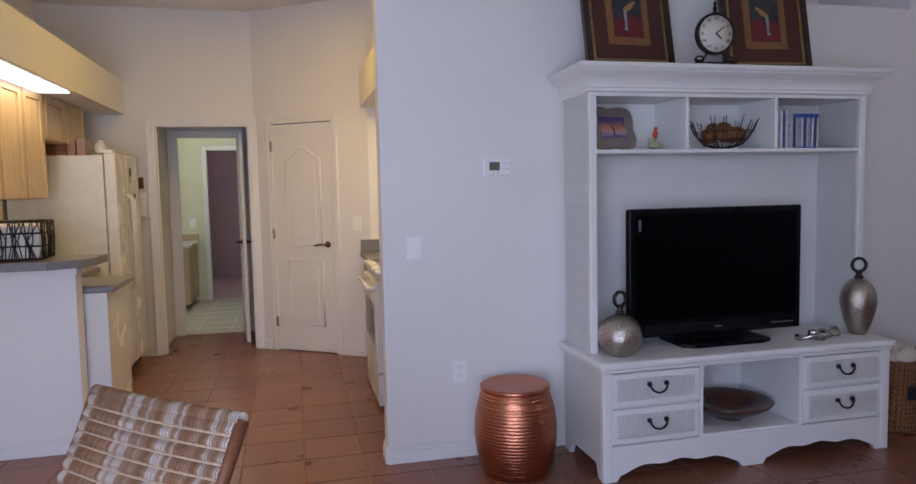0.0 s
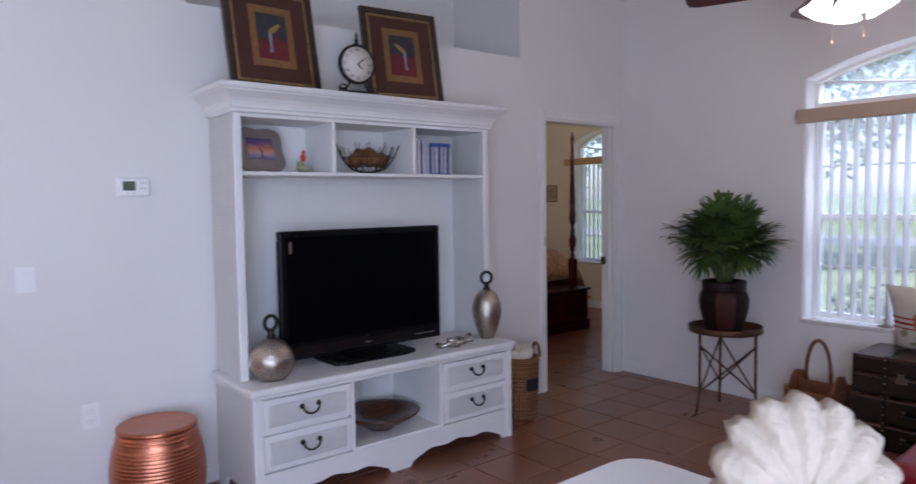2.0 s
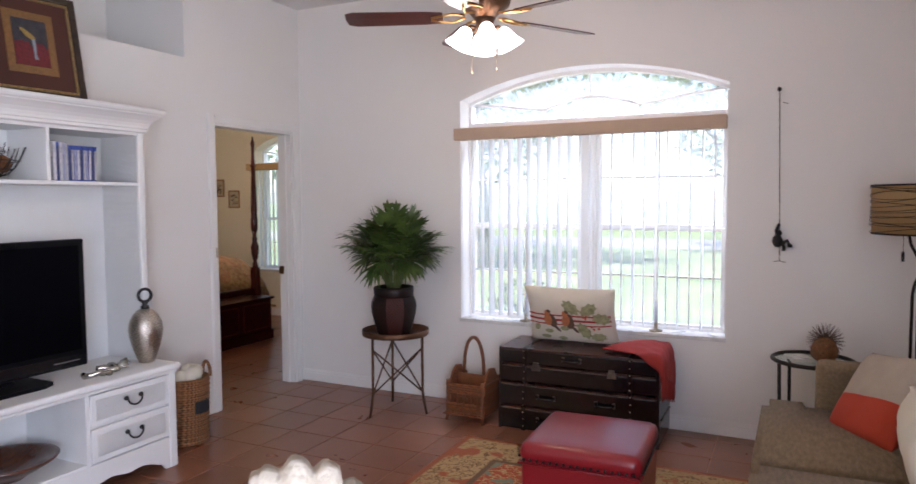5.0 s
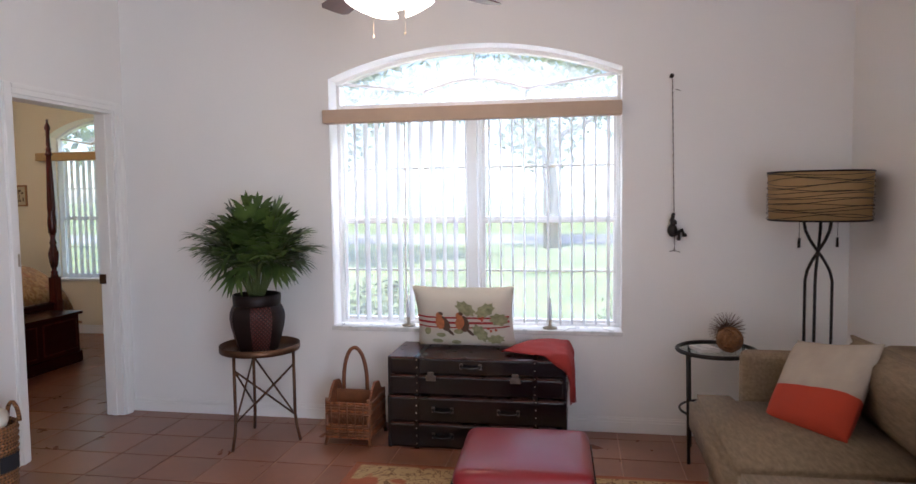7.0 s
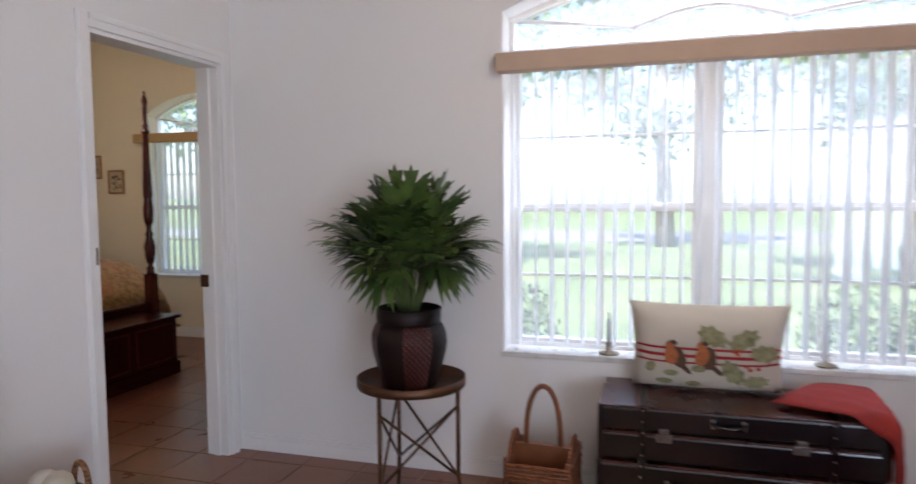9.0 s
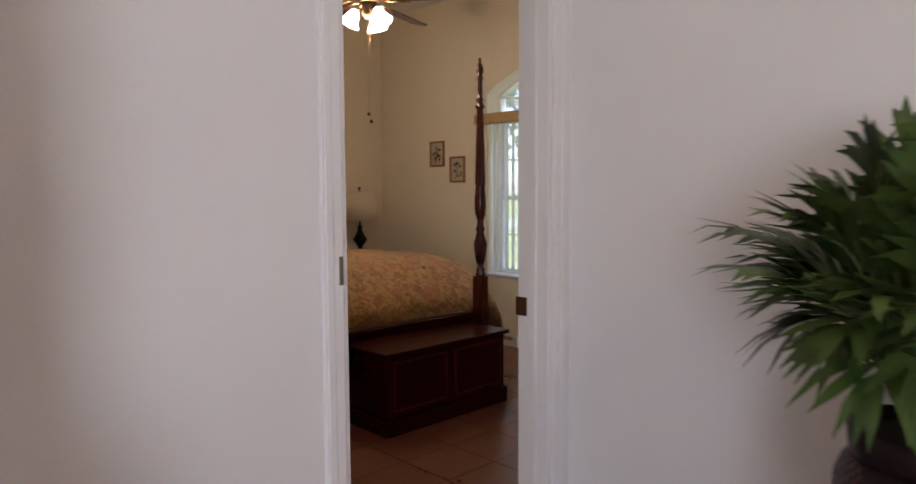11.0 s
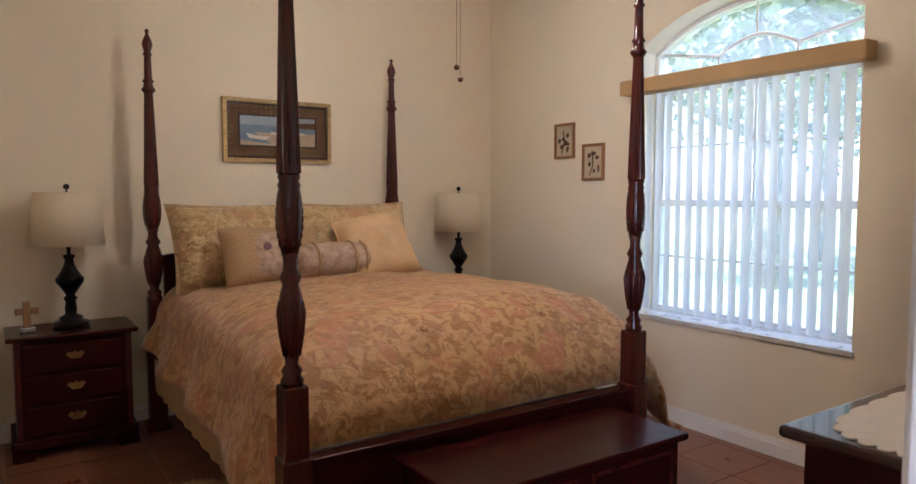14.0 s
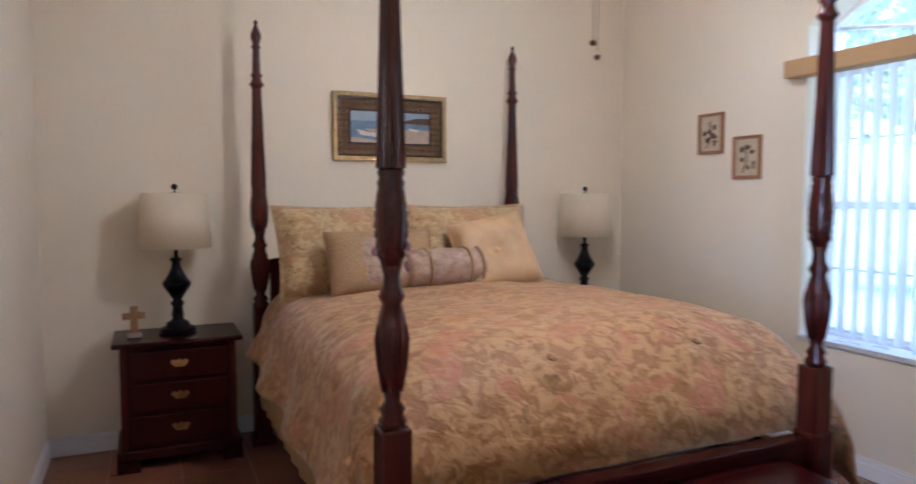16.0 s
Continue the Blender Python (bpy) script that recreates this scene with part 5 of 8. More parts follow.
pot = thing("palm_plant", pose(PS[0] - 0.02, PS[1], 0.563), "bushy artificial palm in a dark bronze octagonal pot", "plant")
prof = [(0.116, 0.0), (0.120, 0.012), (0.140, 0.075), (0.158, 0.145), (0.164, 0.190), (0.161, 0.225), (0.148, 0.258), (0.138, 0.268), (0.137, 0.280), (0.139, 0.290), (0.141, 0.330), (0.134, 0.334), (0.124, 0.30)]
for k in range(8):
    bm = bmesh.new()
    a0, a1 = math.pi / 4 * k + 0.2, math.pi / 4 * (k + 1) + 0.2
    cols = []
    for q in range(5):
        w = q / 4
        a = a0 + (a1 - a0) * w
        flat = 1.0 - 0.022 * math.sin(math.pi * w)
        cols.append([bm.verts.new((r * flat * math.cos(a), r * flat * math.sin(a), z)) for r, z in prof[:8]])
    for p, q in zip(cols, cols[1:]):
        for i in range(7):
            bm.faces.new((p[i], q[i], q[i + 1], p[i + 1])).smooth = True
    part("pot_panel", bm, "pot_red" if k % 2 == 0 else "pot_dark", pot)
part("pot_rim", L(prof[7:], 24), "pot_dark", pot)
part("pot_base", L([(0.0, 0.0), (0.10, 0.0), (0.10, 0.008), (0.0, 0.008)], 16), "pot_dark", pot)
part("soil", L([(0.0, 0.308), (0.124, 0.306), (0.124, 0.300), (0.0, 0.300)], 16), "soil", pot)
rng = random.Random(11)


def frond(bm, rib, leaflet, pairs):
    """Leaflets in pairs along an arching rib, pointing forward, the tips drooping."""
    n = len(rib) - 1
    for k in range(pairs):
        u = 0.48 + 0.52 * (k + 1) / pairs
        i = min(n - 1, int(u * n))
        p = rib[i].lerp(rib[i + 1], u * n - i)
        d = (rib[i + 1] - rib[i]).normalized()
        side = d.cross(Vector((0, 0, 1)))
        side = side.normalized() if side.length > 0.05 else Vector((1, 0, 0))
        up = side.cross(d)
        ln = leaflet * (0.75 + 0.35 * math.sin(math.pi * (0.15 + 0.8 * u))) * rng.uniform(0.88, 1.12)
        for s in (-1, 1) if k < pairs - 1 else (-0.35, 0.0, 0.35):
            w = (d * (0.62 + 0.5 * u) + side * s * 0.9 + up * rng.uniform(0.0, 0.35)).normalized()
            q = w.cross(up).normalized() * (0.0140 * rng.uniform(0.85, 1.2))
            tip = p + w * ln - Vector((0, 0, ln * rng.uniform(0.10, 0.32)))
            m1, m2 = p + w * ln * 0.33 + up * 0.004, p + w * ln * 0.68 - Vector((0, 0, ln * 0.06))
            v = [bm.verts.new(c) for c in (p, m1 + q, m1 - q, m2 + q * 0.85, m2 - q * 0.85, tip)]
            bm.faces.new((v[0], v[1], v[2])).smooth = True
            bm.faces.new((v[1], v[3], v[4], v[2])).smooth = True
            bm.faces.new((v[3], v[5], v[4])).smooth = True


stems = bmesh.new()
COUNT = 66
for k in range(COUNT):
    az = 2.399 * k + rng.uniform(-0.25, 0.25)
    ring = ((k + 0.5) / COUNT) ** 0.6
    out = Vector((math.cos(az), math.sin(az), 0))
    base = Vector((0, 0, 0.305)) + out * 0.035
    lift = math.radians(88 - 134 * ring ** 1.1 + rng.uniform(-12, 12))
    reach = rng.uniform(0.78, 1.14) * (1 - 0.22 * ring ** 4)
    tip = Vector((0, 0, 0.605)) + (out * 0.315 * math.cos(lift) + Vector((0, 0, 0.205 * math.sin(lift)))) * reach
    knee = Vector((0, 0, 0.60 + 0.13 * max(0.0, math.sin(lift)))) + out * (0.05 + 0.10 * math.cos(lift))
    rib = []
    for i in range(9):
        u = i / 8
        rib.append(base * (1 - u) ** 2 + knee * 2 * u * (1 - u) + tip * u * u)
    tube(stems, rib, [0.005 - 0.0004 * i for i in range(9)], 5)
    bm = bmesh.new()
    frond(bm, rib, 0.170, 7)
    part("leaf", bm, "leaf", pot)
part("stem", stems, "stem", pot)

# wicker bottle tote
wt = thing("wicker_basket", pose(4.835, 2.043, 0, 0, 0, -2), "golden wicker bottle basket with tall loop handle", "basket")
for x0, x1, y0, y1, z0, z1 in ((-0.145, -0.130, -0.135, 0.135, 0.045, 0.125), (-0.145, -0.130, -0.135, 0.135, 0.185, 0.255), (0.130, 0.145, -0.135, 0.135, 0.045, 0.255)):
    part("woven_side", B(x0, y0, z0, x1, y1, z1, 0.004), "wicker", wt)
for s in (-1, 1):
    ys = sorted((s * 0.135, s * 0.120))
    part("curved_end", P([(-0.13, 0.045), (0.13, 0.045), (0.13, 0.27), (0.09, 0.29), (0.05, 0.345), (-0.02, 0.355), (-0.07, 0.32), (-0.10, 0.275), (-0.13, 0.255)], ys[0], ys[1], "xz"), "wicker", wt)
bm = bmesh.new()
for i in range(9):
    y = -0.12 + 0.03 * i
    tube(bm, [(-0.138, y, 0.125), (-0.138, y + 0.012, 0.155), (-0.138, y, 0.185)], 0.003, 5)
    tube(bm, [(-0.138, y, 0.125), (-0.138, y - 0.012, 0.155), (-0.138, y, 0.185)], 0.003, 5)
part("open_weave", bm, "cane", wt)
part("bottom", B(-0.13, -0.12, 0.045, 0.13, 0.12, 0.06), "wicker", wt)
for k, z in enumerate((0.050, 0.066, 0.082, 0.098, 0.114, 0.190, 0.206, 0.222, 0.238, 0.254)):
    part("strand", T([(-0.150 + 0.005 * ((i + k) % 2), -0.135 + 0.03 * i, z) for i in range(10)], 0.0075, 6), "cane" if k % 3 else "wicker", wt)
    part("strand", T([(-0.135 + 0.03 * i, -0.140 + 0.005 * ((i + k) % 2), z) for i in range(10)], 0.0075, 6), "wicker" if k % 3 else "cane", wt)
for i in range(5):
    part("stake", T([(-0.152, -0.10 + 0.05 * i, 0.045), (-0.152, -0.10 + 0.05 * i, 0.262)], 0.0045, 6), "cane", wt)
for x, y in ((-0.14, -0.13), (-0.14, 0.13), (0.14, -0.13), (0.14, 0.13)):
    part("corner_post", T([(x * 1.05, y * 1.05, 0.0), (x, y, 0.045), (x, y, 0.28)], 0.011, 8), "cane", wt)
part("loop_handle", T([(0.0, 0.075 * math.cos(a), 0.30 + 0.255 * math.sin(a) ** 0.8) for a in (math.pi * i / 18 for i in range(19))], 0.012, 8), "cane", wt)
part("divider", B(-0.008, -0.12, 0.06, 0.008, 0.12, 0.30, 0.003), "cane", wt)

# stacked leather suitcases used as a trunk
def case_hardware(parent, x, y, z, lock=False):
    bm = bmesh.new()
    if lock:
        box(bm, x - 0.010, y - 0.030, z - 0.030, x, y + 0.030, z + 0.006, 0.003)
        box(bm, x - 0.013, y - 0.020, z + 0.006, x - 0.002, y + 0.020, z + 0.026, 0.004)
    else:
        for s in (-1, 1):
            b = B(x - 0.009, y + s * 0.055 - 0.009, z - 0.018, x, y + s * 0.055 + 0.009, z + 0.018, 0.003)
            part("handle_mount", b, "lock_metal", parent, "tarnished metal fitting")
    if lock:
        part("lock", bm, "lock_metal", parent, "tarnished metal lock")
    if not lock:
        part("case_handle", T([(x - 0.008, y - 0.055, z + 0.004), (x - 0.028, y - 0.045, z - 0.004), (x - 0.030, y, z - 0.008), (x - 0.028, y + 0.045, z - 0.004), (x - 0.008, y + 0.055, z + 0.004)], 0.008, 8), "black_leather", parent)


def suitcase(m, l, d, tiers, label, kind_row):
    s = thing("suitcase", m, label, "suitcase", "stacked suitcases")
    z = 0.0
    for h in tiers:
        part("case_body", B(0, -l / 2, z + 0.002, d, l / 2, z + h - 0.004, 0.014, 3), "black_leather", s)
        part("seam", B(-0.003, -l / 2 - 0.003, z + h - 0.010, d + 0.002, l / 2 + 0.003, z + h, 0.003), "worn_leather", s)
        z += h
    for y in (-l / 2 + 0.17, l / 2 - 0.17):
        part("strap", B(-0.006, y - 0.014, 0.0, 0.0005, y + 0.014, z - 0.002, 0.002), "black_leather", s)
        part("strap", B(0.0, y - 0.014, z - 0.002, d, y + 0.014, z + 0.003, 0.001), "black_leather", s)
        k, me = 0.03, None
        while k < z:
            if me is None:
                stud = bmesh.new()
                ball(stud, 0, 0, 0, 0.005, n=1)
                ob = part("stud", stud, "nickel", s, m=pose(-0.007, y, k))
                me = ob.data
            else:
                ob = new("stud", me)
                ob.parent, ob.matrix_local = s, pose(-0.007, y, k)
            k += 0.045
    for y in (-l / 2, l / 2):
        ys = sorted((y, y + (0.016 if y < 0 else -0.016)))
        part("corner_edge", B(-0.005, ys[0] - 0.002, 0.0, 0.012, ys[1] + 0.002, z, 0.003), "black_leather", s)
    return s


low = suitcase(pose(4.71, 1.29, 0), 1.03, 0.42, (0.152, 0.156), "lower black leather suitcase chest with two drawers", "low")
for z in (0.080, 0.232):
    for y in (-0.19, 0.19):
        case_hardware(low, 0.0, y, z)
up = suitcase(pose(4.713, 1.29, 0.312), 1.02, 0.41, (0.120, 0.106), "upper black leather suitcase with straps and locks", "up")
case_hardware(up, 0.0, 0.024, 0.178)
for y in (-0.23, 0.258):
    case_hardware(up, 0.0, y, 0.118, True)

# robin cushion leaning in the window
pl = thing("cushion", pose(4.955, 1.385, 0.737, 0, 68, 0), "cream linen cushion printed with robins and holly", "cushion")
bm = cushion(0.42, 0.61, 0.13)
part("cover", bm, "linen", pl)


def on_cushion(name, pts, material, lift):
    """Print on the front of the cushion: local x down the cushion, y across."""
    bm = bmesh.new()
    def h(x, y):
        u, v = x / 0.21, y / 0.305
        k = max(0.0, (1 - u ** 4) * (1 - v ** 4)) ** 0.5
        return -(0.065 * k + 0.011 + lift)
    for outline in pts:
        if bm.verts and name != "red_stripe":
            part(name, bm, material, pl)
            bm = bmesh.new()
        outline = [(x * 1.15, y) for x, y in outline]
        c = Vector((sum(p[0] for p in outline) / len(outline), sum(p[1] for p in outline) / len(outline), 0))
        vc = bm.verts.new((c.x, c.y, h(c.x, c.y)))
        vs = [bm.verts.new((x, y, h(x, y))) for x, y in outline]
        for a, b in zip(vs, vs[1:] + vs[:1]):
            bm.faces.new((vc, a, b)).smooth = True
    return part(name, bm, material, pl)


def blob(x, y, rx, ry, turn=0.0, n=14, spiky=0.0):
    out = []
    for i in range(n):
        a = 2 * math.pi * i / n
        k = 1 + spiky * (1 if i % 2 else -1)
        px, py = rx * k * math.cos(a), ry * k * math.sin(a)
        out.append((x + px * math.cos(turn) - py * math.sin(turn), y + px * math.sin(turn) + py * math.cos(turn)))
    return out


def strip_on(x0, x1):
    return [[(x0, y), (x1, y), (x1, y - 0.055), (x0, y - 0.055)] for y in (0.275 - 0.055 * i for i in range(10))]


on_cushion("red_stripe", strip_on(-0.036, -0.026) + strip_on(-0.008, 0.006) + strip_on(0.024, 0.032), "stripe", 0.0012)
on_cushion("holly_leaf", [blob(-0.085, -0.02, 0.035, 0.06, 0.5, 16, 0.14), blob(-0.075, -0.135, 0.035, 0.06, -0.5, 16, 0.14), blob(-0.02, -0.215, 0.035, 0.055, 0.2, 16, 0.14), blob(0.06, -0.10, 0.035, 0.06, 0.9, 16, 0.14), blob(0.10, -0.19, 0.028, 0.05, 0.0, 16, 0.14),
                          blob(0.055, 0.22, 0.025, 0.018, 0.6), blob(0.115, 0.165, 0.014, 0.035), blob(0.075, 0.14, 0.014, 0.03), blob(0.12, 0.05, 0.014, 0.03), blob(0.05, 0.03, 0.016, 0.03)], "olive", 0.0024)
ROBINS = ((0.135, -0.10), (0.015, 0.25))
on_cushion("robin_back", [blob(0.004, y - 0.022, 0.050, 0.030, t - 0.35) for y, t in ROBINS] + [blob(0.052, y - 0.052, 0.034, 0.010, -0.8) for y, t in ROBINS], "brown", 0.0030)
on_cushion("robin_breast", [blob(-0.002, y + 0.004, 0.040, 0.027, t) for y, t in ROBINS] + [blob(-0.045, y + 0.006, 0.020, 0.019) for y, t in ROBINS], "robin", 0.0042)
on_cushion("robin_cap", [blob(-0.058, y - 0.006, 0.009, 0.015, 0.4) for y, t in ROBINS], "brown", 0.0050)
on_cushion("berry", [blob(-0.03, -0.10, 0.008, 0.008), blob(-0.02, -0.115, 0.008, 0.008), blob(-0.035, -0.12, 0.008, 0.008), blob(0.03, -0.15, 0.008, 0.008), blob(0.045, -0.165, 0.008, 0.008), blob(0.04, -0.195, 0.008, 0.008)], "red", 0.0040)

# rust throw over the end of the trunk
th = thing("throw_blanket", pose(0, 0, 0), "rust red fringed throw draped over the suitcases", "blanket")
bm = bmesh.new()
NX, NY = 26, 26
grid = {}
FRONT, END, TOP = 4.708, 0.776, 0.545
q00, q10, q11, q01 = Vector((4.84, 1.150, 0)), Vector((5.085, 0.94, 0)), Vector((5.03, 0.535, 0)), Vector((4.575, 0.68, 0))
for i in range(NX + 1):
    for j in range(NY + 1):
        u, v = i / NX, j / NY
        a = q00.lerp(q10, u).lerp(q01.lerp(q11, u), v)
        dx, dy = max(0.0, FRONT - a.x), max(0.0, END - a.y)
        d = math.hypot(dx, dy)
        fold = 0.013 * math.sin(u * 17 + v * 4) * min(1, v * 2.2) + 0.012 * noise.noise((u * 4, v * 5, 1.0))
        puff = 0.012 + 0.034 * math.sin(math.pi * u) ** 0.7 * math.sin(math.pi * min(1.0, 0.12 + v * 0.95)) + 0.018 * u * (1 - v)
        x, y, z = max(a.x, FRONT), max(a.y, END), TOP + (0.004 if v < 0.02 else puff + 0.5 * abs(fold))
        if d > 0:
            turn = min(1.0, d / 0.05)
            push = (0.018 + 1.1 * abs(fold)) * turn + 0.05 * d
            x -= dx / d * push
            y -= dy / d * push
            z -= max(0.0, d - 0.012) + puff * 0.4 * turn
        grid[i, j] = bm.verts.new((x, y, max(z, 0.20)))
for i in range(NX):
    for j in range(NY):
        bm.faces.new((grid[i, j], grid[i, j + 1], grid[i + 1, j + 1], grid[i + 1, j])).smooth = True
ends = [grid[i, NY].co.copy() for i in range(NX + 1)]
ob = part("cloth", bm, "throw", th)
md = ob.modifiers.new("thick", "SOLIDIFY")
md.thickness, md.offset = 0.008, 1.0
bm = bmesh.new()
for i in range(2 * NX):
    a = ends[i // 2]
    b = ends[min(NX, i // 2 + 1)]
    p = a.lerp(b, (i % 2) * 0.5)
    fall = 0.095 + rng.uniform(0, 0.025)
    tube(bm, [p + Vector((0, 0, 0.012)), p + Vector((rng.uniform(-0.008, 0.004), rng.uniform(-0.008, 0.002), -0.5 * fall)), p + Vector((rng.uniform(-0.014, 0.006), rng.uniform(-0.012, 0.002), -fall))], [0.0045, 0.0038, 0.002], 5)
part("fringe", bm, "throw", th)

# red leather ottoman with nail heads
ot = thing("ottoman", pose(3.75, 0.930, 0, 0, 0, 2) @ Matrix.Diagonal((1.03, 1.05, 0.92, 1)), "red leather cube ottoman with brass nail trim", "ottoman")
part("box", B(-0.265, -0.255, 0.012, 0.265, 0.255, 0.335, 0.022, 3), "red_leather", ot)
bm = B(-0.275, -0.265, 0.315, 0.275, 0.265, 0.425, 0.045, 5)
bmesh.ops.subdivide_edges(bm, edges=[e for e in bm.edges if e.calc_length() > 0.3], cuts=6, use_grid_fill=True)
for v in bm.verts:
    if v.co.z > 0.42:
        v.co.z += 0.018 * max(0, 1 - (v.co.x / 0.25) ** 2) * max(0, 1 - (v.co.y / 0.24) ** 2)
for f in bm.faces:
    f.smooth = True
part("padded_top", bm, "red_leather", ot)
part("piping", T([(x * 0.272, y * 0.262, 0.322) for x, y in ((-1, -1), (1, -1), (1, 1), (-1, 1))], 0.006, 6, True), "red_leather", ot)
nail = bmesh.new()
ball(nail, 0, 0, 0, 0.0085, n=1)
me = None
for k in range(17):
    t = -0.235 + 0.47 * k / 16
    for x, y in ((t, -0.268), (t, 0.268), (-0.278, t), (0.278, t)):
        if me is None:
            ob = part("nail_head", nail, "iron", ot, m=pose(x, y, 0.345))
            me = ob.data
        else:
            ob = new("nail_head", me)
            ob.parent, ob.matrix_local = ot, pose(x, y, 0.345)
for x in (-0.22, 0.22):
    for y in (-0.21, 0.21):
        part("foot", B(x - 0.02, y - 0.02, 0.0, x + 0.02, y + 0.02, 0.014), "black", ot)


# hooked floral rug
def rug_cloth(name):
    m, nt, b = shader(name)
    v = coords(nt)
    sep = node(nt, "ShaderNodeSeparateXYZ", [("Vector", v)])
    def band(sock, half):
        a = nt.nodes.new("ShaderNodeMath")
        a.operation = "ABSOLUTE"
        nt.links.new(sock, a.inputs[0])
        s = nt.nodes.new("ShaderNodeMath")
        s.operation = "SUBTRACT"
        s.inputs[0].default_value = half
        nt.links.new(a.outputs[0], s.inputs[1])
        return s.outputs[0]
    lo = nt.nodes.new("ShaderNodeMath")
    lo.operation = "MINIMUM"
    nt.links.new(band(sep.outputs[0], 0.95), lo.inputs[0])
    nt.links.new(band(sep.outputs[1], 0.95), lo.inputs[1])
    edge = lo.outputs[0]
    swirl = noise_tex(nt, v, 7.5, 2.0, 0.5, 3.2)
    vine = ramp(nt, swirl, [(0.44, 0.0), (0.47, 1.0), (0.50, 1.0), (0.53, 0.0)])
    bloom = ramp(nt, noise_tex(nt, v, 5.0, 2.0), [(0.58, 0.0), (0.62, 1.0)])
    border = mix(nt, vine, (0.38, 0.235, 0.095), (0.15, 0.070, 0.022))
    border = mix(nt, bloom, border, (0.30, 0.075, 0.025))
    field = mix(nt, vine, (0.33, 0.058, 0.016), (0.42, 0.27, 0.11))
    field = mix(nt, ramp(nt, noise_tex(nt, v, 9.0, 2.0), [(0.60, 0.0), (0.63, 1.0)]), field, (0.16, 0.17, 0.11))
    c = mix(nt, ramp(nt, edge, [(0.335, 0.0), (0.345, 1.0)]), border, field)
    c = mix(nt, ramp(nt, edge, [(0.30, 0.0), (0.31, 1.0), (0.335, 1.0), (0.345, 0.0)]), c, (0.13, 0.07, 0.03))
    c = mix(nt, ramp(nt, edge, [(0.035, 1.0), (0.045, 0.0)]), c, (0.26, 0.075, 0.028))
    nt.links.new(c, b.inputs["Base Color"])
    b.inputs["Roughness"].default_value = 1.0
    relief(nt, b, noise_tex(nt, v, 260.0, 3.0), 0.9, 0.004)
    return m


M["rug"] = rug_cloth("floral_rug")
rg = thing("area_rug", pose(3.49, 0.96, 0.001), "gold and rust floral area rug on the tiles", "rug")
part("rug", B(-0.95, -0.95, 0.0, 0.95, 0.95, 0.010, 0.004), "rug", rg)

# sofa
sf = thing("sofa", pose(3.28, -0.28, 0), "taupe tweed two-seat sofa with loose seat cushions", "sofa")
part("base", B(-0.86, -0.42, 0.05, 0.86, 0.40, 0.34, 0.02, 2), "tweed", sf)
for s in (-1, 1):
    xs = sorted((s * 0.86, s * 0.985))
    part("arm", B(xs[0], -0.44, 0.05, xs[1], 0.25, 0.735, 0.035, 4), "tweed", sf)
part("back", B(-0.86, -0.52, 0.05, 0.86, -0.28, 0.80, 0.06, 4), "tweed", sf)
for s in (-1, 1):
    bm = P([(0, -0.27), (s * 0.85, -0.27), (s * 0.85, 0.262), (s * 0.93, 0.275), (s * 0.93, 0.48), (0, 0.49)], 0.345, 0.53)
    bmesh.ops.bevel(bm, geom=list(bm.edges), offset=0.035, segments=4, affect="EDGES")
    for f in bm.faces:
        f.smooth = True
    part("seat_cushion", bm, "tweed", sf)
    bm = cushion(0.82, 0.34, 0.18, 12)
    bmesh.ops.transform(bm, matrix=pose(s * 0.42, -0.22, 0.67, 78, 0, 0), verts=bm.verts)
    part("back_cushion", bm, "tweed", sf)
for x in (-0.80, 0.80):
    for y in (-0.38, 0.34):
        part("foot", L([(0.0, 0), (0.02, 0), (0.03, 0.05), (0.0, 0.051)], 10, (x, y, 0)), "mahogany", sf)


def two_tone(m, label):
    p = thing("cushion", m, label, "cushion")
    full = cushion(0.43, 0.43, 0.13)
    low = full.copy()
    for b, keep in ((full, 1), (low, -1)):
        geom = list(b.verts) + list(b.edges) + list(b.faces)
        bmesh.ops.bisect_plane(b, geom=geom, plane_co=(0, -0.025, 0), plane_no=(0, -keep, 0), clear_outer=True)
    part("upper_cloth", full, "beige_wool", p)
    part("lower_cloth", low, "orange", p, "orange lower half")
    return p


two_tone(pose(3.860, -0.262, 0.662, 124, 0, 22) @ pose(0, 0, 0, 0, 0, -11), "beige and orange two-tone woven cushion")
p = thing("cushion", pose(2.70, -0.30, 0.73, 70, 0, -4), "cream striped cushion leaning on the sofa", "cushion")
part("cover", cushion(0.46, 0.46, 0.15), "linen", p)

# round side table with dried balls
sd = thing("side_table", pose(4.80, -0.035, 0), "round black metal side table with glass top", "table")
part("rim", T([(0.205 * math.cos(a), 0.205 * math.sin(a), 0.605) for a in (2 * math.pi * i / 32 for i in range(32))], 0.012, 8, True), "iron", sd)
part("glass_top", L([(0.0, 0.602), (0.2, 0.602), (0.2, 0.612), (0.0, 0.612)], 32), "table_glass", sd)
part("stretcher_ring", T([(0.19 * math.cos(a), 0.19 * math.sin(a), 0.27) for a in (2 * math.pi * i / 32 for i in range(32))], 0.007, 8, True), "iron", sd)
for a in (125, 215, 305, 35):
    c, s = math.cos(math.radians(a)), math.sin(math.radians(a))
    part("leg", T([(0.205 * c, 0.205 * s, 0.605), (0.19 * c, 0.19 * s, 0.0)], 0.010, 8), "iron", sd)
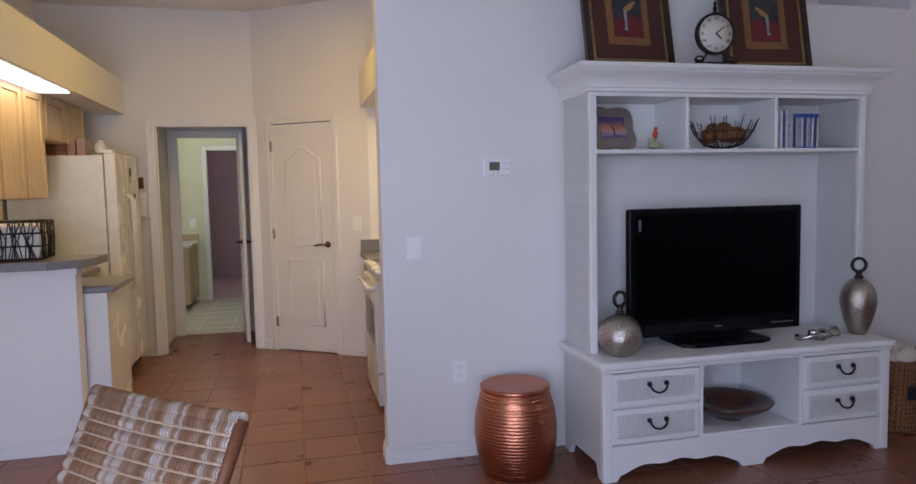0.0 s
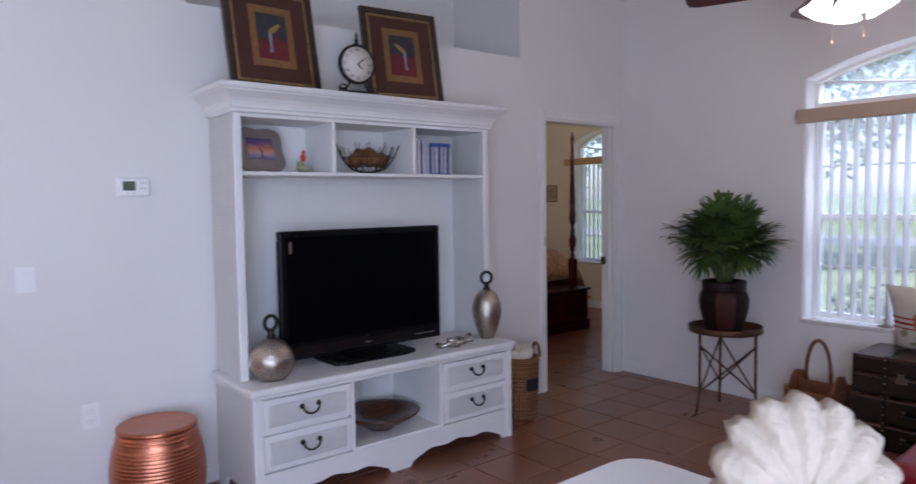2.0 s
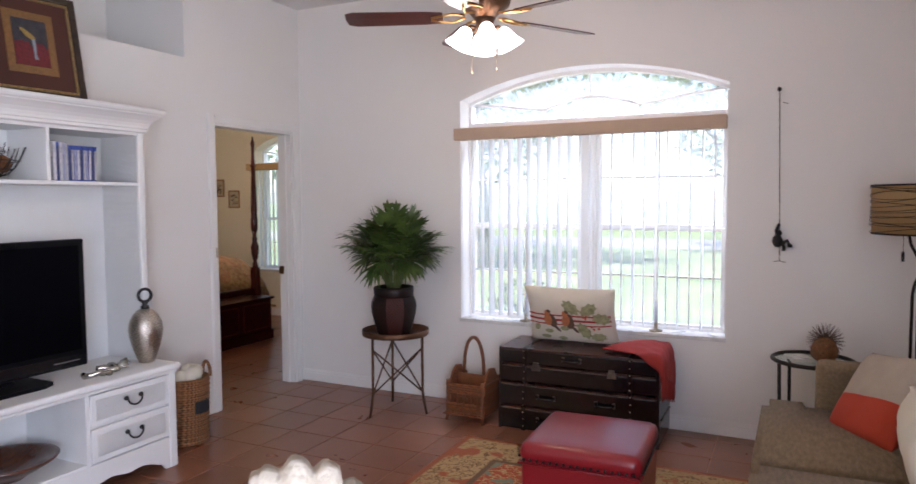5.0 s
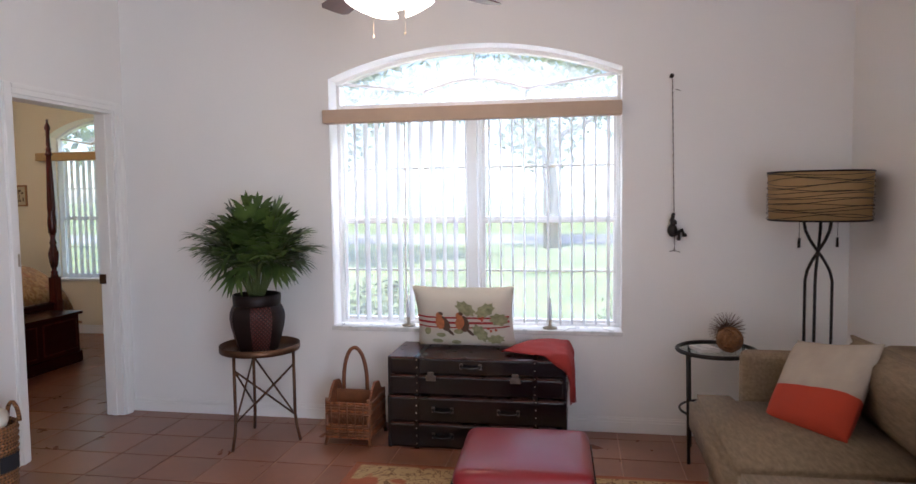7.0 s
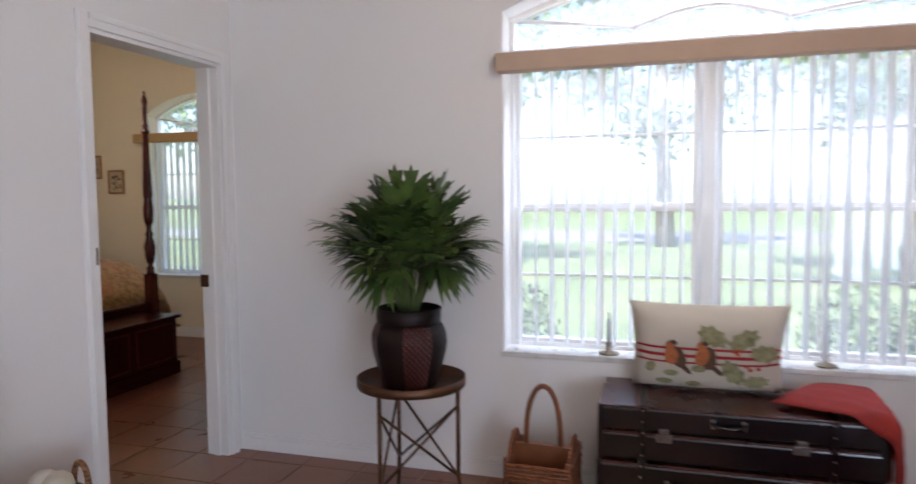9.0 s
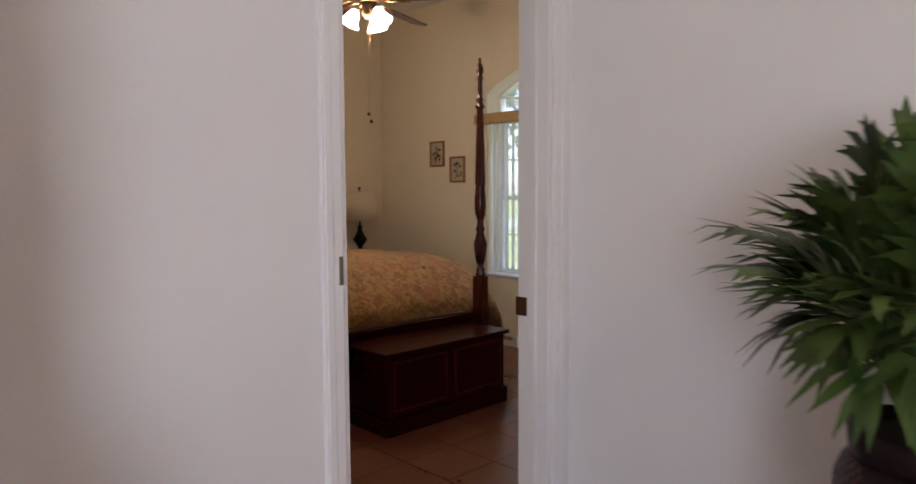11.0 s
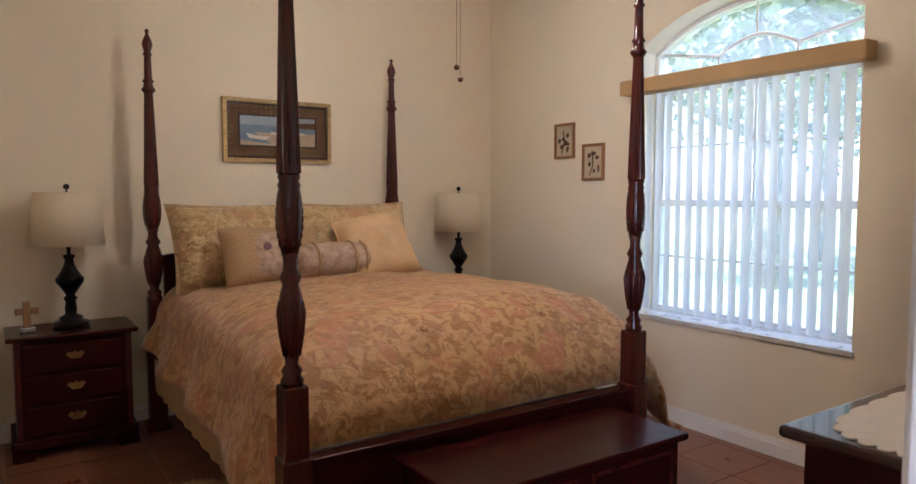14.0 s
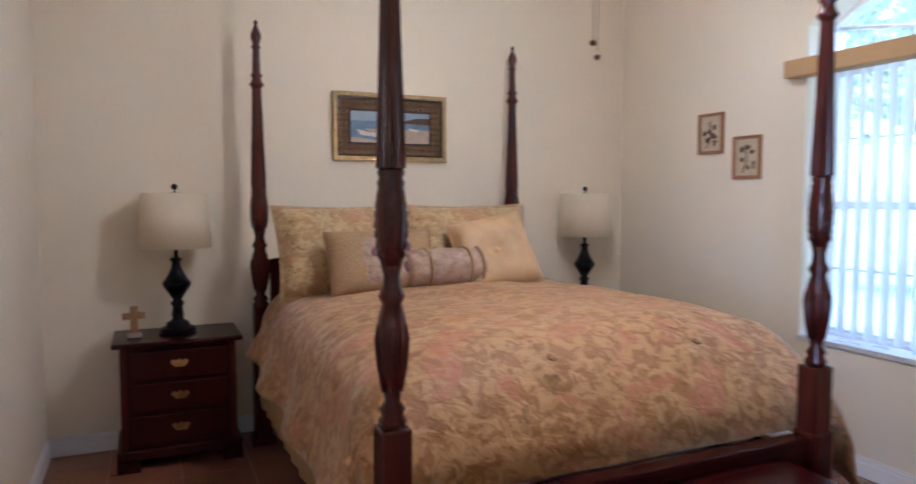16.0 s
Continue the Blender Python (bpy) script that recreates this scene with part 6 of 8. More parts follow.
cs = thing("drink_coasters", pose(4.75, 0.035, 0.613, 0, 0, 15), "stack of pale square coasters on the table", "coasters")
for k in range(3):
    part("coaster", B(-0.07, -0.055, 0.006 * k, 0.07, 0.055, 0.006 * k + 0.005, 0.001), "marble", cs, m=pose(0, 0, 0, 0, 0, 4 * k))
nb = thing("woven_ball", pose(4.71, -0.085, 0.613), "brown dried grass ball on the side table", "ornament")
bm = bmesh.new()
ball(bm, 0, 0, 0.066, 0.066, n=3)
for k in range(40):
    a = Vector((rng.gauss(0, 1), rng.gauss(0, 1), rng.gauss(0, 1))).normalized()
    b = a.cross(Vector((rng.gauss(0, 1), rng.gauss(0, 1), 0.3))).normalized()
    tube(bm, [Vector((0, 0, 0.068)) + 0.067 * (a * math.cos(t) + b * math.sin(t)) for t in (0, 0.35, 0.7, 1.05)], 0.0035, 5)
part("ball", bm, "rust_ball", nb)
sp = thing("spiky_ball", pose(4.83, -0.095, 0.613), "brown spiny urchin-like ball on the side table", "ornament")
bm = bmesh.new()
ball(bm, 0, 0, 0.10, 0.022)
for k in range(150):
    z = 1 - 2 * (k + 0.5) / 150
    a = 2.399 * k
    d = Vector((math.sqrt(1 - z * z) * math.cos(a), math.sqrt(1 - z * z) * math.sin(a), z))
    tube(bm, [Vector((0, 0, 0.10)) + d * 0.015, Vector((0, 0, 0.10)) + d * 0.099], [0.0024, 0.0008], 4)
part("spine", bm, "spine", sp)

# floor lamp
fl = thing("floor_lamp", pose(4.78, -0.535, 0), "black metal floor lamp with wire-wrapped amber drum shade", "lamp")
part("base", L([(0.0, 0), (0.14, 0.0), (0.14, 0.012), (0.03, 0.022), (0.0, 0.022)], 24), "iron", fl)
for k in range(3):
    a = math.pi * 2 * k / 3 + 0.6
    pts = []
    for i in range(25):
        u = i / 24
        z = 0.015 + 1.30 * u
        r = 0.075 if z < 0.98 else 0.075 * abs(math.cos((z - 0.98) / 0.335 * math.pi))
        t = a if z < 1.145 else a + math.pi
        pts.append((r * math.cos(t), r * math.sin(t), z))
    part("rod", T(pts, 0.008, 8), "iron", fl)
part("shade", L([(0.239, 1.315), (0.242, 1.315), (0.250, 1.565), (0.247, 1.565)], 40), "shade_paper", fl, "amber paper drum shade")
for z, r in ((1.315, 0.243), (1.565, 0.250)):
    part("shade_ring", T([(r * math.cos(a), r * math.sin(a), z) for a in (2 * math.pi * i / 40 for i in range(40))], 0.005, 6, True), "iron", fl)
for k in range(15):
    ph, am, z0 = rng.uniform(0, 6.28), rng.uniform(0.004, 0.022), 1.335 + 0.0155 * k
    part("wrapped_wire", T([(0.252 * math.cos(a), 0.252 * math.sin(a), min(1.56, max(1.32, z0 + am * math.sin(2 * a + ph)))) for a in (2 * math.pi * i / 48 for i in range(48))], 0.0016, 4, True), "iron", fl)
for s in (-1, 1):
    bm = T([(s * 0.02, -0.1 * s, 1.33), (s * 0.02, -0.1 * s, 1.20)], 0.0012, 4)
    lathe(bm, [(0.0, 0), (0.007, 0.0), (0.007, 0.05), (0.0, 0.05)], 8, (s * 0.02, -0.1 * s, 1.17))
    part("pull_chain", bm, "iron", fl)

# climbing figure on a rope: plain shape
cl = thing("wall_hanging", pose(EAST, 0.15, 0), "small dark climber sculpture hanging from a wall rope", "wall art")
bm = bmesh.new()
lathe(bm, [(0.0, 0), (0.012, 0), (0.012, 0.03), (0.0, 0.034)], 12)
bmesh.ops.transform(bm, matrix=pose(-0.001, 0.02, 2.15, 0, -90), verts=bm.verts)
part("wall_hook", bm, "iron", cl)
bm = bmesh.new()
for k in range(2):
    tube(bm, [(-0.03 + 0.0022 * math.cos(i * 0.9 + k * math.pi), 0.018 - 0.02 * i / 90 + 0.0022 * math.sin(i * 0.9 + k * math.pi), 2.14 - 1.02 * i / 90) for i in range(91)], 0.0016, 5)
tube(bm, [(-0.03, 0.03, 1.118), (-0.03, 0.0, 1.125), (-0.03, -0.035, 1.115)], 0.0022, 5)
tube(bm, [(-0.03, 0.0, 2.07), (-0.032, -0.03, 2.06)], 0.0022, 5)
part("rope", bm, "rope", cl)
bm = bmesh.new()
ball(bm, -0.035, 0.012, 1.245, 0.027, 0.030, 0.040)
ball(bm, -0.040, 0.006, 1.292, 0.020)
tube(bm, [(-0.035, 0.004, 1.275), (-0.055, 0.020, 1.305), (-0.032, 0.004, 1.345)], 0.010, 6)
tube(bm, [(-0.035, 0.0, 1.222), (-0.055, -0.042, 1.248), (-0.040, -0.052, 1.215), (-0.036, -0.066, 1.218)], 0.012, 6)
tube(bm, [(-0.035, 0.01, 1.218), (-0.060, -0.022, 1.226), (-0.040, -0.024, 1.190)], 0.012, 6)
part("figure", bm, "iron", cl)

# candle lights standing on the sill
for y in (1.80, 0.885):
    c = thing("window_candle", pose(EAST + 0.06, y, LW["sill"] + 0.005), "pale electric candle with nickel base on the sill", "candle", "window candles")
    part("base", L([(0.0, 0), (0.045, 0.0), (0.045, 0.008), (0.012, 0.016), (0.012, 0.05), (0.018, 0.055), (0.0, 0.056)], 16), "nickel", c)
    part("candle", L([(0.0, 0.056), (0.010, 0.056), (0.010, 0.16), (0.004, 0.165), (0.006, 0.19), (0.0, 0.20)], 12), "candle", c)


# ---- ceiling fans ----
def ceiling_fan(m, high, blade_turn, label, shades, lit):
    f = thing("ceiling_fan", m, label, "ceiling fan")
    part("downrod", L([(0.0, 0.30), (0.012, 0.30), (0.012, high - 0.05), (0.0, high - 0.05)], 10), "bronze", f)
    part("canopy", L([(0.0, high - 0.09), (0.03, high - 0.09), (0.07, high - 0.02), (0.072, high), (0.0, high)], 24), "bronze", f)
    part("motor", L([(0.0, 0.10), (0.055, 0.10), (0.08, 0.13), (0.125, 0.16), (0.135, 0.20), (0.135, 0.25), (0.10, 0.29), (0.03, 0.31), (0.0, 0.31)], 32), "bronze", f)
    part("light_fitter", L([(0.0, 0.0), (0.03, 0.0), (0.05, 0.03), (0.045, 0.08), (0.055, 0.10), (0.0, 0.10)], 24), "bronze", f)
    for k in range(5):
        a = blade_turn + 72 * k
        bl = P([(0.21, -0.052), (0.30, -0.065), (0.66, -0.072), (0.70, -0.055), (0.705, 0.0), (0.70, 0.055), (0.66, 0.072), (0.30, 0.065), (0.21, 0.052)], -0.003, 0.003)
        b = part("blade", bl, "fan_blade", f, "dark rosewood blade", m=pose(0, 0, 0.108, 0, 0, a) @ pose(0, 0, 0, 12))
        arm = bmesh.new()
        for s in (-1, 1):
            tube(arm, [(0.10, s * 0.015, 0.004), (0.16, s * 0.045, -0.004), (0.22, s * 0.030, -0.006), (0.27, s * 0.012, -0.007)], 0.007, 6)
        part("blade_arm", arm, "brass", b, "antique brass blade arm")
    for k in range(shades):
        a = 2 * math.pi * k / shades + 0.5
        sh = L([(0.018, 0.0), (0.030, -0.012), (0.040, -0.04), (0.052, -0.075), (0.072, -0.105), (0.069, -0.106), (0.048, -0.075), (0.036, -0.04), (0.026, -0.014), (0.014, -0.002)], 20)
        part("glass_shade", sh, "fan_glass", f, "lit frosted glass shade", m=pose(0.085 * math.cos(a), 0.085 * math.sin(a), 0.052) @ pose(0, 0, 0, 28 * math.sin(a), -28 * math.cos(a) * 1.0, 0))
        part("lamp_arm", T([(0.03 * math.cos(a), 0.03 * math.sin(a), 0.05), (0.07 * math.cos(a), 0.07 * math.sin(a), 0.06), (0.087 * math.cos(a), 0.087 * math.sin(a), 0.035)], 0.010, 8), "bronze", f)
    return f


fan = ceiling_fan(pose(3.79, 1.50, 2.31), HIGH - 2.31, 40, "bronze ceiling fan with rosewood blades and lit glass shades", 4, True)
for x, y in ((0.014, 0.078), (-0.012, -0.07)):
    bm = T([(x, y, 0.05), (x, y, -0.150)], 0.0007, 5)
    ball(bm, x, y, -0.156, 0.004, 0.004, 0.008)
    part("pull_chain", bm, "nickel", fan)

# ---- high table with a shell, and the wicker chair ----
tb = thing("bar_table", pose(0.960, 0.470, 0), "white narrow pedestal table with rounded corners", "table")
out = []
for cx, cy, a0 in ((1, 1, 0), (-1, 1, 90), (-1, -1, 180), (1, -1, 270)):
    for i in range(6):
        a = math.radians(a0 + 18 * i)
        out.append((cx * 0.085 + 0.04 * math.cos(a), cy * 0.160 + 0.04 * math.sin(a)))
part("tabletop", P(out, 1.135, 1.16), "white", tb)
part("column", L([(0.0, 0.03), (0.05, 0.03), (0.04, 0.10), (0.04, 1.09), (0.08, 1.135), (0.0, 1.135)], 20), "white", tb)
part("foot", L([(0.0, 0), (0.19, 0.0), (0.19, 0.015), (0.06, 0.035), (0.0, 0.035)], 28), "white", tb)

SH = thing("shell_ornament", pose(0.946, 0.416, 1.161, -6, 0, -52) @ Matrix.Diagonal((0.59, 0.60, 0.67, 1)), "large ivory ribbed scallop shell ornament", "shell")
bm = bmesh.new()
ribs, nr = 9, 10
front, back = {}, {}
for i in range(ribs * 8 + 1):
    u = i / (ribs * 8)
    a = math.radians(195 - 210 * u)
    wave = abs(math.sin(math.pi * u * ribs))
    for j in range(nr + 1):
        v = j / nr
        r = (0.105 + 0.012 * wave * v) * v * (1 - 0.05 * (abs(u - 0.5) * 2) ** 2) + 0.006 * noise.noise((u * 40, v * 9, 0)) * v
        bulge = 0.030 * math.sin(math.pi * min(1, v * 0.95)) + 0.012 * wave * v
        x, z = r * math.cos(a), 0.102 + r * math.sin(a) * 1.0
        n1 = 0.0022 * noise.noise((x * 150, z * 150, 3))
        front[i, j] = bm.verts.new((x, -bulge - 0.006 + n1, z))
        back[i, j] = bm.verts.new((x, bulge * 0.5 + 0.012 + n1, z))
N = ribs * 8
for i in range(N):
    for j in range(nr):
        bm.faces.new((front[i, j], front[i + 1, j], front[i + 1, j + 1], front[i, j + 1])).smooth = True
        bm.faces.new((back[i, j + 1], back[i + 1, j + 1], back[i + 1, j], back[i, j])).smooth = True
    bm.faces.new((front[i, nr], front[i + 1, nr], back[i + 1, nr], back[i, nr])).smooth = True
box(bm, -0.05, -0.02, -0.001, 0.05, 0.03, 0.09, 0.012)
part("shell", bm, "shell", SH)


def wicker_chair(m):
    c = thing("wicker_chair", m, "plaid woven wicker dining chair in brown and white", "chair")
    half, rake, z0, z1 = 0.272, 0.27, 0.44, 0.905

    def at(u, v, lift=0.0):
        return Vector((half * u * (0.94 + 0.06 * v), rake * (1 - v) ** 1.1 + 0.012 * (1 - u * u) + lift, z0 + (z1 - z0) * v))

    bm = bmesh.new()
    n, k = 12, 10
    f, b = {}, {}
    for i in range(n + 1):
        for j in range(k + 1):
            f[i, j] = bm.verts.new(at(i / n * 2 - 1, j / k, -0.014))
            b[i, j] = bm.verts.new(at(i / n * 2 - 1, j / k, 0.010))
    for i in range(n):
        for j in range(k):
            bm.faces.new((f[i, j], f[i + 1, j], f[i + 1, j + 1], f[i, j + 1])).smooth = True
            bm.faces.new((b[i, j + 1], b[i + 1, j + 1], b[i + 1, j], b[i, j])).smooth = True
        for j in (0, k):
            bm.faces.new((f[i, j], f[i + 1, j], b[i + 1, j], b[i, j]))
    for j in range(k):
        for i in (0, n):
            bm.faces.new((f[i, j], f[i, j + 1], b[i, j + 1], b[i, j]))
    part("backrest", bm, "plaid_strand", c)
    rng = random.Random(17)
    rows = 16
    for j in range(rows):
        # swelling bands of strands between the cross rods
        va, vb = j / rows, (j + 1) / rows
        bm = bmesh.new()
        cols = 46
        grid = {}
        for i in range(cols + 1):
            for q in range(5):
                w = q / 4
                u = -1 + 2 * i / cols
                grid[i, q] = bm.verts.new(at(u, va + (vb - va) * w, 0.011 + 0.010 * math.sin(math.pi * w) + 0.0025 * (i % 2)) )
        for i in range(cols):
            for q in range(4):
                bm.faces.new((grid[i, q], grid[i, q + 1], grid[i + 1, q + 1], grid[i + 1, q])).smooth = True
        part("woven_band", bm, "plaid_strand", c)
        if j:
            part("cross_rod", T([at(u, va, 0.014) for u in (-1, -0.66, -0.33, 0, 0.33, 0.66, 1)], 0.0036, 6), "rod_pale", c)
    part("top_rail", T([at(u, 1.0, -0.002) for u in (-1.01, -0.6, -0.2, 0.2, 0.6, 1.01)], 0.019, 10), "plaid_strand", c)
    for s in (-1, 1):
        part("side_rail", T([at(s * 1.005, v, -0.002) for v in (0, 0.25, 0.5, 0.75, 1)], 0.017, 8), "cane", c)
    part("seat", B(-0.25, rake - 0.52, 0.40, 0.25, rake + 0.01, 0.445, 0.018, 3), "plaid_strand", c)
    for x, y in ((-0.22, rake - 0.48), (0.22, rake - 0.48), (-0.22, rake - 0.03), (0.22, rake - 0.03)):
        part("leg", L([(0.0, 0), (0.018, 0), (0.024, 0.40), (0.0, 0.40)], 10, (x, y, 0)), "cane", c)
    return c


wicker_chair(pose(-0.053, 2.07, 0, 0, 0, 137.3))

# ---- kitchen ----
def shaker_door(bm, x, y0, y1, z0, z1, s=1):
    """Door front on a plane of constant x, with a raised frame."""
    xs = sorted((x, x + s * 0.018))
    box(bm, xs[0], y0, z0, xs[1], y1, z1, 0.003)
    xs = sorted((x + s * 0.018, x + s * 0.030))
    f = 0.055
    for a, b, c, d in ((y0, y0 + f, z0, z1), (y1 - f, y1, z0, z1), (y0 + f, y1 - f, z0, z0 + f), (y0 + f, y1 - f, z1 - f, z1)):
        box(bm, xs[0], a, c, xs[1], b, d, 0.002)


def cabinet(name, x_back, x_front, y0, y1, z0, z1, doors, label, drawer=0.0):
    c = thing(name, pose(0, 0, 0), label, "cabinet", "maple kitchen cabinets")
    s = 1 if x_front > x_back else -1
    xs = sorted((x_back, x_front - s * 0.02))
    part("body", B(xs[0], y0, z0, xs[1], y1, z1, 0.002), "maple", c)
    w = (y1 - y0) / doors
    for k in range(doors):
        bm = bmesh.new()
        shaker_door(bm, x_front - s * 0.02, y0 + w * k + 0.009, y0 + w * (k + 1) - 0.009, z0 + 0.006, z1 - 0.006 - drawer, s)
        part("cabinet_door", bm, "maple", c)
        if drawer:
            bm = bmesh.new()
            shaker_door(bm, x_front - s * 0.02, y0 + w * k + 0.009, y0 + w * (k + 1) - 0.009, z1 - drawer + 0.004, z1 - 0.006, s)
            part("drawer_front", bm, "maple", c)
    return c


cabinet("wall_cabinet", WEST, -1.32, 4.30, 5.42, 1.42, 2.128, 3, "pale maple wall cabinet under the soffit")
cabinet("wall_cabinet", WEST, -1.32, 5.46, 6.36, 1.82, 2.128, 2, "short pale maple cabinet above the refrigerator")
cabinet("base_cabinet", WEST, -1.16, 4.60, 5.80, 0.10, 0.875, 2, "pale maple base cabinet", 0.15)
cabinet("base_cabinet", 1.48, 0.86, 5.40, 6.10, 0.10, 0.875, 1, "pale maple base cabinet beside the stove", 0.15)
cabinet("base_cabinet", 1.48, 0.86, 3.90, 4.60, 0.10, 0.875, 2, "pale maple base cabinet beyond the stove", 0.15)
ct = thing("countertop", pose(0, 0, 0), "grey laminate kitchen countertop with backsplash", "countertop")
part("slab", B(WEST, 4.56, 0.876, -1.12, 5.82, 0.914, 0.008), "counter", ct)
part("peninsula_slab", B(-1.12, 4.56, 0.876, -0.74, 5.10, 0.914, 0.008), "counter", ct)
pen = thing("peninsula_cabinet", pose(0, 0, 0), "white panelled end of the peninsula cabinet", "cabinet")
part("body", B(-1.12, 4.565, 0.001, -0.78, 5.06, 0.875, 0.004), "appliance", pen)
ct = thing("countertop", pose(0, 0, 0), "grey laminate countertop beside the stove", "countertop")
part("slab", B(0.825, 5.395, 0.876, 1.48, 6.12, 0.914, 0.008), "counter", ct)
part("slab", B(0.825, 3.88, 0.876, 1.48, 4.615, 0.914, 0.008), "counter", ct)
part("backsplash", B(0.83, 6.098, 0.914, 1.48, 6.118, 1.02, 0.004), "counter", ct)

# half wall and raised bar
fixed("half_wall", B(WEST, 4.42, 0, -0.90, 4.54, 1.045), "wall", "off-white half wall of the breakfast bar", "wall")
bm = bmesh.new()
base_run(bm, (WEST, 4.42), (-0.90, 4.42), (0, -1))
fixed("baseboard_bar", bm, "trim", "white baseboard of the half wall", "baseboard")
fixed("bar_trim", B(WEST, 4.405, 1.005, -0.885, 4.556, 1.044, 0.006), "trim", "white trim under the bar top", "trim")
bt = thing("breakfast_bar", pose(0, 0, 0), "grey laminate breakfast bar top with clipped corner", "countertop")
bm = P([(WEST, 4.26), (-0.99, 4.26), (-0.84, 4.36), (-0.80, 4.45), (-0.80, 4.72), (WEST, 4.72)], 1.046, 1.088)
part("slab", bm, "counter", bt)

wbk = thing("wire_basket", pose(-1.22, 4.50, 1.089), "dark twisted wire basket lined with white cloth", "basket")
bm = bmesh.new()
for z in (0.01, 0.08, 0.15, 0.215):
    tube(bm, [(0.17 * x, 0.10 * y, z) for x, y in ((-1, -1), (1, -1), (1, 1), (-1, 1))], 0.005, 6, True)
rng = random.Random(3)
for k in range(26):
    u = -1 + 2 * k / 25
    for y in (-0.1, 0.1):
        tube(bm, [(0.17 * u, y, 0.01), (0.17 * u + rng.uniform(-0.04, 0.04), y * 1.04, 0.11), (0.17 * u + rng.uniform(-0.03, 0.03), y, 0.215)], 0.003, 5)
for k in range(12):
    u = -1 + 2 * k / 11
    for x in (-0.17, 0.17):
        tube(bm, [(x, 0.1 * u, 0.01), (x * 1.03, 0.1 * u + rng.uniform(-0.03, 0.03), 0.11), (x, 0.1 * u, 0.215)], 0.003, 5)
part("wire", bm, "iron", wbk)
part("liner", B(-0.158, -0.09, 0.004, 0.158, 0.09, 0.20, 0.02, 3), "lace", wbk, "white cloth liner")

fg = thing("refrigerator", pose(0, 0, 0), "white side-by-side refrigerator with water dispenser", "refrigerator")
part("body", B(-1.72, 5.84, 0.02, -1.07, 6.62, 1.735, 0.008), "appliance", fg)
part("grille", B(-1.07, 5.86, 0.02, -1.04, 6.60, 0.10), "black", fg)
for y0, y1 in ((5.845, 6.18), (6.19, 6.615)):
    d = part("fridge_door", B(-1.065, y0, 0.10, -0.985, y1, 1.75, 0.012, 3), "appliance", fg)
    yh = y1 - 0.035 if y0 < 6 else y0 + 0.035
    part("handle", T([(-0.985, yh, 0.70), (-0.945, yh, 0.74), (-0.945, yh, 1.40), (-0.985, yh, 1.44)], 0.012, 8), "appliance", d)
part("dispenser", B(-0.988, 5.93, 0.98, -0.982, 6.10, 1.30, 0.002), "marble", fg)
part("hinge_cover", B(-1.10, 5.86, 1.751, -1.0, 5.95, 1.775, 0.004), "appliance", fg)
for k, (y, z) in enumerate(((6.30, 1.62), (6.42, 1.42), (6.36, 1.35))):
    mg = thing("fridge_magnet", pose(-0.984, y, z), "small dark refrigerator magnet", "magnet")
    part("magnet", B(0.0, -0.02, -0.03, 0.006, 0.02, 0.03, 0.002), "brown", mg)
bx = thing("wooden_box", pose(-1.42, 6.05, 1.736, 0, 0, 6), "orange wooden slatted box on the refrigerator", "box")
for k in range(6):
    part("slat", B(-0.20 + 0.068 * k, -0.12, 0.0, -0.138 + 0.068 * k, 0.12, 0.125, 0.003), "frame_oak", bx)
tin = thing("ceramic_jar", pose(-1.12, 6.02, 1.752), "small cream ceramic jar on the refrigerator", "jar")
part("jar", L([(0.0, 0), (0.035, 0), (0.05, 0.03), (0.04, 0.07), (0.022, 0.085), (0.026, 0.10), (0.0, 0.105)], 18), "marble", tin)
mug = thing("dish_rack", pose(-1.45, 5.25, 0.915), "dark appliance standing on the counter", "appliance")
part("housing", B(-0.15, -0.12, 0.0, 0.15, 0.12, 0.36, 0.02, 3), "black", mug)

sv = thing("stove", pose(-0.052, -0.185, 0), "white enamel freestanding stove with black cooktop", "stove")
part("body", B(0.87, 4.82, 0.02, 1.46, 5.56, 0.895, 0.005), "appliance", sv)
part("cooktop", B(0.835, 4.815, 0.896, 1.46, 5.565, 0.918, 0.006), "appliance", sv)
part("cooktop_glass", B(0.89, 4.86, 0.9185, 1.36, 5.52, 0.924, 0.002), "cooktop", sv)
part("back_panel", B(1.37, 4.82, 0.924, 1.46, 5.56, 1.08, 0.01), "appliance", sv)
d = part("oven_door", B(0.83, 4.83, 0.25, 0.87, 5.55, 0.84, 0.008), "appliance", sv)
part("oven_window", B(0.826, 4.95, 0.42, 0.831, 5.43, 0.68, 0.002), "counter", d)
part("oven_handle", T([(0.83, 4.88, 0.79), (0.79, 4.90, 0.80), (0.79, 5.48, 0.80), (0.83, 5.50, 0.79)], 0.013, 8), "appliance", d)
part("warming_drawer", B(0.835, 4.83, 0.03, 0.87, 5.55, 0.235, 0.006), "appliance", sv)
for x0, x1, y0, y1 in ((-1.305, -1.12, 4.18, 5.33), (0.95, 1.30, 4.50, 5.30)):
    lt = thing("ceiling_light", pose(0, 0, 0), "lit fluorescent diffuser panel under the soffit", "ceiling light")
    part("frame", B(x0 - 0.015, y0 - 0.015, 2.122, x1 + 0.015, y1 + 0.015, 2.1295), "trim", lt)
    part("diffuser", B(x0, y0, 2.112, x1, y1, 2.1215, 0.003), "tube", lt)
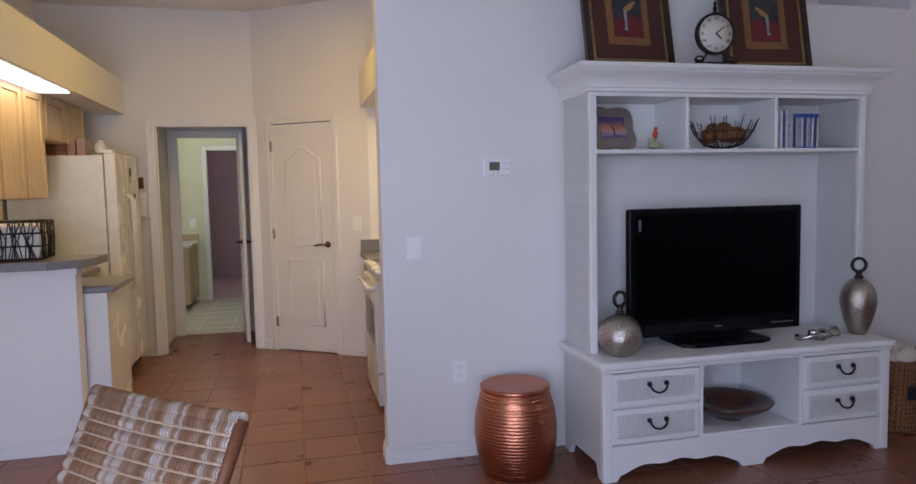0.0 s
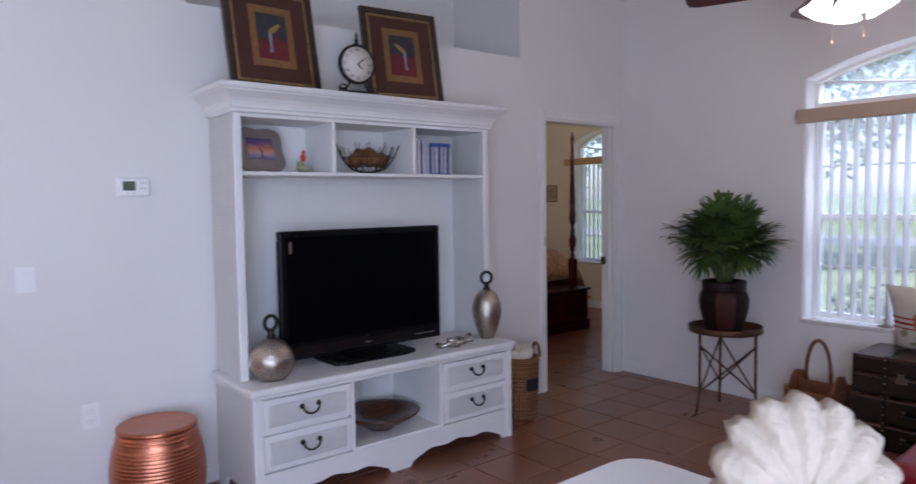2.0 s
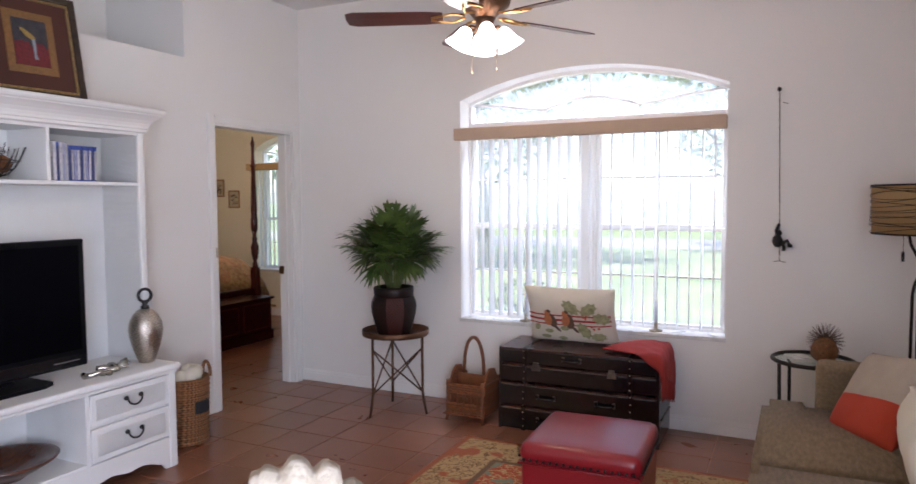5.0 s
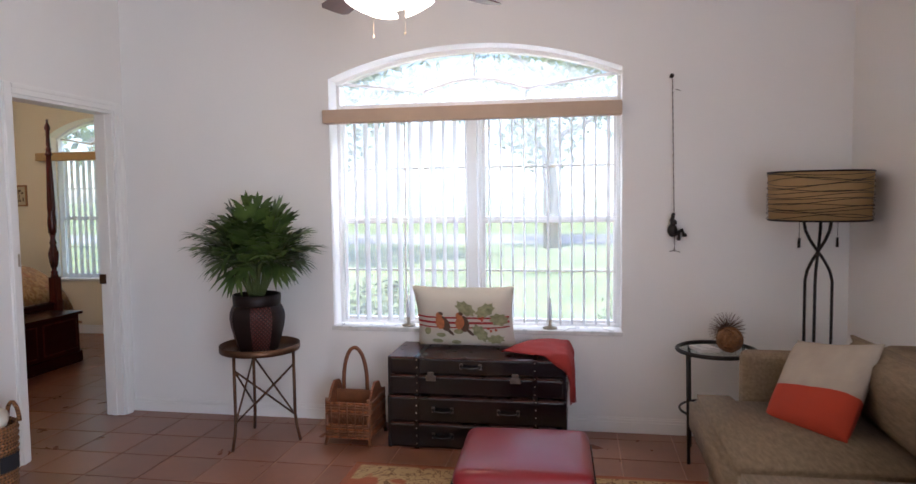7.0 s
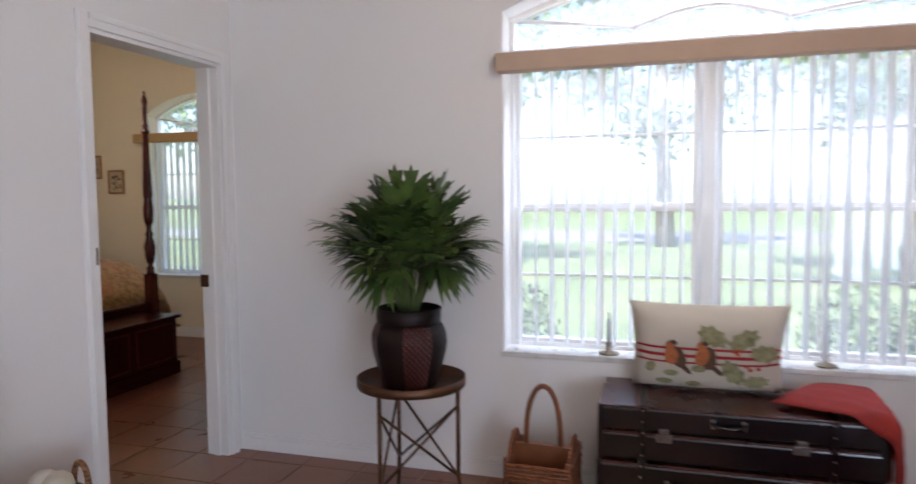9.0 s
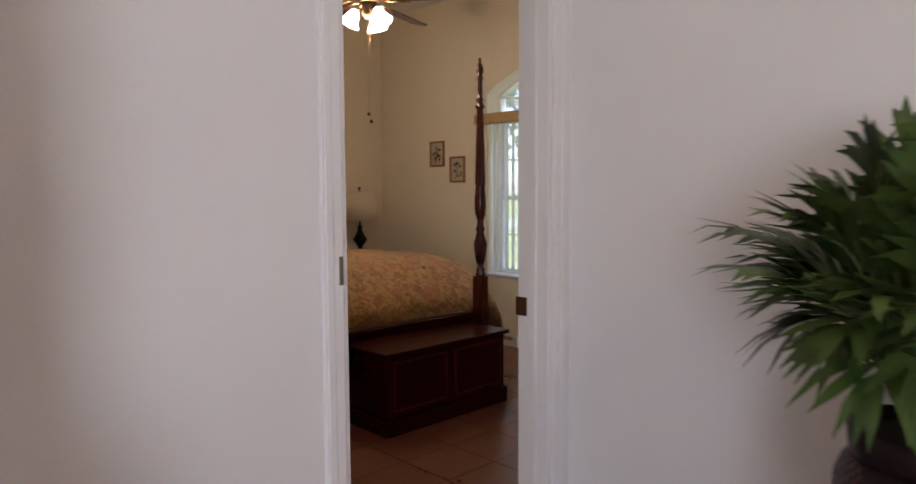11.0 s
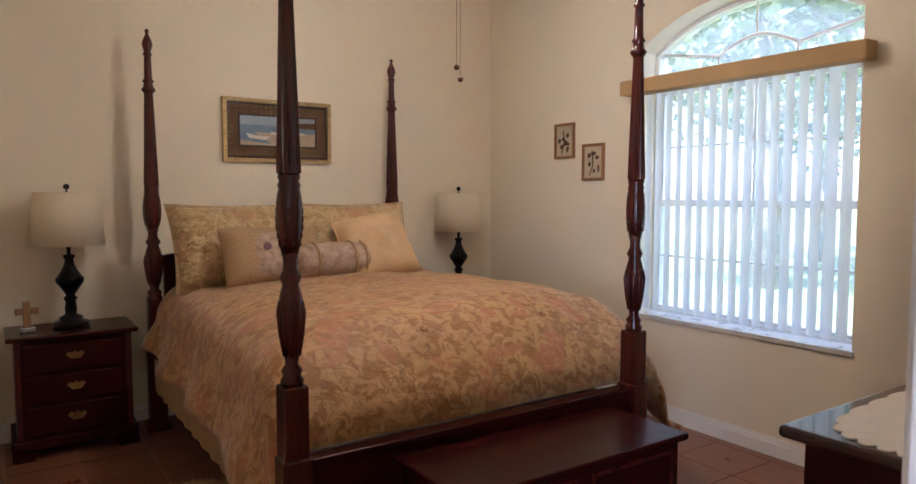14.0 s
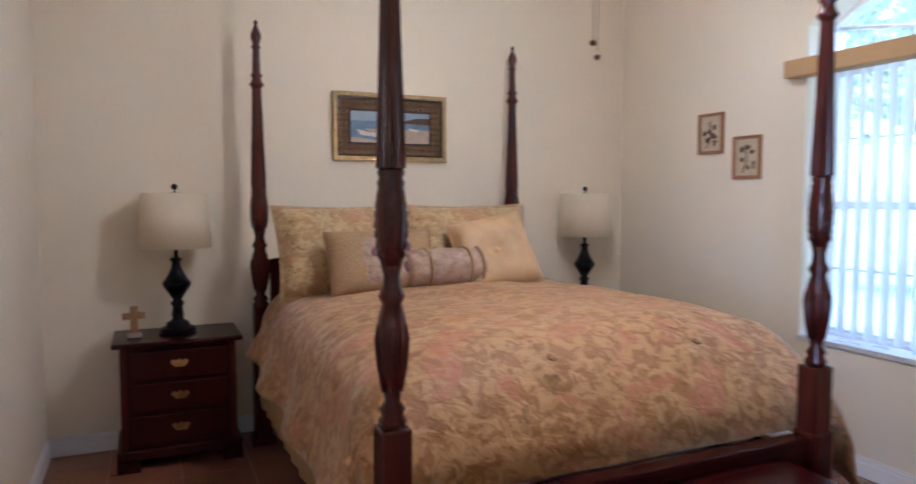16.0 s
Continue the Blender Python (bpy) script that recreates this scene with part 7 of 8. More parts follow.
for m, lab in ((pantry_pose @ pose(plen - 0.13, 0, 1.15), "white light switch beside the pantry"), (pose(-1.03, 10.1, 1.05), "tan wall outlet in the laundry")):
    p = plate("light_switch", m, 0.075, 0.118, lab, "switch")
    part("rocker", B(-0.017, -0.011, -0.033, 0.017, -0.0072, 0.033, 0.002), "switch", p)
ph = thing("wall_phone", pose(-1.0, KB, 1.35), "white wall telephone with hanging keys", "telephone")
part("handset", B(-0.04, -0.05, -0.11, 0.04, 0, 0.11, 0.012, 3), "switch", ph)
part("keys", B(-0.02, -0.03, 0.14, 0.02, 0, 0.24, 0.006), "brown", ph)
# laundry vanity
cabinet("vanity", -1.75, -0.99, 9.2, 10.06, 0.08, 0.78, 2, "golden oak laundry vanity cabinet")
vt = thing("countertop", pose(0, 0, 0), "cream vanity top with raised back edge", "countertop")
part("slab", B(-1.75, 9.17, 0.782, -0.96, 10.08, 0.815, 0.006), "appliance", vt)
part("back_edge", B(-1.75, 10.08, 0.782, -0.96, 10.097, 0.90, 0.003), "maple", vt)

# ---- bedroom ----
BX0, BX1, BY0, BY1 = 5.12, 6.62, 5.60, 7.72
bed = thing("four_poster_bed", pose(0, 0, 0), "carved dark mahogany four-poster bed with turned posts", "bed")


def post(x, y, low):
    """Square foot, carved vase, reeded taper and finial."""
    bm = bmesh.new()
    z1, g, gl = (0.745, 0.85, 0.74) if low else (0.73, 0.92, 0.88)
    box(bm, x - 0.046, y - 0.046, 0.02, x + 0.046, y + 0.046, z1 - 0.22, 0.010)
    box(bm, x - 0.039, y - 0.039, z1 - 0.24, x + 0.039, y + 0.039, z1, 0.006)
    p = part("post", bm, "mahogany", bed)
    part("foot", B(x - 0.062, y - 0.062, 0.0, x + 0.062, y + 0.062, 0.05, 0.008), "mahogany", p)
    prof = [(0.0, z1), (0.044, z1), (0.048, z1 + 0.015), (0.036, z1 + 0.03), (0.044, z1 + 0.045), (0.026, z1 + 0.065), (0.030, z1 + 0.085),
            (0.042, z1 + 0.15), (0.051, z1 + 0.22), (0.046, z1 + 0.27), (0.033, z1 + 0.305), (0.045, z1 + 0.325), (0.030, z1 + 0.35), (0.028, z1 + 0.375), (0.036, z1 + 0.40)]
    part("lower_turning", L([(q * gl, h) for q, h in prof], 24, (x, y, 0)), "mahogany", p)
    for k in range(10):
        a = 2 * math.pi * k / 10
        c, s = math.cos(a), math.sin(a)
        bm = bmesh.new()
        tube(bm, [(x + r * gl * c, y + r * gl * s, z1 + z) for r, z in ((0.033, 0.09), (0.044, 0.15), (0.052, 0.22), (0.049, 0.255))], [0.004, 0.007, 0.008, 0.003], 6)
        part("reed", bm, "mahogany", p)
    # carved rice vase
    z2 = z1 + 0.40
    prof = [(0.036, z2), (0.048, z2 + 0.06), (0.053, z2 + 0.12), (0.049, z2 + 0.165), (0.043, z2 + 0.19), (0.047, z2 + 0.20), (0.040, z2 + 0.212), (0.046, z2 + 0.224), (0.042, z2 + 0.235), (0.0, z2 + 0.235)]
    part("carved_vase", L([(q * gl, h) for q, h in prof], 24, (x, y, 0)), "mahogany", p)
    bm = bmesh.new()
    for k in range(8):
        a = 2 * math.pi * k / 8
        for i in range(7):
            u = i / 6
            r = (0.042 + 0.008 * math.sin(math.pi * u)) * gl
            t = a + 0.30 * math.sin(u * 3.0) * (1 if k % 2 else -1)
            ball(bm, x + r * math.cos(t), y + r * math.sin(t), z2 + 0.03 + 0.14 * u, 0.0055, 0.0055, 0.015, 1)
    part("carving", bm, "mahogany", p)
    # reeded taper
    z3 = z2 + 0.235
    n, top = 40, 0.50
    bm = bmesh.new()
    rows = []
    for j in range(7):
        u = j / 6
        r0 = (0.043 - 0.018 * u) * g
        rows.append([bm.verts.new((x + r0 * (1 - 0.085 * (i % 2)) * math.cos(2 * math.pi * i / n), y + r0 * (1 - 0.085 * (i % 2)) * math.sin(2 * math.pi * i / n), z3 + top * u)) for i in range(n)])
    for a, b in zip(rows, rows[1:]):
        for i in range(n):
            bm.faces.new((a[i], a[(i + 1) % n], b[(i + 1) % n], b[i]))
    part("tapered_shaft", bm, "mahogany", p)
    z4 = z3 + top
    prof = [(0.025, z4), (0.032, z4 + 0.008), (0.041, z4 + 0.020), (0.030, z4 + 0.034), (0.024, z4 + 0.055), (0.034, z4 + 0.066), (0.023, z4 + 0.080), (0.019, z4 + 0.20), (0.028, z4 + 0.21), (0.018, z4 + 0.222),
            (0.030, z4 + 0.26), (0.027, z4 + 0.28), (0.012, z4 + 0.312), (0.008, z4 + 0.322), (0.014, z4 + 0.336), (0.0, z4 + 0.350)]
    part("finial", L([(q * g, h) for q, h in prof], 20, (x, y, 0)), "mahogany", p)


for x in (BX0, BX1):
    post(x, BY0, True)
    post(x, BY1, False)
for x in (BX0, BX1):
    part("side_rail", B(x - 0.018, BY0 + 0.05, 0.24, x + 0.018, BY1 - 0.05, 0.42, 0.004), "mahogany_flat", bed)
bm = bmesh.new()
box(bm, BX0 + 0.05, BY0 - 0.02, 0.24, BX1 - 0.05, BY0 + 0.02, 0.49, 0.004)
box(bm, BX0 + 0.05, BY0 - 0.032, 0.49, BX1 - 0.05, BY0 + 0.032, 0.512, 0.005)
part("footboard", bm, "mahogany_flat", bed)
bm = bmesh.new()
xs = [BX0 + 0.05 + (BX1 - BX0 - 0.10) * i / 16 for i in range(17)]
prism(bm, [(xs[0], 0.30), (xs[-1], 0.30)] + [(x, 0.98 + 0.15 * math.sin(math.pi * (x - xs[0]) / (xs[-1] - xs[0])) ** 1.5) for x in xs[::-1]], BY1 - 0.018, BY1 + 0.018, "xz")
part("headboard", bm, "mahogany_flat", bed)

ms = thing("mattress", pose(0, 0, 0), "thick mattress and box spring with patterned skirt", "mattress")
part("mattress", B(BX0 + 0.05, BY0 + 0.16, 0.43, BX1 - 0.05, BY1 - 0.05, 0.70, 0.05, 4), "lace", ms)
bm = bmesh.new()
for x in (BX0 - 0.03, BX1 + 0.03):
    n = 60
    v0 = [bm.verts.new((x + 0.006 * math.sin(i * 1.3), BY0 + 0.1 + (BY1 - BY0 - 0.2) * i / n, 0.25)) for i in range(n + 1)]
    v1 = [bm.verts.new((x, v.co.y, 0.43)) for v in v0]
    for i in range(n):
        bm.faces.new((v0[i], v0[i + 1], v1[i + 1], v1[i])).smooth = True
n = 50
v0 = [bm.verts.new((BX0 + 0.1 + (BX1 - BX0 - 0.2) * i / n, BY0 + 0.05 + 0.006 * math.sin(i * 1.3), 0.14)) for i in range(n + 1)]
v1 = [bm.verts.new((v.co.x, BY0 + 0.05, 0.43)) for v in v0]
for i in range(n):
    bm.faces.new((v0[i], v0[i + 1], v1[i + 1], v1[i])).smooth = True
ob = part("bed_skirt", bm, "lattice", ms, "tan lattice bed skirt")

# comforter: a draped sheet over the mattress, tucked behind the footboard, falling at both sides
cf = thing("comforter", pose(0, 0, 0), "floral damask comforter in tan, cream and rose", "comforter")
NX, NY = 84, 56
bm = bmesh.new()
half = (BX1 - BX0) / 2 + 0.13
cx = (BX0 + BX1) / 2 + 0.115
grid = {}
for i in range(NX + 1):
    for j in range(NY + 1):
        u, v = i / NX * 2 - 1, j / NY
        y = BY0 + 0.045 + (BY1 - 0.12 - BY0 - 0.045) * v
        s = u * 1.23
        side = abs(s) - half
        crown = 0.085 * (1 - (min(1, abs(s) / half)) ** 3.2)
        z_top = 0.800 + crown * (0.7 + 0.3 * math.sin(math.pi * min(1.0, v * 1.05)))
        z_top += 0.022 * noise.noise((s * 2.2, y * 2.2, 0.0)) + 0.008 * noise.noise((s * 7, y * 7, 2.0))
        z_top += 0.010 * noise.noise((s * 11 + 3 * noise.noise((s * 3, y * 3, 7.0)), y * 6, 4.0)) * max(0.0, 1 - 1.6 * v)
        # rolls down to the footboard
        if v < 0.20:
            k = math.sin(v / 0.20 * math.pi / 2) ** 0.62
            z_top = 0.515 + (z_top - 0.515) * k
        r = 0.16
        sgn = 1 if s > 0 else -1
        if side <= -r:
            x, z = cx + s, z_top
        else:
            a = min(1.0, (side + r) / (r * 1.5708))
            ang = a * math.pi / 2
            drop = max(0.0, side + r - r * 1.5708)
            flare = 0.05 + 0.10 * drop
            x = cx + sgn * (half - r + r * math.sin(ang) + flare * min(1.0, drop * 4) * 0.9)
            z = z_top - r * (1 - math.cos(ang)) - drop * (1 - 0.42 * v)
            wav = 0.030 * math.sin(y * 11 + sgn) * min(1.0, drop * 3) + 0.02 * noise.noise((y * 3, drop * 4, sgn))
            x += sgn * wav
            if v < 0.18:
                # corner hangs lower and swings out round the post
                k = 1 - v / 0.18
                z -= 0.02 * k * min(1.0, drop * 3)
                y += -0.03 * k * min(1.0, drop * 4)
                x += sgn * 0.035 * k
        z = max(z, 0.26 + 0.03 * noise.noise((x * 6, y * 6, 5.0)))
        grid[i, j] = bm.verts.new((x, y, z))
for i in range(NX):
    for j in range(NY):
        bm.faces.new((grid[i, j], grid[i + 1, j], grid[i + 1, j + 1], grid[i, j + 1])).smooth = True
ob = part("quilt", bm, "damask", cf)
md = ob.modifiers.new("thick", "SOLIDIFY")
md.thickness, md.offset = 0.022, -1.0
for sx, y in ((-0.28, 5.80), (0.30, 5.80), (-0.35, 6.5), (0.3, 6.5), (0.0, 6.15)):
    bm = bmesh.new()
    i, j = round((sx / 1.38 + 1) / 2 * NX), round((y - BY0 - 0.045) / (BY1 - 0.12 - BY0 - 0.045) * NY)
    g = sx
    ball(bm, 0, 0, 0, 0.018, 0.018, 0.009)
    pz = 0.800 + 0.085 * (1 - (abs(sx) / half) ** 2.2) * 0.85 + 0.008
    if y < 5.9:
        pz -= 0.055
    part("covered_button", bm, "damask", cf, m=pose(cx + sx, y, pz, 25 if y < 5.9 else 0))

# pillows
for x, yy, turn in ((5.52, 7.42, 3), (6.20, 7.44, -3)):
    p = thing("pillow_sham", pose(x, yy, 1.035, 68, 0, turn), "large floral damask pillow sham with flange", "pillow", "damask shams")
    part("sham", cushion(0.72, 0.46, 0.20, 16, pinch=0.06), "damask_sham", p)
    part("flange", cushion(0.76, 0.50, 0.03, 16, pinch=0.12), "damask_sham", p)
p = thing("cushion", pose(5.62, 7.19, 0.995, 68, 0, 5), "rectangular printed cushion with tassel trim", "cushion")
part("cover", cushion(0.56, 0.32, 0.14, 14, pinch=0.05), "lattice", p)
part("printed_panel", cushion(0.36, 0.30, 0.152, 12, pinch=0.02), "print_rose", p, "dusty rose printed panel")
for x, y, r in ((-0.06, 0.01, 0.036), (0.10, 0.05, 0.026), (0.09, -0.05, 0.022)):
    bm = bmesh.new()
    ball(bm, x, y, 0.076, r, r * 1.3, 0.006)
    part("printed_leaf", bm, "plum", p, "plum leaf print")
for k in range(11):
    bm = L([(0.0, 0.0), (0.004, -0.004), (0.007, -0.03), (0.009, -0.042), (0.0, -0.043)], 8)
    part("tassel", bm, "satin", p, m=pose(-0.17 + 0.034 * k, -0.145, 0.03, -68) @ pose(0, 0, 0, 0))
p = thing("bolster", pose(5.93, 7.16, 0.955, 0, 90, 3), "round bolster with banded tassel rings", "cushion")
part("roll", L([(0.0, -0.21), (0.08, -0.21), (0.094, -0.195), (0.100, 0.0), (0.094, 0.195), (0.08, 0.21), (0.0, 0.21)], 28), "print_rose", p)
for z in (-0.11, 0.11, 0.175):
    part("beaded_band", T([(0.101 * math.cos(a), 0.104 * math.sin(a), z) for a in (2 * math.pi * i / 24 for i in range(24))], 0.008, 6, True), "lattice", p)
part("end_cap", L([(0.0, 0.2105), (0.07, 0.2105), (0.03, 0.222), (0.0, 0.222)], 20), "satin", p)
p = thing("cushion", pose(6.235, 7.20, 1.015, 60, 0, -10) @ pose(0, 0, 0, 0, 0, 12), "square peach satin cushion with tufted button", "cushion")
part("cover", cushion(0.42, 0.42, 0.16, 18, pinch=0.10, dent=0.045), "satin", p)
bm = bmesh.new()
ball(bm, 0, 0, 0.038, 0.022, 0.022, 0.012)
part("button", bm, "satin", p)
part("cord_trim", T([(0.205 * x, 0.205 * y, 0) for x, y in ((-1, -1), (0, -0.98), (1, -1), (0.98, 0), (1, 1), (0, 0.98), (-1, 1), (-0.98, 0))], 0.008, 6, True), "satin", p)

# bench chest at the foot
bn = thing("blanket_chest", pose(5.945, 5.385, 0), "dark mahogany blanket chest at the foot of the bed", "chest")
part("lid", B(-0.495, -0.215, 0.435, 0.495, 0.205, 0.462, 0.009, 3), "mahogany_flat", bn)
part("body", B(-0.465, -0.19, 0.07, 0.465, 0.19, 0.435, 0.004), "mahogany_flat", bn)
part("plinth", B(-0.485, -0.205, 0.0, 0.485, 0.20, 0.10, 0.010), "mahogany_flat", bn)
for x in (-0.23, 0.23):
    bm = bmesh.new()
    for a, b, c, d in ((x - 0.20, x + 0.20, 0.13, 0.145), (x - 0.20, x + 0.20, 0.395, 0.41), (x - 0.20, x - 0.185, 0.145, 0.395), (x + 0.185, x + 0.20, 0.145, 0.395)):
        box(bm, a, -0.197, c, b, -0.189, d, 0.003)
    part("front_moulding", bm, "mahogany", bn)


def brass_bail(parent, x, y, z):
    bm = P([(x - 0.042, z + 0.004), (x - 0.03, z + 0.018), (x - 0.012, z + 0.010), (x, z + 0.022), (x + 0.012, z + 0.010), (x + 0.03, z + 0.018), (x + 0.042, z + 0.004), (x + 0.028, z - 0.012), (x, z - 0.020), (x - 0.028, z - 0.012)], y - 0.003, y, "xz")
    tube(bm, [(x - 0.03, y - 0.006, z + 0.004), (x - 0.022, y - 0.014, z - 0.014), (x + 0.022, y - 0.014, z - 0.014), (x + 0.03, y - 0.006, z + 0.004)], 0.003, 6)
    part("drawer_pull", bm, "bronze_pull", parent, "antique brass bail pull")


def nightstand(m):
    n = thing("nightstand", m, "dark mahogany three-drawer nightstand with brass pulls", "nightstand", "bedside nightstands")
    part("top", B(-0.295, -0.205, 0.598, 0.295, 0.19, 0.622, 0.009, 3), "mahogany_flat", n)
    part("body", B(-0.262, -0.17, 0.09, 0.262, 0.18, 0.598, 0.003), "mahogany_flat", n)
    bm = bmesh.new()
    box(bm, -0.285, -0.195, 0.055, 0.285, 0.185, 0.105, 0.010)
    for x in (-0.285, 0.185):
        prism(bm, [(x, 0.0), (x + 0.10, 0.0), (x + (0.10 if x < 0 else 0.0), 0.055), (x + (0.0 if x < 0 else 0.10), 0.055)] if x < 0 else [(x, 0.0), (x + 0.10, 0.0), (x + 0.10, 0.055), (x, 0.055)], -0.195, -0.06, "xz")
        box(bm, x, 0.06, 0.0, x + 0.10, 0.185, 0.055)
    part("plinth", bm, "mahogany_flat", n)
    for k in range(3):
        z0 = 0.125 + 0.155 * k
        d = part("drawer_front", B(-0.225, -0.186, z0, 0.225, -0.168, z0 + 0.14, 0.007, 3), "mahogany_flat", n)
        brass_bail(d, 0.0, -0.186, z0 + 0.075)
    for x in (-0.262, 0.235):
        part("corner_stile", B(x, -0.178, 0.105, x + 0.027, -0.168, 0.598, 0.003), "mahogany", n)
    return n


ns = nightstand(pose(4.71, 7.745, 0))
copy_thing(ns, pose(7.19, 7.745, 0))


def table_lamp(m):
    l = thing("table_lamp", m, "dark turned table lamp with cream drum shade", "lamp", "bedside lamps")
    part("base", L([(0.0, 0), (0.088, 0.0), (0.088, 0.02), (0.078, 0.028), (0.055, 0.033), (0.056, 0.05), (0.040, 0.058), (0.026, 0.07), (0.030, 0.09), (0.024, 0.13), (0.034, 0.15), (0.020, 0.165),
                    (0.042, 0.20), (0.066, 0.235), (0.068, 0.255), (0.060, 0.262), (0.040, 0.295), (0.024, 0.33), (0.020, 0.355), (0.030, 0.37), (0.026, 0.378), (0.010, 0.38), (0.010, 0.45), (0.0, 0.45)], 28), "black", l)
    part("shade", L([(0.172, 0.43), (0.174, 0.43), (0.155, 0.705), (0.153, 0.705)], 36), "shade_linen", l, "cream linen drum shade")
    part("spider", T([(-0.153, 0, 0.70), (0, 0, 0.705), (0.153, 0, 0.70)], 0.002, 5), "iron", l)
    bm = T([(0, 0, 0.44), (0, 0, 0.72)], 0.004, 6)
    ball(bm, 0, 0, 0.735, 0.016)
    part("finial", bm, "black", l)
    return l


tl = table_lamp(pose(4.715, 7.765, 0.623))
copy_thing(tl, pose(7.19, 7.765, 0.623))
cr = thing("wooden_cross", pose(4.515, 7.70, 0.623, 0, 0, 10), "small carved wooden cross on a stone base", "cross")
part("base", B(-0.032, -0.022, 0.0, 0.032, 0.022, 0.022, 0.006), "pewter", cr)
bm = bmesh.new()
box(bm, -0.017, -0.009, 0.022, 0.017, 0.009, 0.155, 0.003)
box(bm, -0.052, -0.0085, 0.09, -0.017, 0.0085, 0.122, 0.003)
box(bm, 0.017, -0.0085, 0.09, 0.052, 0.0085, 0.122, 0.003)
part("cross", bm, "olive_wood", cr)


# pictures
def mould(bm, w, h, t, y0, y1, bev=0.003):
    for a, b, c, d in ((-w, -w + t, -h, h), (w - t, w, -h, h), (-w + t, w - t, -h, -h + t), (-w + t, w - t, h - t, h)):
        box(bm, a, y0, c, b, y1, d, bev)


pc = thing("framed_picture", pose(5.918, BED_N, 1.715), "gilt framed beach painting with rowing boats", "picture")
bm = bmesh.new()
mould(bm, 0.352, 0.197, 0.026, -0.03, 0.0)
part("frame", bm, "gilt", pc)
bm = bmesh.new()
mould(bm, 0.326, 0.171, 0.012, -0.022, -0.004)
part("dark_fillet", bm, "frame_dark", pc)
bm = bmesh.new()
mould(bm, 0.252, 0.098, 0.008, -0.018, -0.004, 0.001)
part("inner_fillet", bm, "frame_dark", pc)
part("patterned_mount", B(-0.316, -0.010, -0.161, 0.316, -0.004, 0.161), "brown", pc)
bm = bmesh.new()
for i in range(20):
    for j in range(10):
        x, z = -0.30 + 0.60 * i / 19, -0.147 + 0.294 * j / 9
        if abs(x) > 0.25 or abs(z) > 0.097:
            tube(bm, [(x + 0.011 * math.cos(a), -0.012, z + 0.011 * math.sin(a)) for a in (0, 1.57, 3.14, 4.71)], 0.003, 4, True)
            ball(bm, x + 0.0155, -0.012, z + 0.0155, 0.0045, n=1)
part("mount_ornament", bm, "gilt", pc)
part("painted_sand", B(-0.244, -0.014, -0.09, 0.244, -0.0105, -0.01), "sand", pc)
part("painted_sea", B(-0.244, -0.014, -0.01, 0.244, -0.0105, 0.035), "sea", pc)
part("painted_sky", B(-0.244, -0.014, 0.035, 0.244, -0.0105, 0.09), "sky_paint", pc)
part("painted_shore", P([(-0.244, -0.06), (-0.05, -0.08), (-0.16, -0.01), (-0.244, -0.01)], -0.0155, -0.0142, "xz"), "sea", pc)
part("painted_headland", P([(0.05, 0.03), (0.244, 0.022), (0.244, 0.062), (0.16, 0.06), (0.10, 0.045)], -0.0155, -0.0142, "xz"), "brown", pc)
for x, z, k in ((-0.14, -0.035, 1.0), (0.03, -0.005, 0.55), (0.14, -0.008, 0.45), (-0.02, -0.012, 0.5)):
    part("painted_boat", P([(x - 0.07 * k, z + 0.02 * k), (x - 0.05 * k, z - 0.012 * k), (x + 0.05 * k, z - 0.022 * k), (x + 0.085 * k, z + 0.0 * k), (x, z + 0.004)], -0.0170, -0.0157, "xz"), "lace", pc)
for y, z in ((7.10, 1.675), (6.83, 1.525)):
    sm = thing("framed_picture", pose(BED_E, y, z, 0, 0, -90), "small oak framed sepia botanical print", "picture", "small botanical prints")
    bm = bmesh.new()
    mould(bm, 0.097, 0.118, 0.018, -0.018, 0.0)
    part("frame", bm, "frame_oak", sm)
    part("print", B(-0.08, -0.008, -0.101, 0.08, -0.003, 0.101), "sepia", sm)
    bm = bmesh.new()
    rr = random.Random(int(y * 100))
    tube(bm, [(-0.03, -0.0095, -0.085), (0.0, -0.0095, -0.02), (-0.01, -0.0095, 0.07)], 0.004, 5)
    for k in range(9):
        ball(bm, rr.uniform(-0.05, 0.05), -0.009, rr.uniform(-0.065, 0.075), rr.uniform(0.010, 0.022), 0.0015, rr.uniform(0.010, 0.020), 1)
    part("printed_sprig", bm, "brown", sm)

# dresser with a lace runner
dr = thing("dresser", pose(6.45, 4.165, 0), "dark glossy mahogany dresser beside the doorway", "dresser")
part("top", B(-0.66, -0.28, 0.79, 0.66, 0.29, 0.818, 0.010, 3), "mahogany_gloss", dr)
part("body", B(-0.62, -0.27, 0.08, 0.62, 0.25, 0.79, 0.004), "mahogany_flat", dr)
part("plinth", B(-0.64, -0.275, 0.0, 0.64, 0.265, 0.10, 0.008), "mahogany_flat", dr)
for k in range(3):
    for x0, x1 in ((-0.59, -0.01), (0.01, 0.59)):
        part("drawer_front", B(x0, 0.25, 0.13 + 0.215 * k, x1, 0.268, 0.325 + 0.215 * k, 0.006), "mahogany_flat", dr)
rn = thing("lace_runner", pose(6.45, 4.165, 0.8185), "cream crocheted lace runner on the dresser", "runner")
out = []
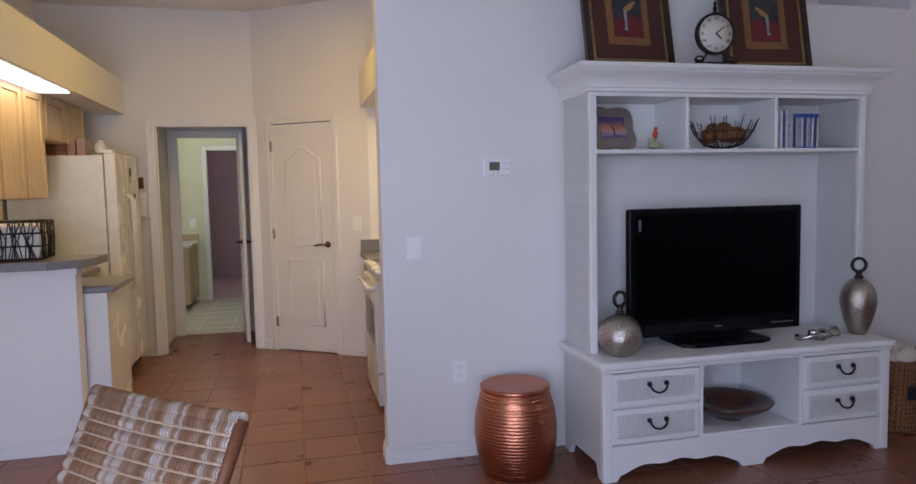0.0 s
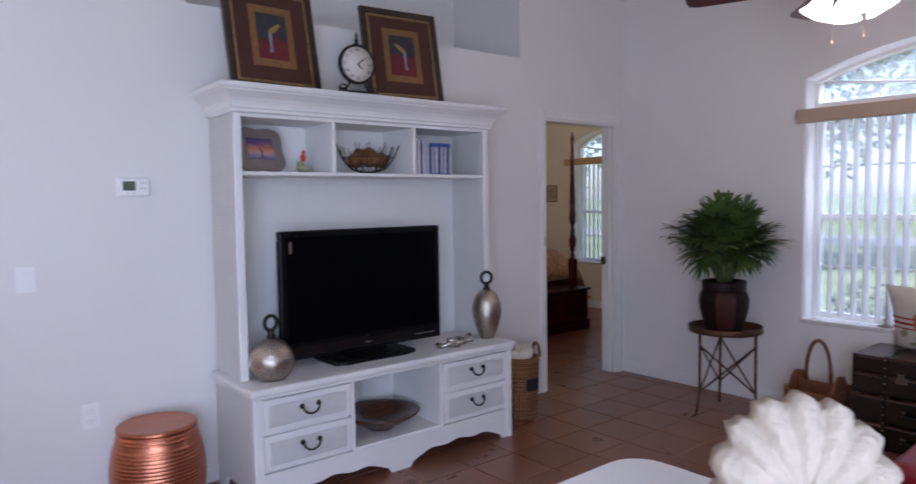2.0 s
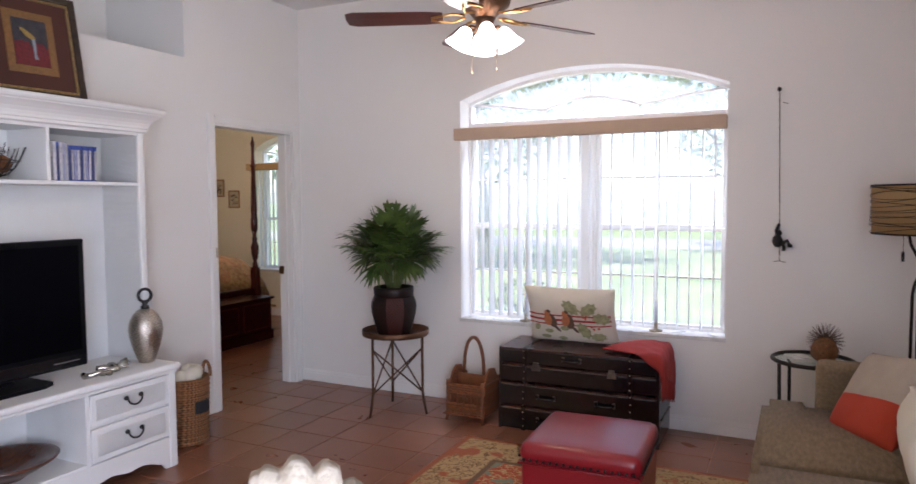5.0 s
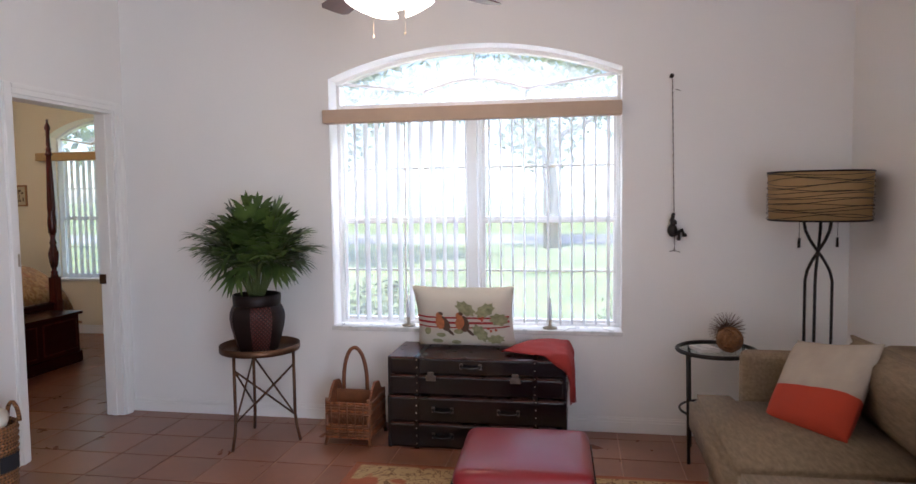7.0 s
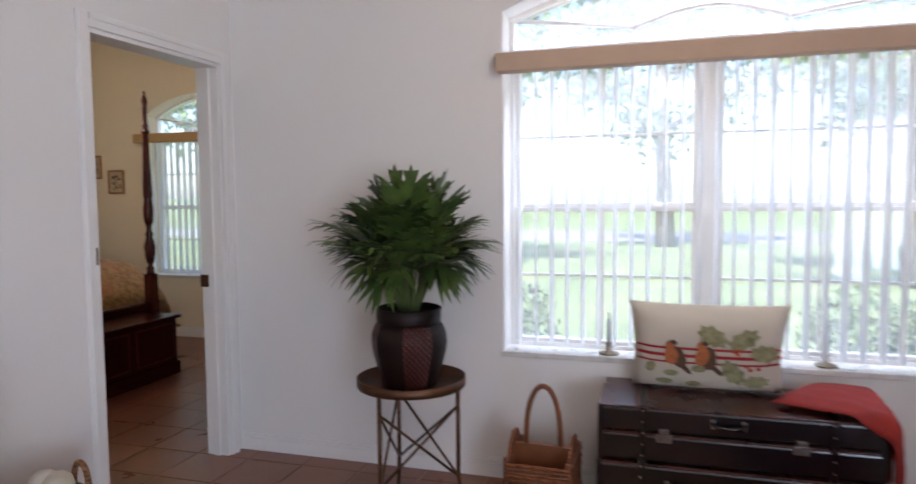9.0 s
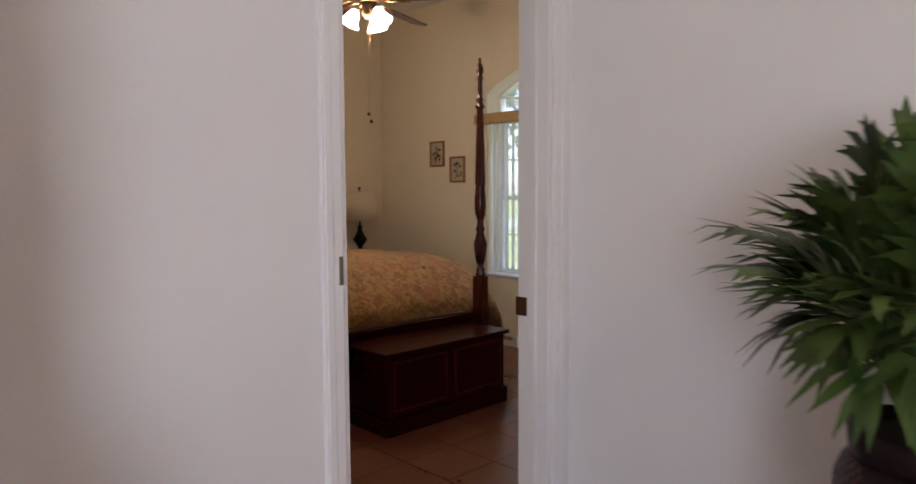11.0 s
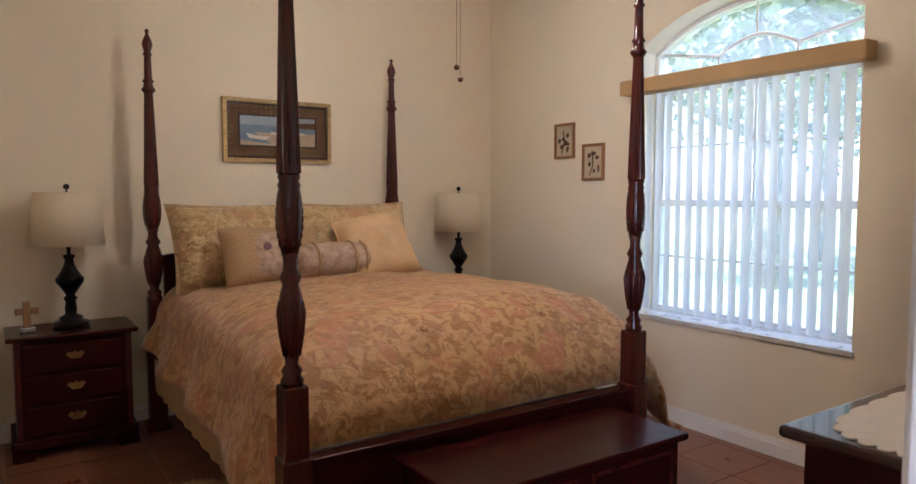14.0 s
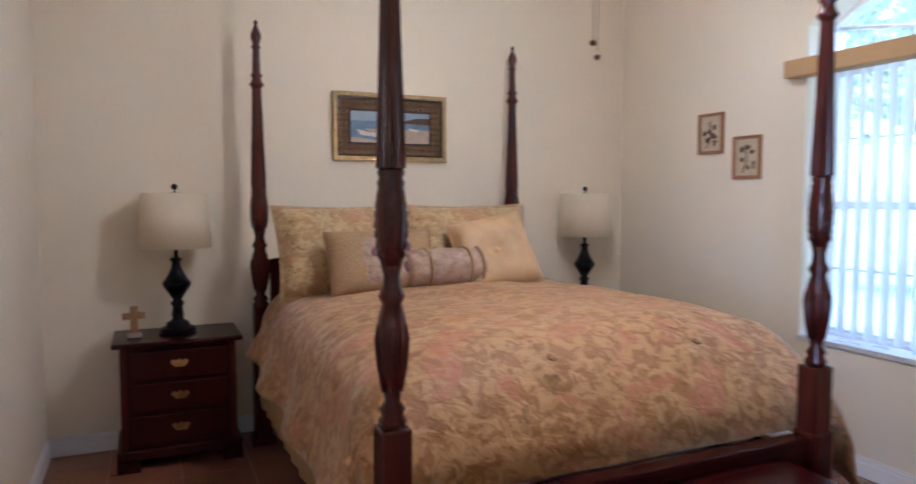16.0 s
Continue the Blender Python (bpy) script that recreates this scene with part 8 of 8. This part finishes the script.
for i in range(240):
    a = 2 * math.pi * i / 240
    c, s = math.cos(a), math.sin(a)
    k = 1 / (abs(c) ** 5 + abs(s) ** 5) ** 0.2
    k *= 1 + 0.020 * abs(math.sin(i * math.pi / 5)) - 0.012 * (i % 5 == 0)
    out.append((0.63 * k * c, 0.25 * k * s))
part("lace", P(out, 0.0, 0.003), "lace", rn)

# sheepskin by the bed
sk = thing("sheepskin_rug", pose(4.84, 6.56, 0.001, 0, 0, 25), "golden cream sheepskin rug on the tiles", "rug")
bm = bmesh.new()
n = 40
c = bm.verts.new((0, 0, 0.045))
prev = None
rings = []
for k, (f, z) in enumerate(((0.35, 0.045), (0.65, 0.042), (0.88, 0.034), (1.0, 0.016), (1.02, 0.0))):
    ring = []
    for i in range(n):
        a = 2 * math.pi * i / n
        r = (0.30 + 0.06 * math.cos(2 * a) + 0.03 * math.cos(3 * a + 1)) * f
        ring.append(bm.verts.new((r * math.cos(a) * 1.15, r * math.sin(a) * 0.95, z + (0.012 * noise.noise((a * 6, f * 9, 0)) if z else 0))))
    rings.append(ring)
for i in range(n):
    bm.faces.new((c, rings[0][i], rings[0][(i + 1) % n])).smooth = True
    for a, b in zip(rings, rings[1:]):
        bm.faces.new((a[i], b[i], b[(i + 1) % n], a[(i + 1) % n])).smooth = True
rr = random.Random(8)
for k in range(1400):
    a, f = rr.uniform(0, 6.283), math.sqrt(rr.random())
    r = (0.30 + 0.06 * math.cos(2 * a) + 0.03 * math.cos(3 * a + 1)) * f
    p = Vector((r * math.cos(a) * 1.15, r * math.sin(a) * 0.95, 0.044 - 0.03 * f ** 4))
    d = Vector((rr.uniform(-1, 1), rr.uniform(-1, 1), 1.2)).normalized() * rr.uniform(0.015, 0.032)
    q = Vector((-d.y, d.x, 0)).normalized() * 0.005
    bm.faces.new([bm.verts.new(v) for v in (p - q, p + q, p + d)])
part("fleece", bm, "fleece", sk)

fan2 = ceiling_fan(pose(6.0, 6.0, 2.45), HIGH - 2.45, 20, "dark bronze bedroom ceiling fan with lit glass shades", 3, True)
for x, z in ((0.0, -0.60), (0.006, -0.65)):
    bm = T([(x, 0.02 - x * 3, 0.05), (x, 0.02 - x * 3, z)], 0.0010, 5)
    ball(bm, x, 0.02 - x * 3, z - 0.01, 0.012)
    part("pull_chain", bm, "bronze", fan2)

# ---- outdoors ----
gr = fixed("ground", B(-400, -400, -0.45, 600, 400, -0.30), "grass", "sunlit lawn reaching to the horizon")
fixed("road", B(26, -300, -0.298, 32, 300, -0.285), "asphalt", "pale street beyond the lawn")
rr = random.Random(21)


def leafy(bm, c, r, count, size):
    for k in range(count):
        d = Vector((rr.gauss(0, 1), rr.gauss(0, 1), rr.gauss(0, 0.8))).normalized() * r * rr.random() ** 0.4
        p = Vector(c) + d
        u = Vector((rr.gauss(0, 1), rr.gauss(0, 1), rr.gauss(0, 1))).normalized()
        w = u.cross(Vector((rr.gauss(0, 1), rr.gauss(0, 1), rr.gauss(0, 1)))).normalized()
        s = size * rr.uniform(0.6, 1.4)
        bm.faces.new([bm.verts.new(q) for q in (p - u * s, p + w * s * 0.5, p + u * s, p - w * s * 0.5)])


def oak(x, y, h, spread):
    t = thing("oak_tree", pose(x, y, -0.30), "spreading live oak tree on the lawn", "tree", "lawn trees")
    bm = bmesh.new()
    tube(bm, [(0, 0, 0), (0.1, 0.05, h * 0.25), (0.0, 0.2, h * 0.5), (0.15, 0.25, h * 0.85)], [0.30, 0.24, 0.18, 0.06], 10)
    tips = []
    for k in range(9):
        a = 2.4 * k
        z = h * (0.30 + 0.06 * k)
        e = Vector((math.cos(a) * spread * (1 - 0.05 * k), math.sin(a) * spread * (1 - 0.05 * k), z + h * 0.22))
        mid = Vector((math.cos(a + 0.2) * spread * 0.5, math.sin(a + 0.2) * spread * 0.5, z + h * 0.10))
        tube(bm, [(0.05, 0.1, z), mid, e], [0.11, 0.07, 0.025], 7)
        tips += [mid, e, (mid + e) / 2]
    part("trunk", bm, "bark", t)
    bm = bmesh.new()
    for p in tips:
        leafy(bm, p, spread * 0.34, 150, 0.13)
    part("crown", bm, "foliage", t)


for x, y, h, s in ((17.0, 7.4, 7.5, 3.2), (15.5, -2.6, 7.5, 3.0), (24, 1.6, 8.5, 3.4), (21, 12.5, 8.5, 3.6), (24, -6, 9, 3.8), (15.5, 10.5, 7.0, 3.2)):
    oak(x, y, h, s)
for x, y in ((8.2, -0.55), (8.3, 0.05), (8.1, 2.9), (11.3, 6.2)):
    hd = thing("shrub", pose(x, y, -0.30), "clipped round green shrub by the window", "shrub", "window shrubs")
    bm = bmesh.new()
    leafy(bm, (0, 0, 0.45), 0.46, 900, 0.045)
    part("crown", bm, "foliage", hd)
    part("trunk", T([(0, 0, 0), (0.02, 0, 0.45)], 0.03, 6), "bark", hd)

# ---- floor tiles ----
STEP, GAP = 0.315, 0.0055
floor_ob = bpy.data.objects["floor"]
bm = bmesh.new()
g = STEP - GAP
box(bm, 0, 0, -0.0058, g, g, 0, 0.003, 1)
first = part("tile", bm, "tile", floor_ob, m=pose(3.445, 2.685, 0))
X0, Y0 = 3.445, 2.685
rest = bmesh.new()
for i in range(-18, 15):
    for j in range(-12, 18):
        x, y = X0 + i * STEP, Y0 + j * STEP
        if (i, j) == (0, 0):
            continue
        living = -1.75 <= x < 5.1 and -0.8 <= y < 6.75
        bed = 4.0 <= x < 7.6 and 3.7 <= y < 7.9
        hall = -1.0 <= x < 0.1 and 6.75 <= y < 7.6
        if not (living or bed or hall):
            continue
        near = (1.2 <= x < 5.1 and 0.2 <= y < 3.75) or (-1.1 < x < 1.2 and 2.2 <= y < 6.8) or (4.1 < x < 5.2 and 3.7 <= y < 5.2)
        if near:
            ob = new("tile", first.data)
            ob.parent = floor_ob
            ob.matrix_local = pose(x, y, noise.random() * 0.0008)
        else:
            box(rest, x, y, -0.0058, x + g, y + g, 0)
tagged(part("tile_field", rest, "tile", floor_ob), kind="stuff")
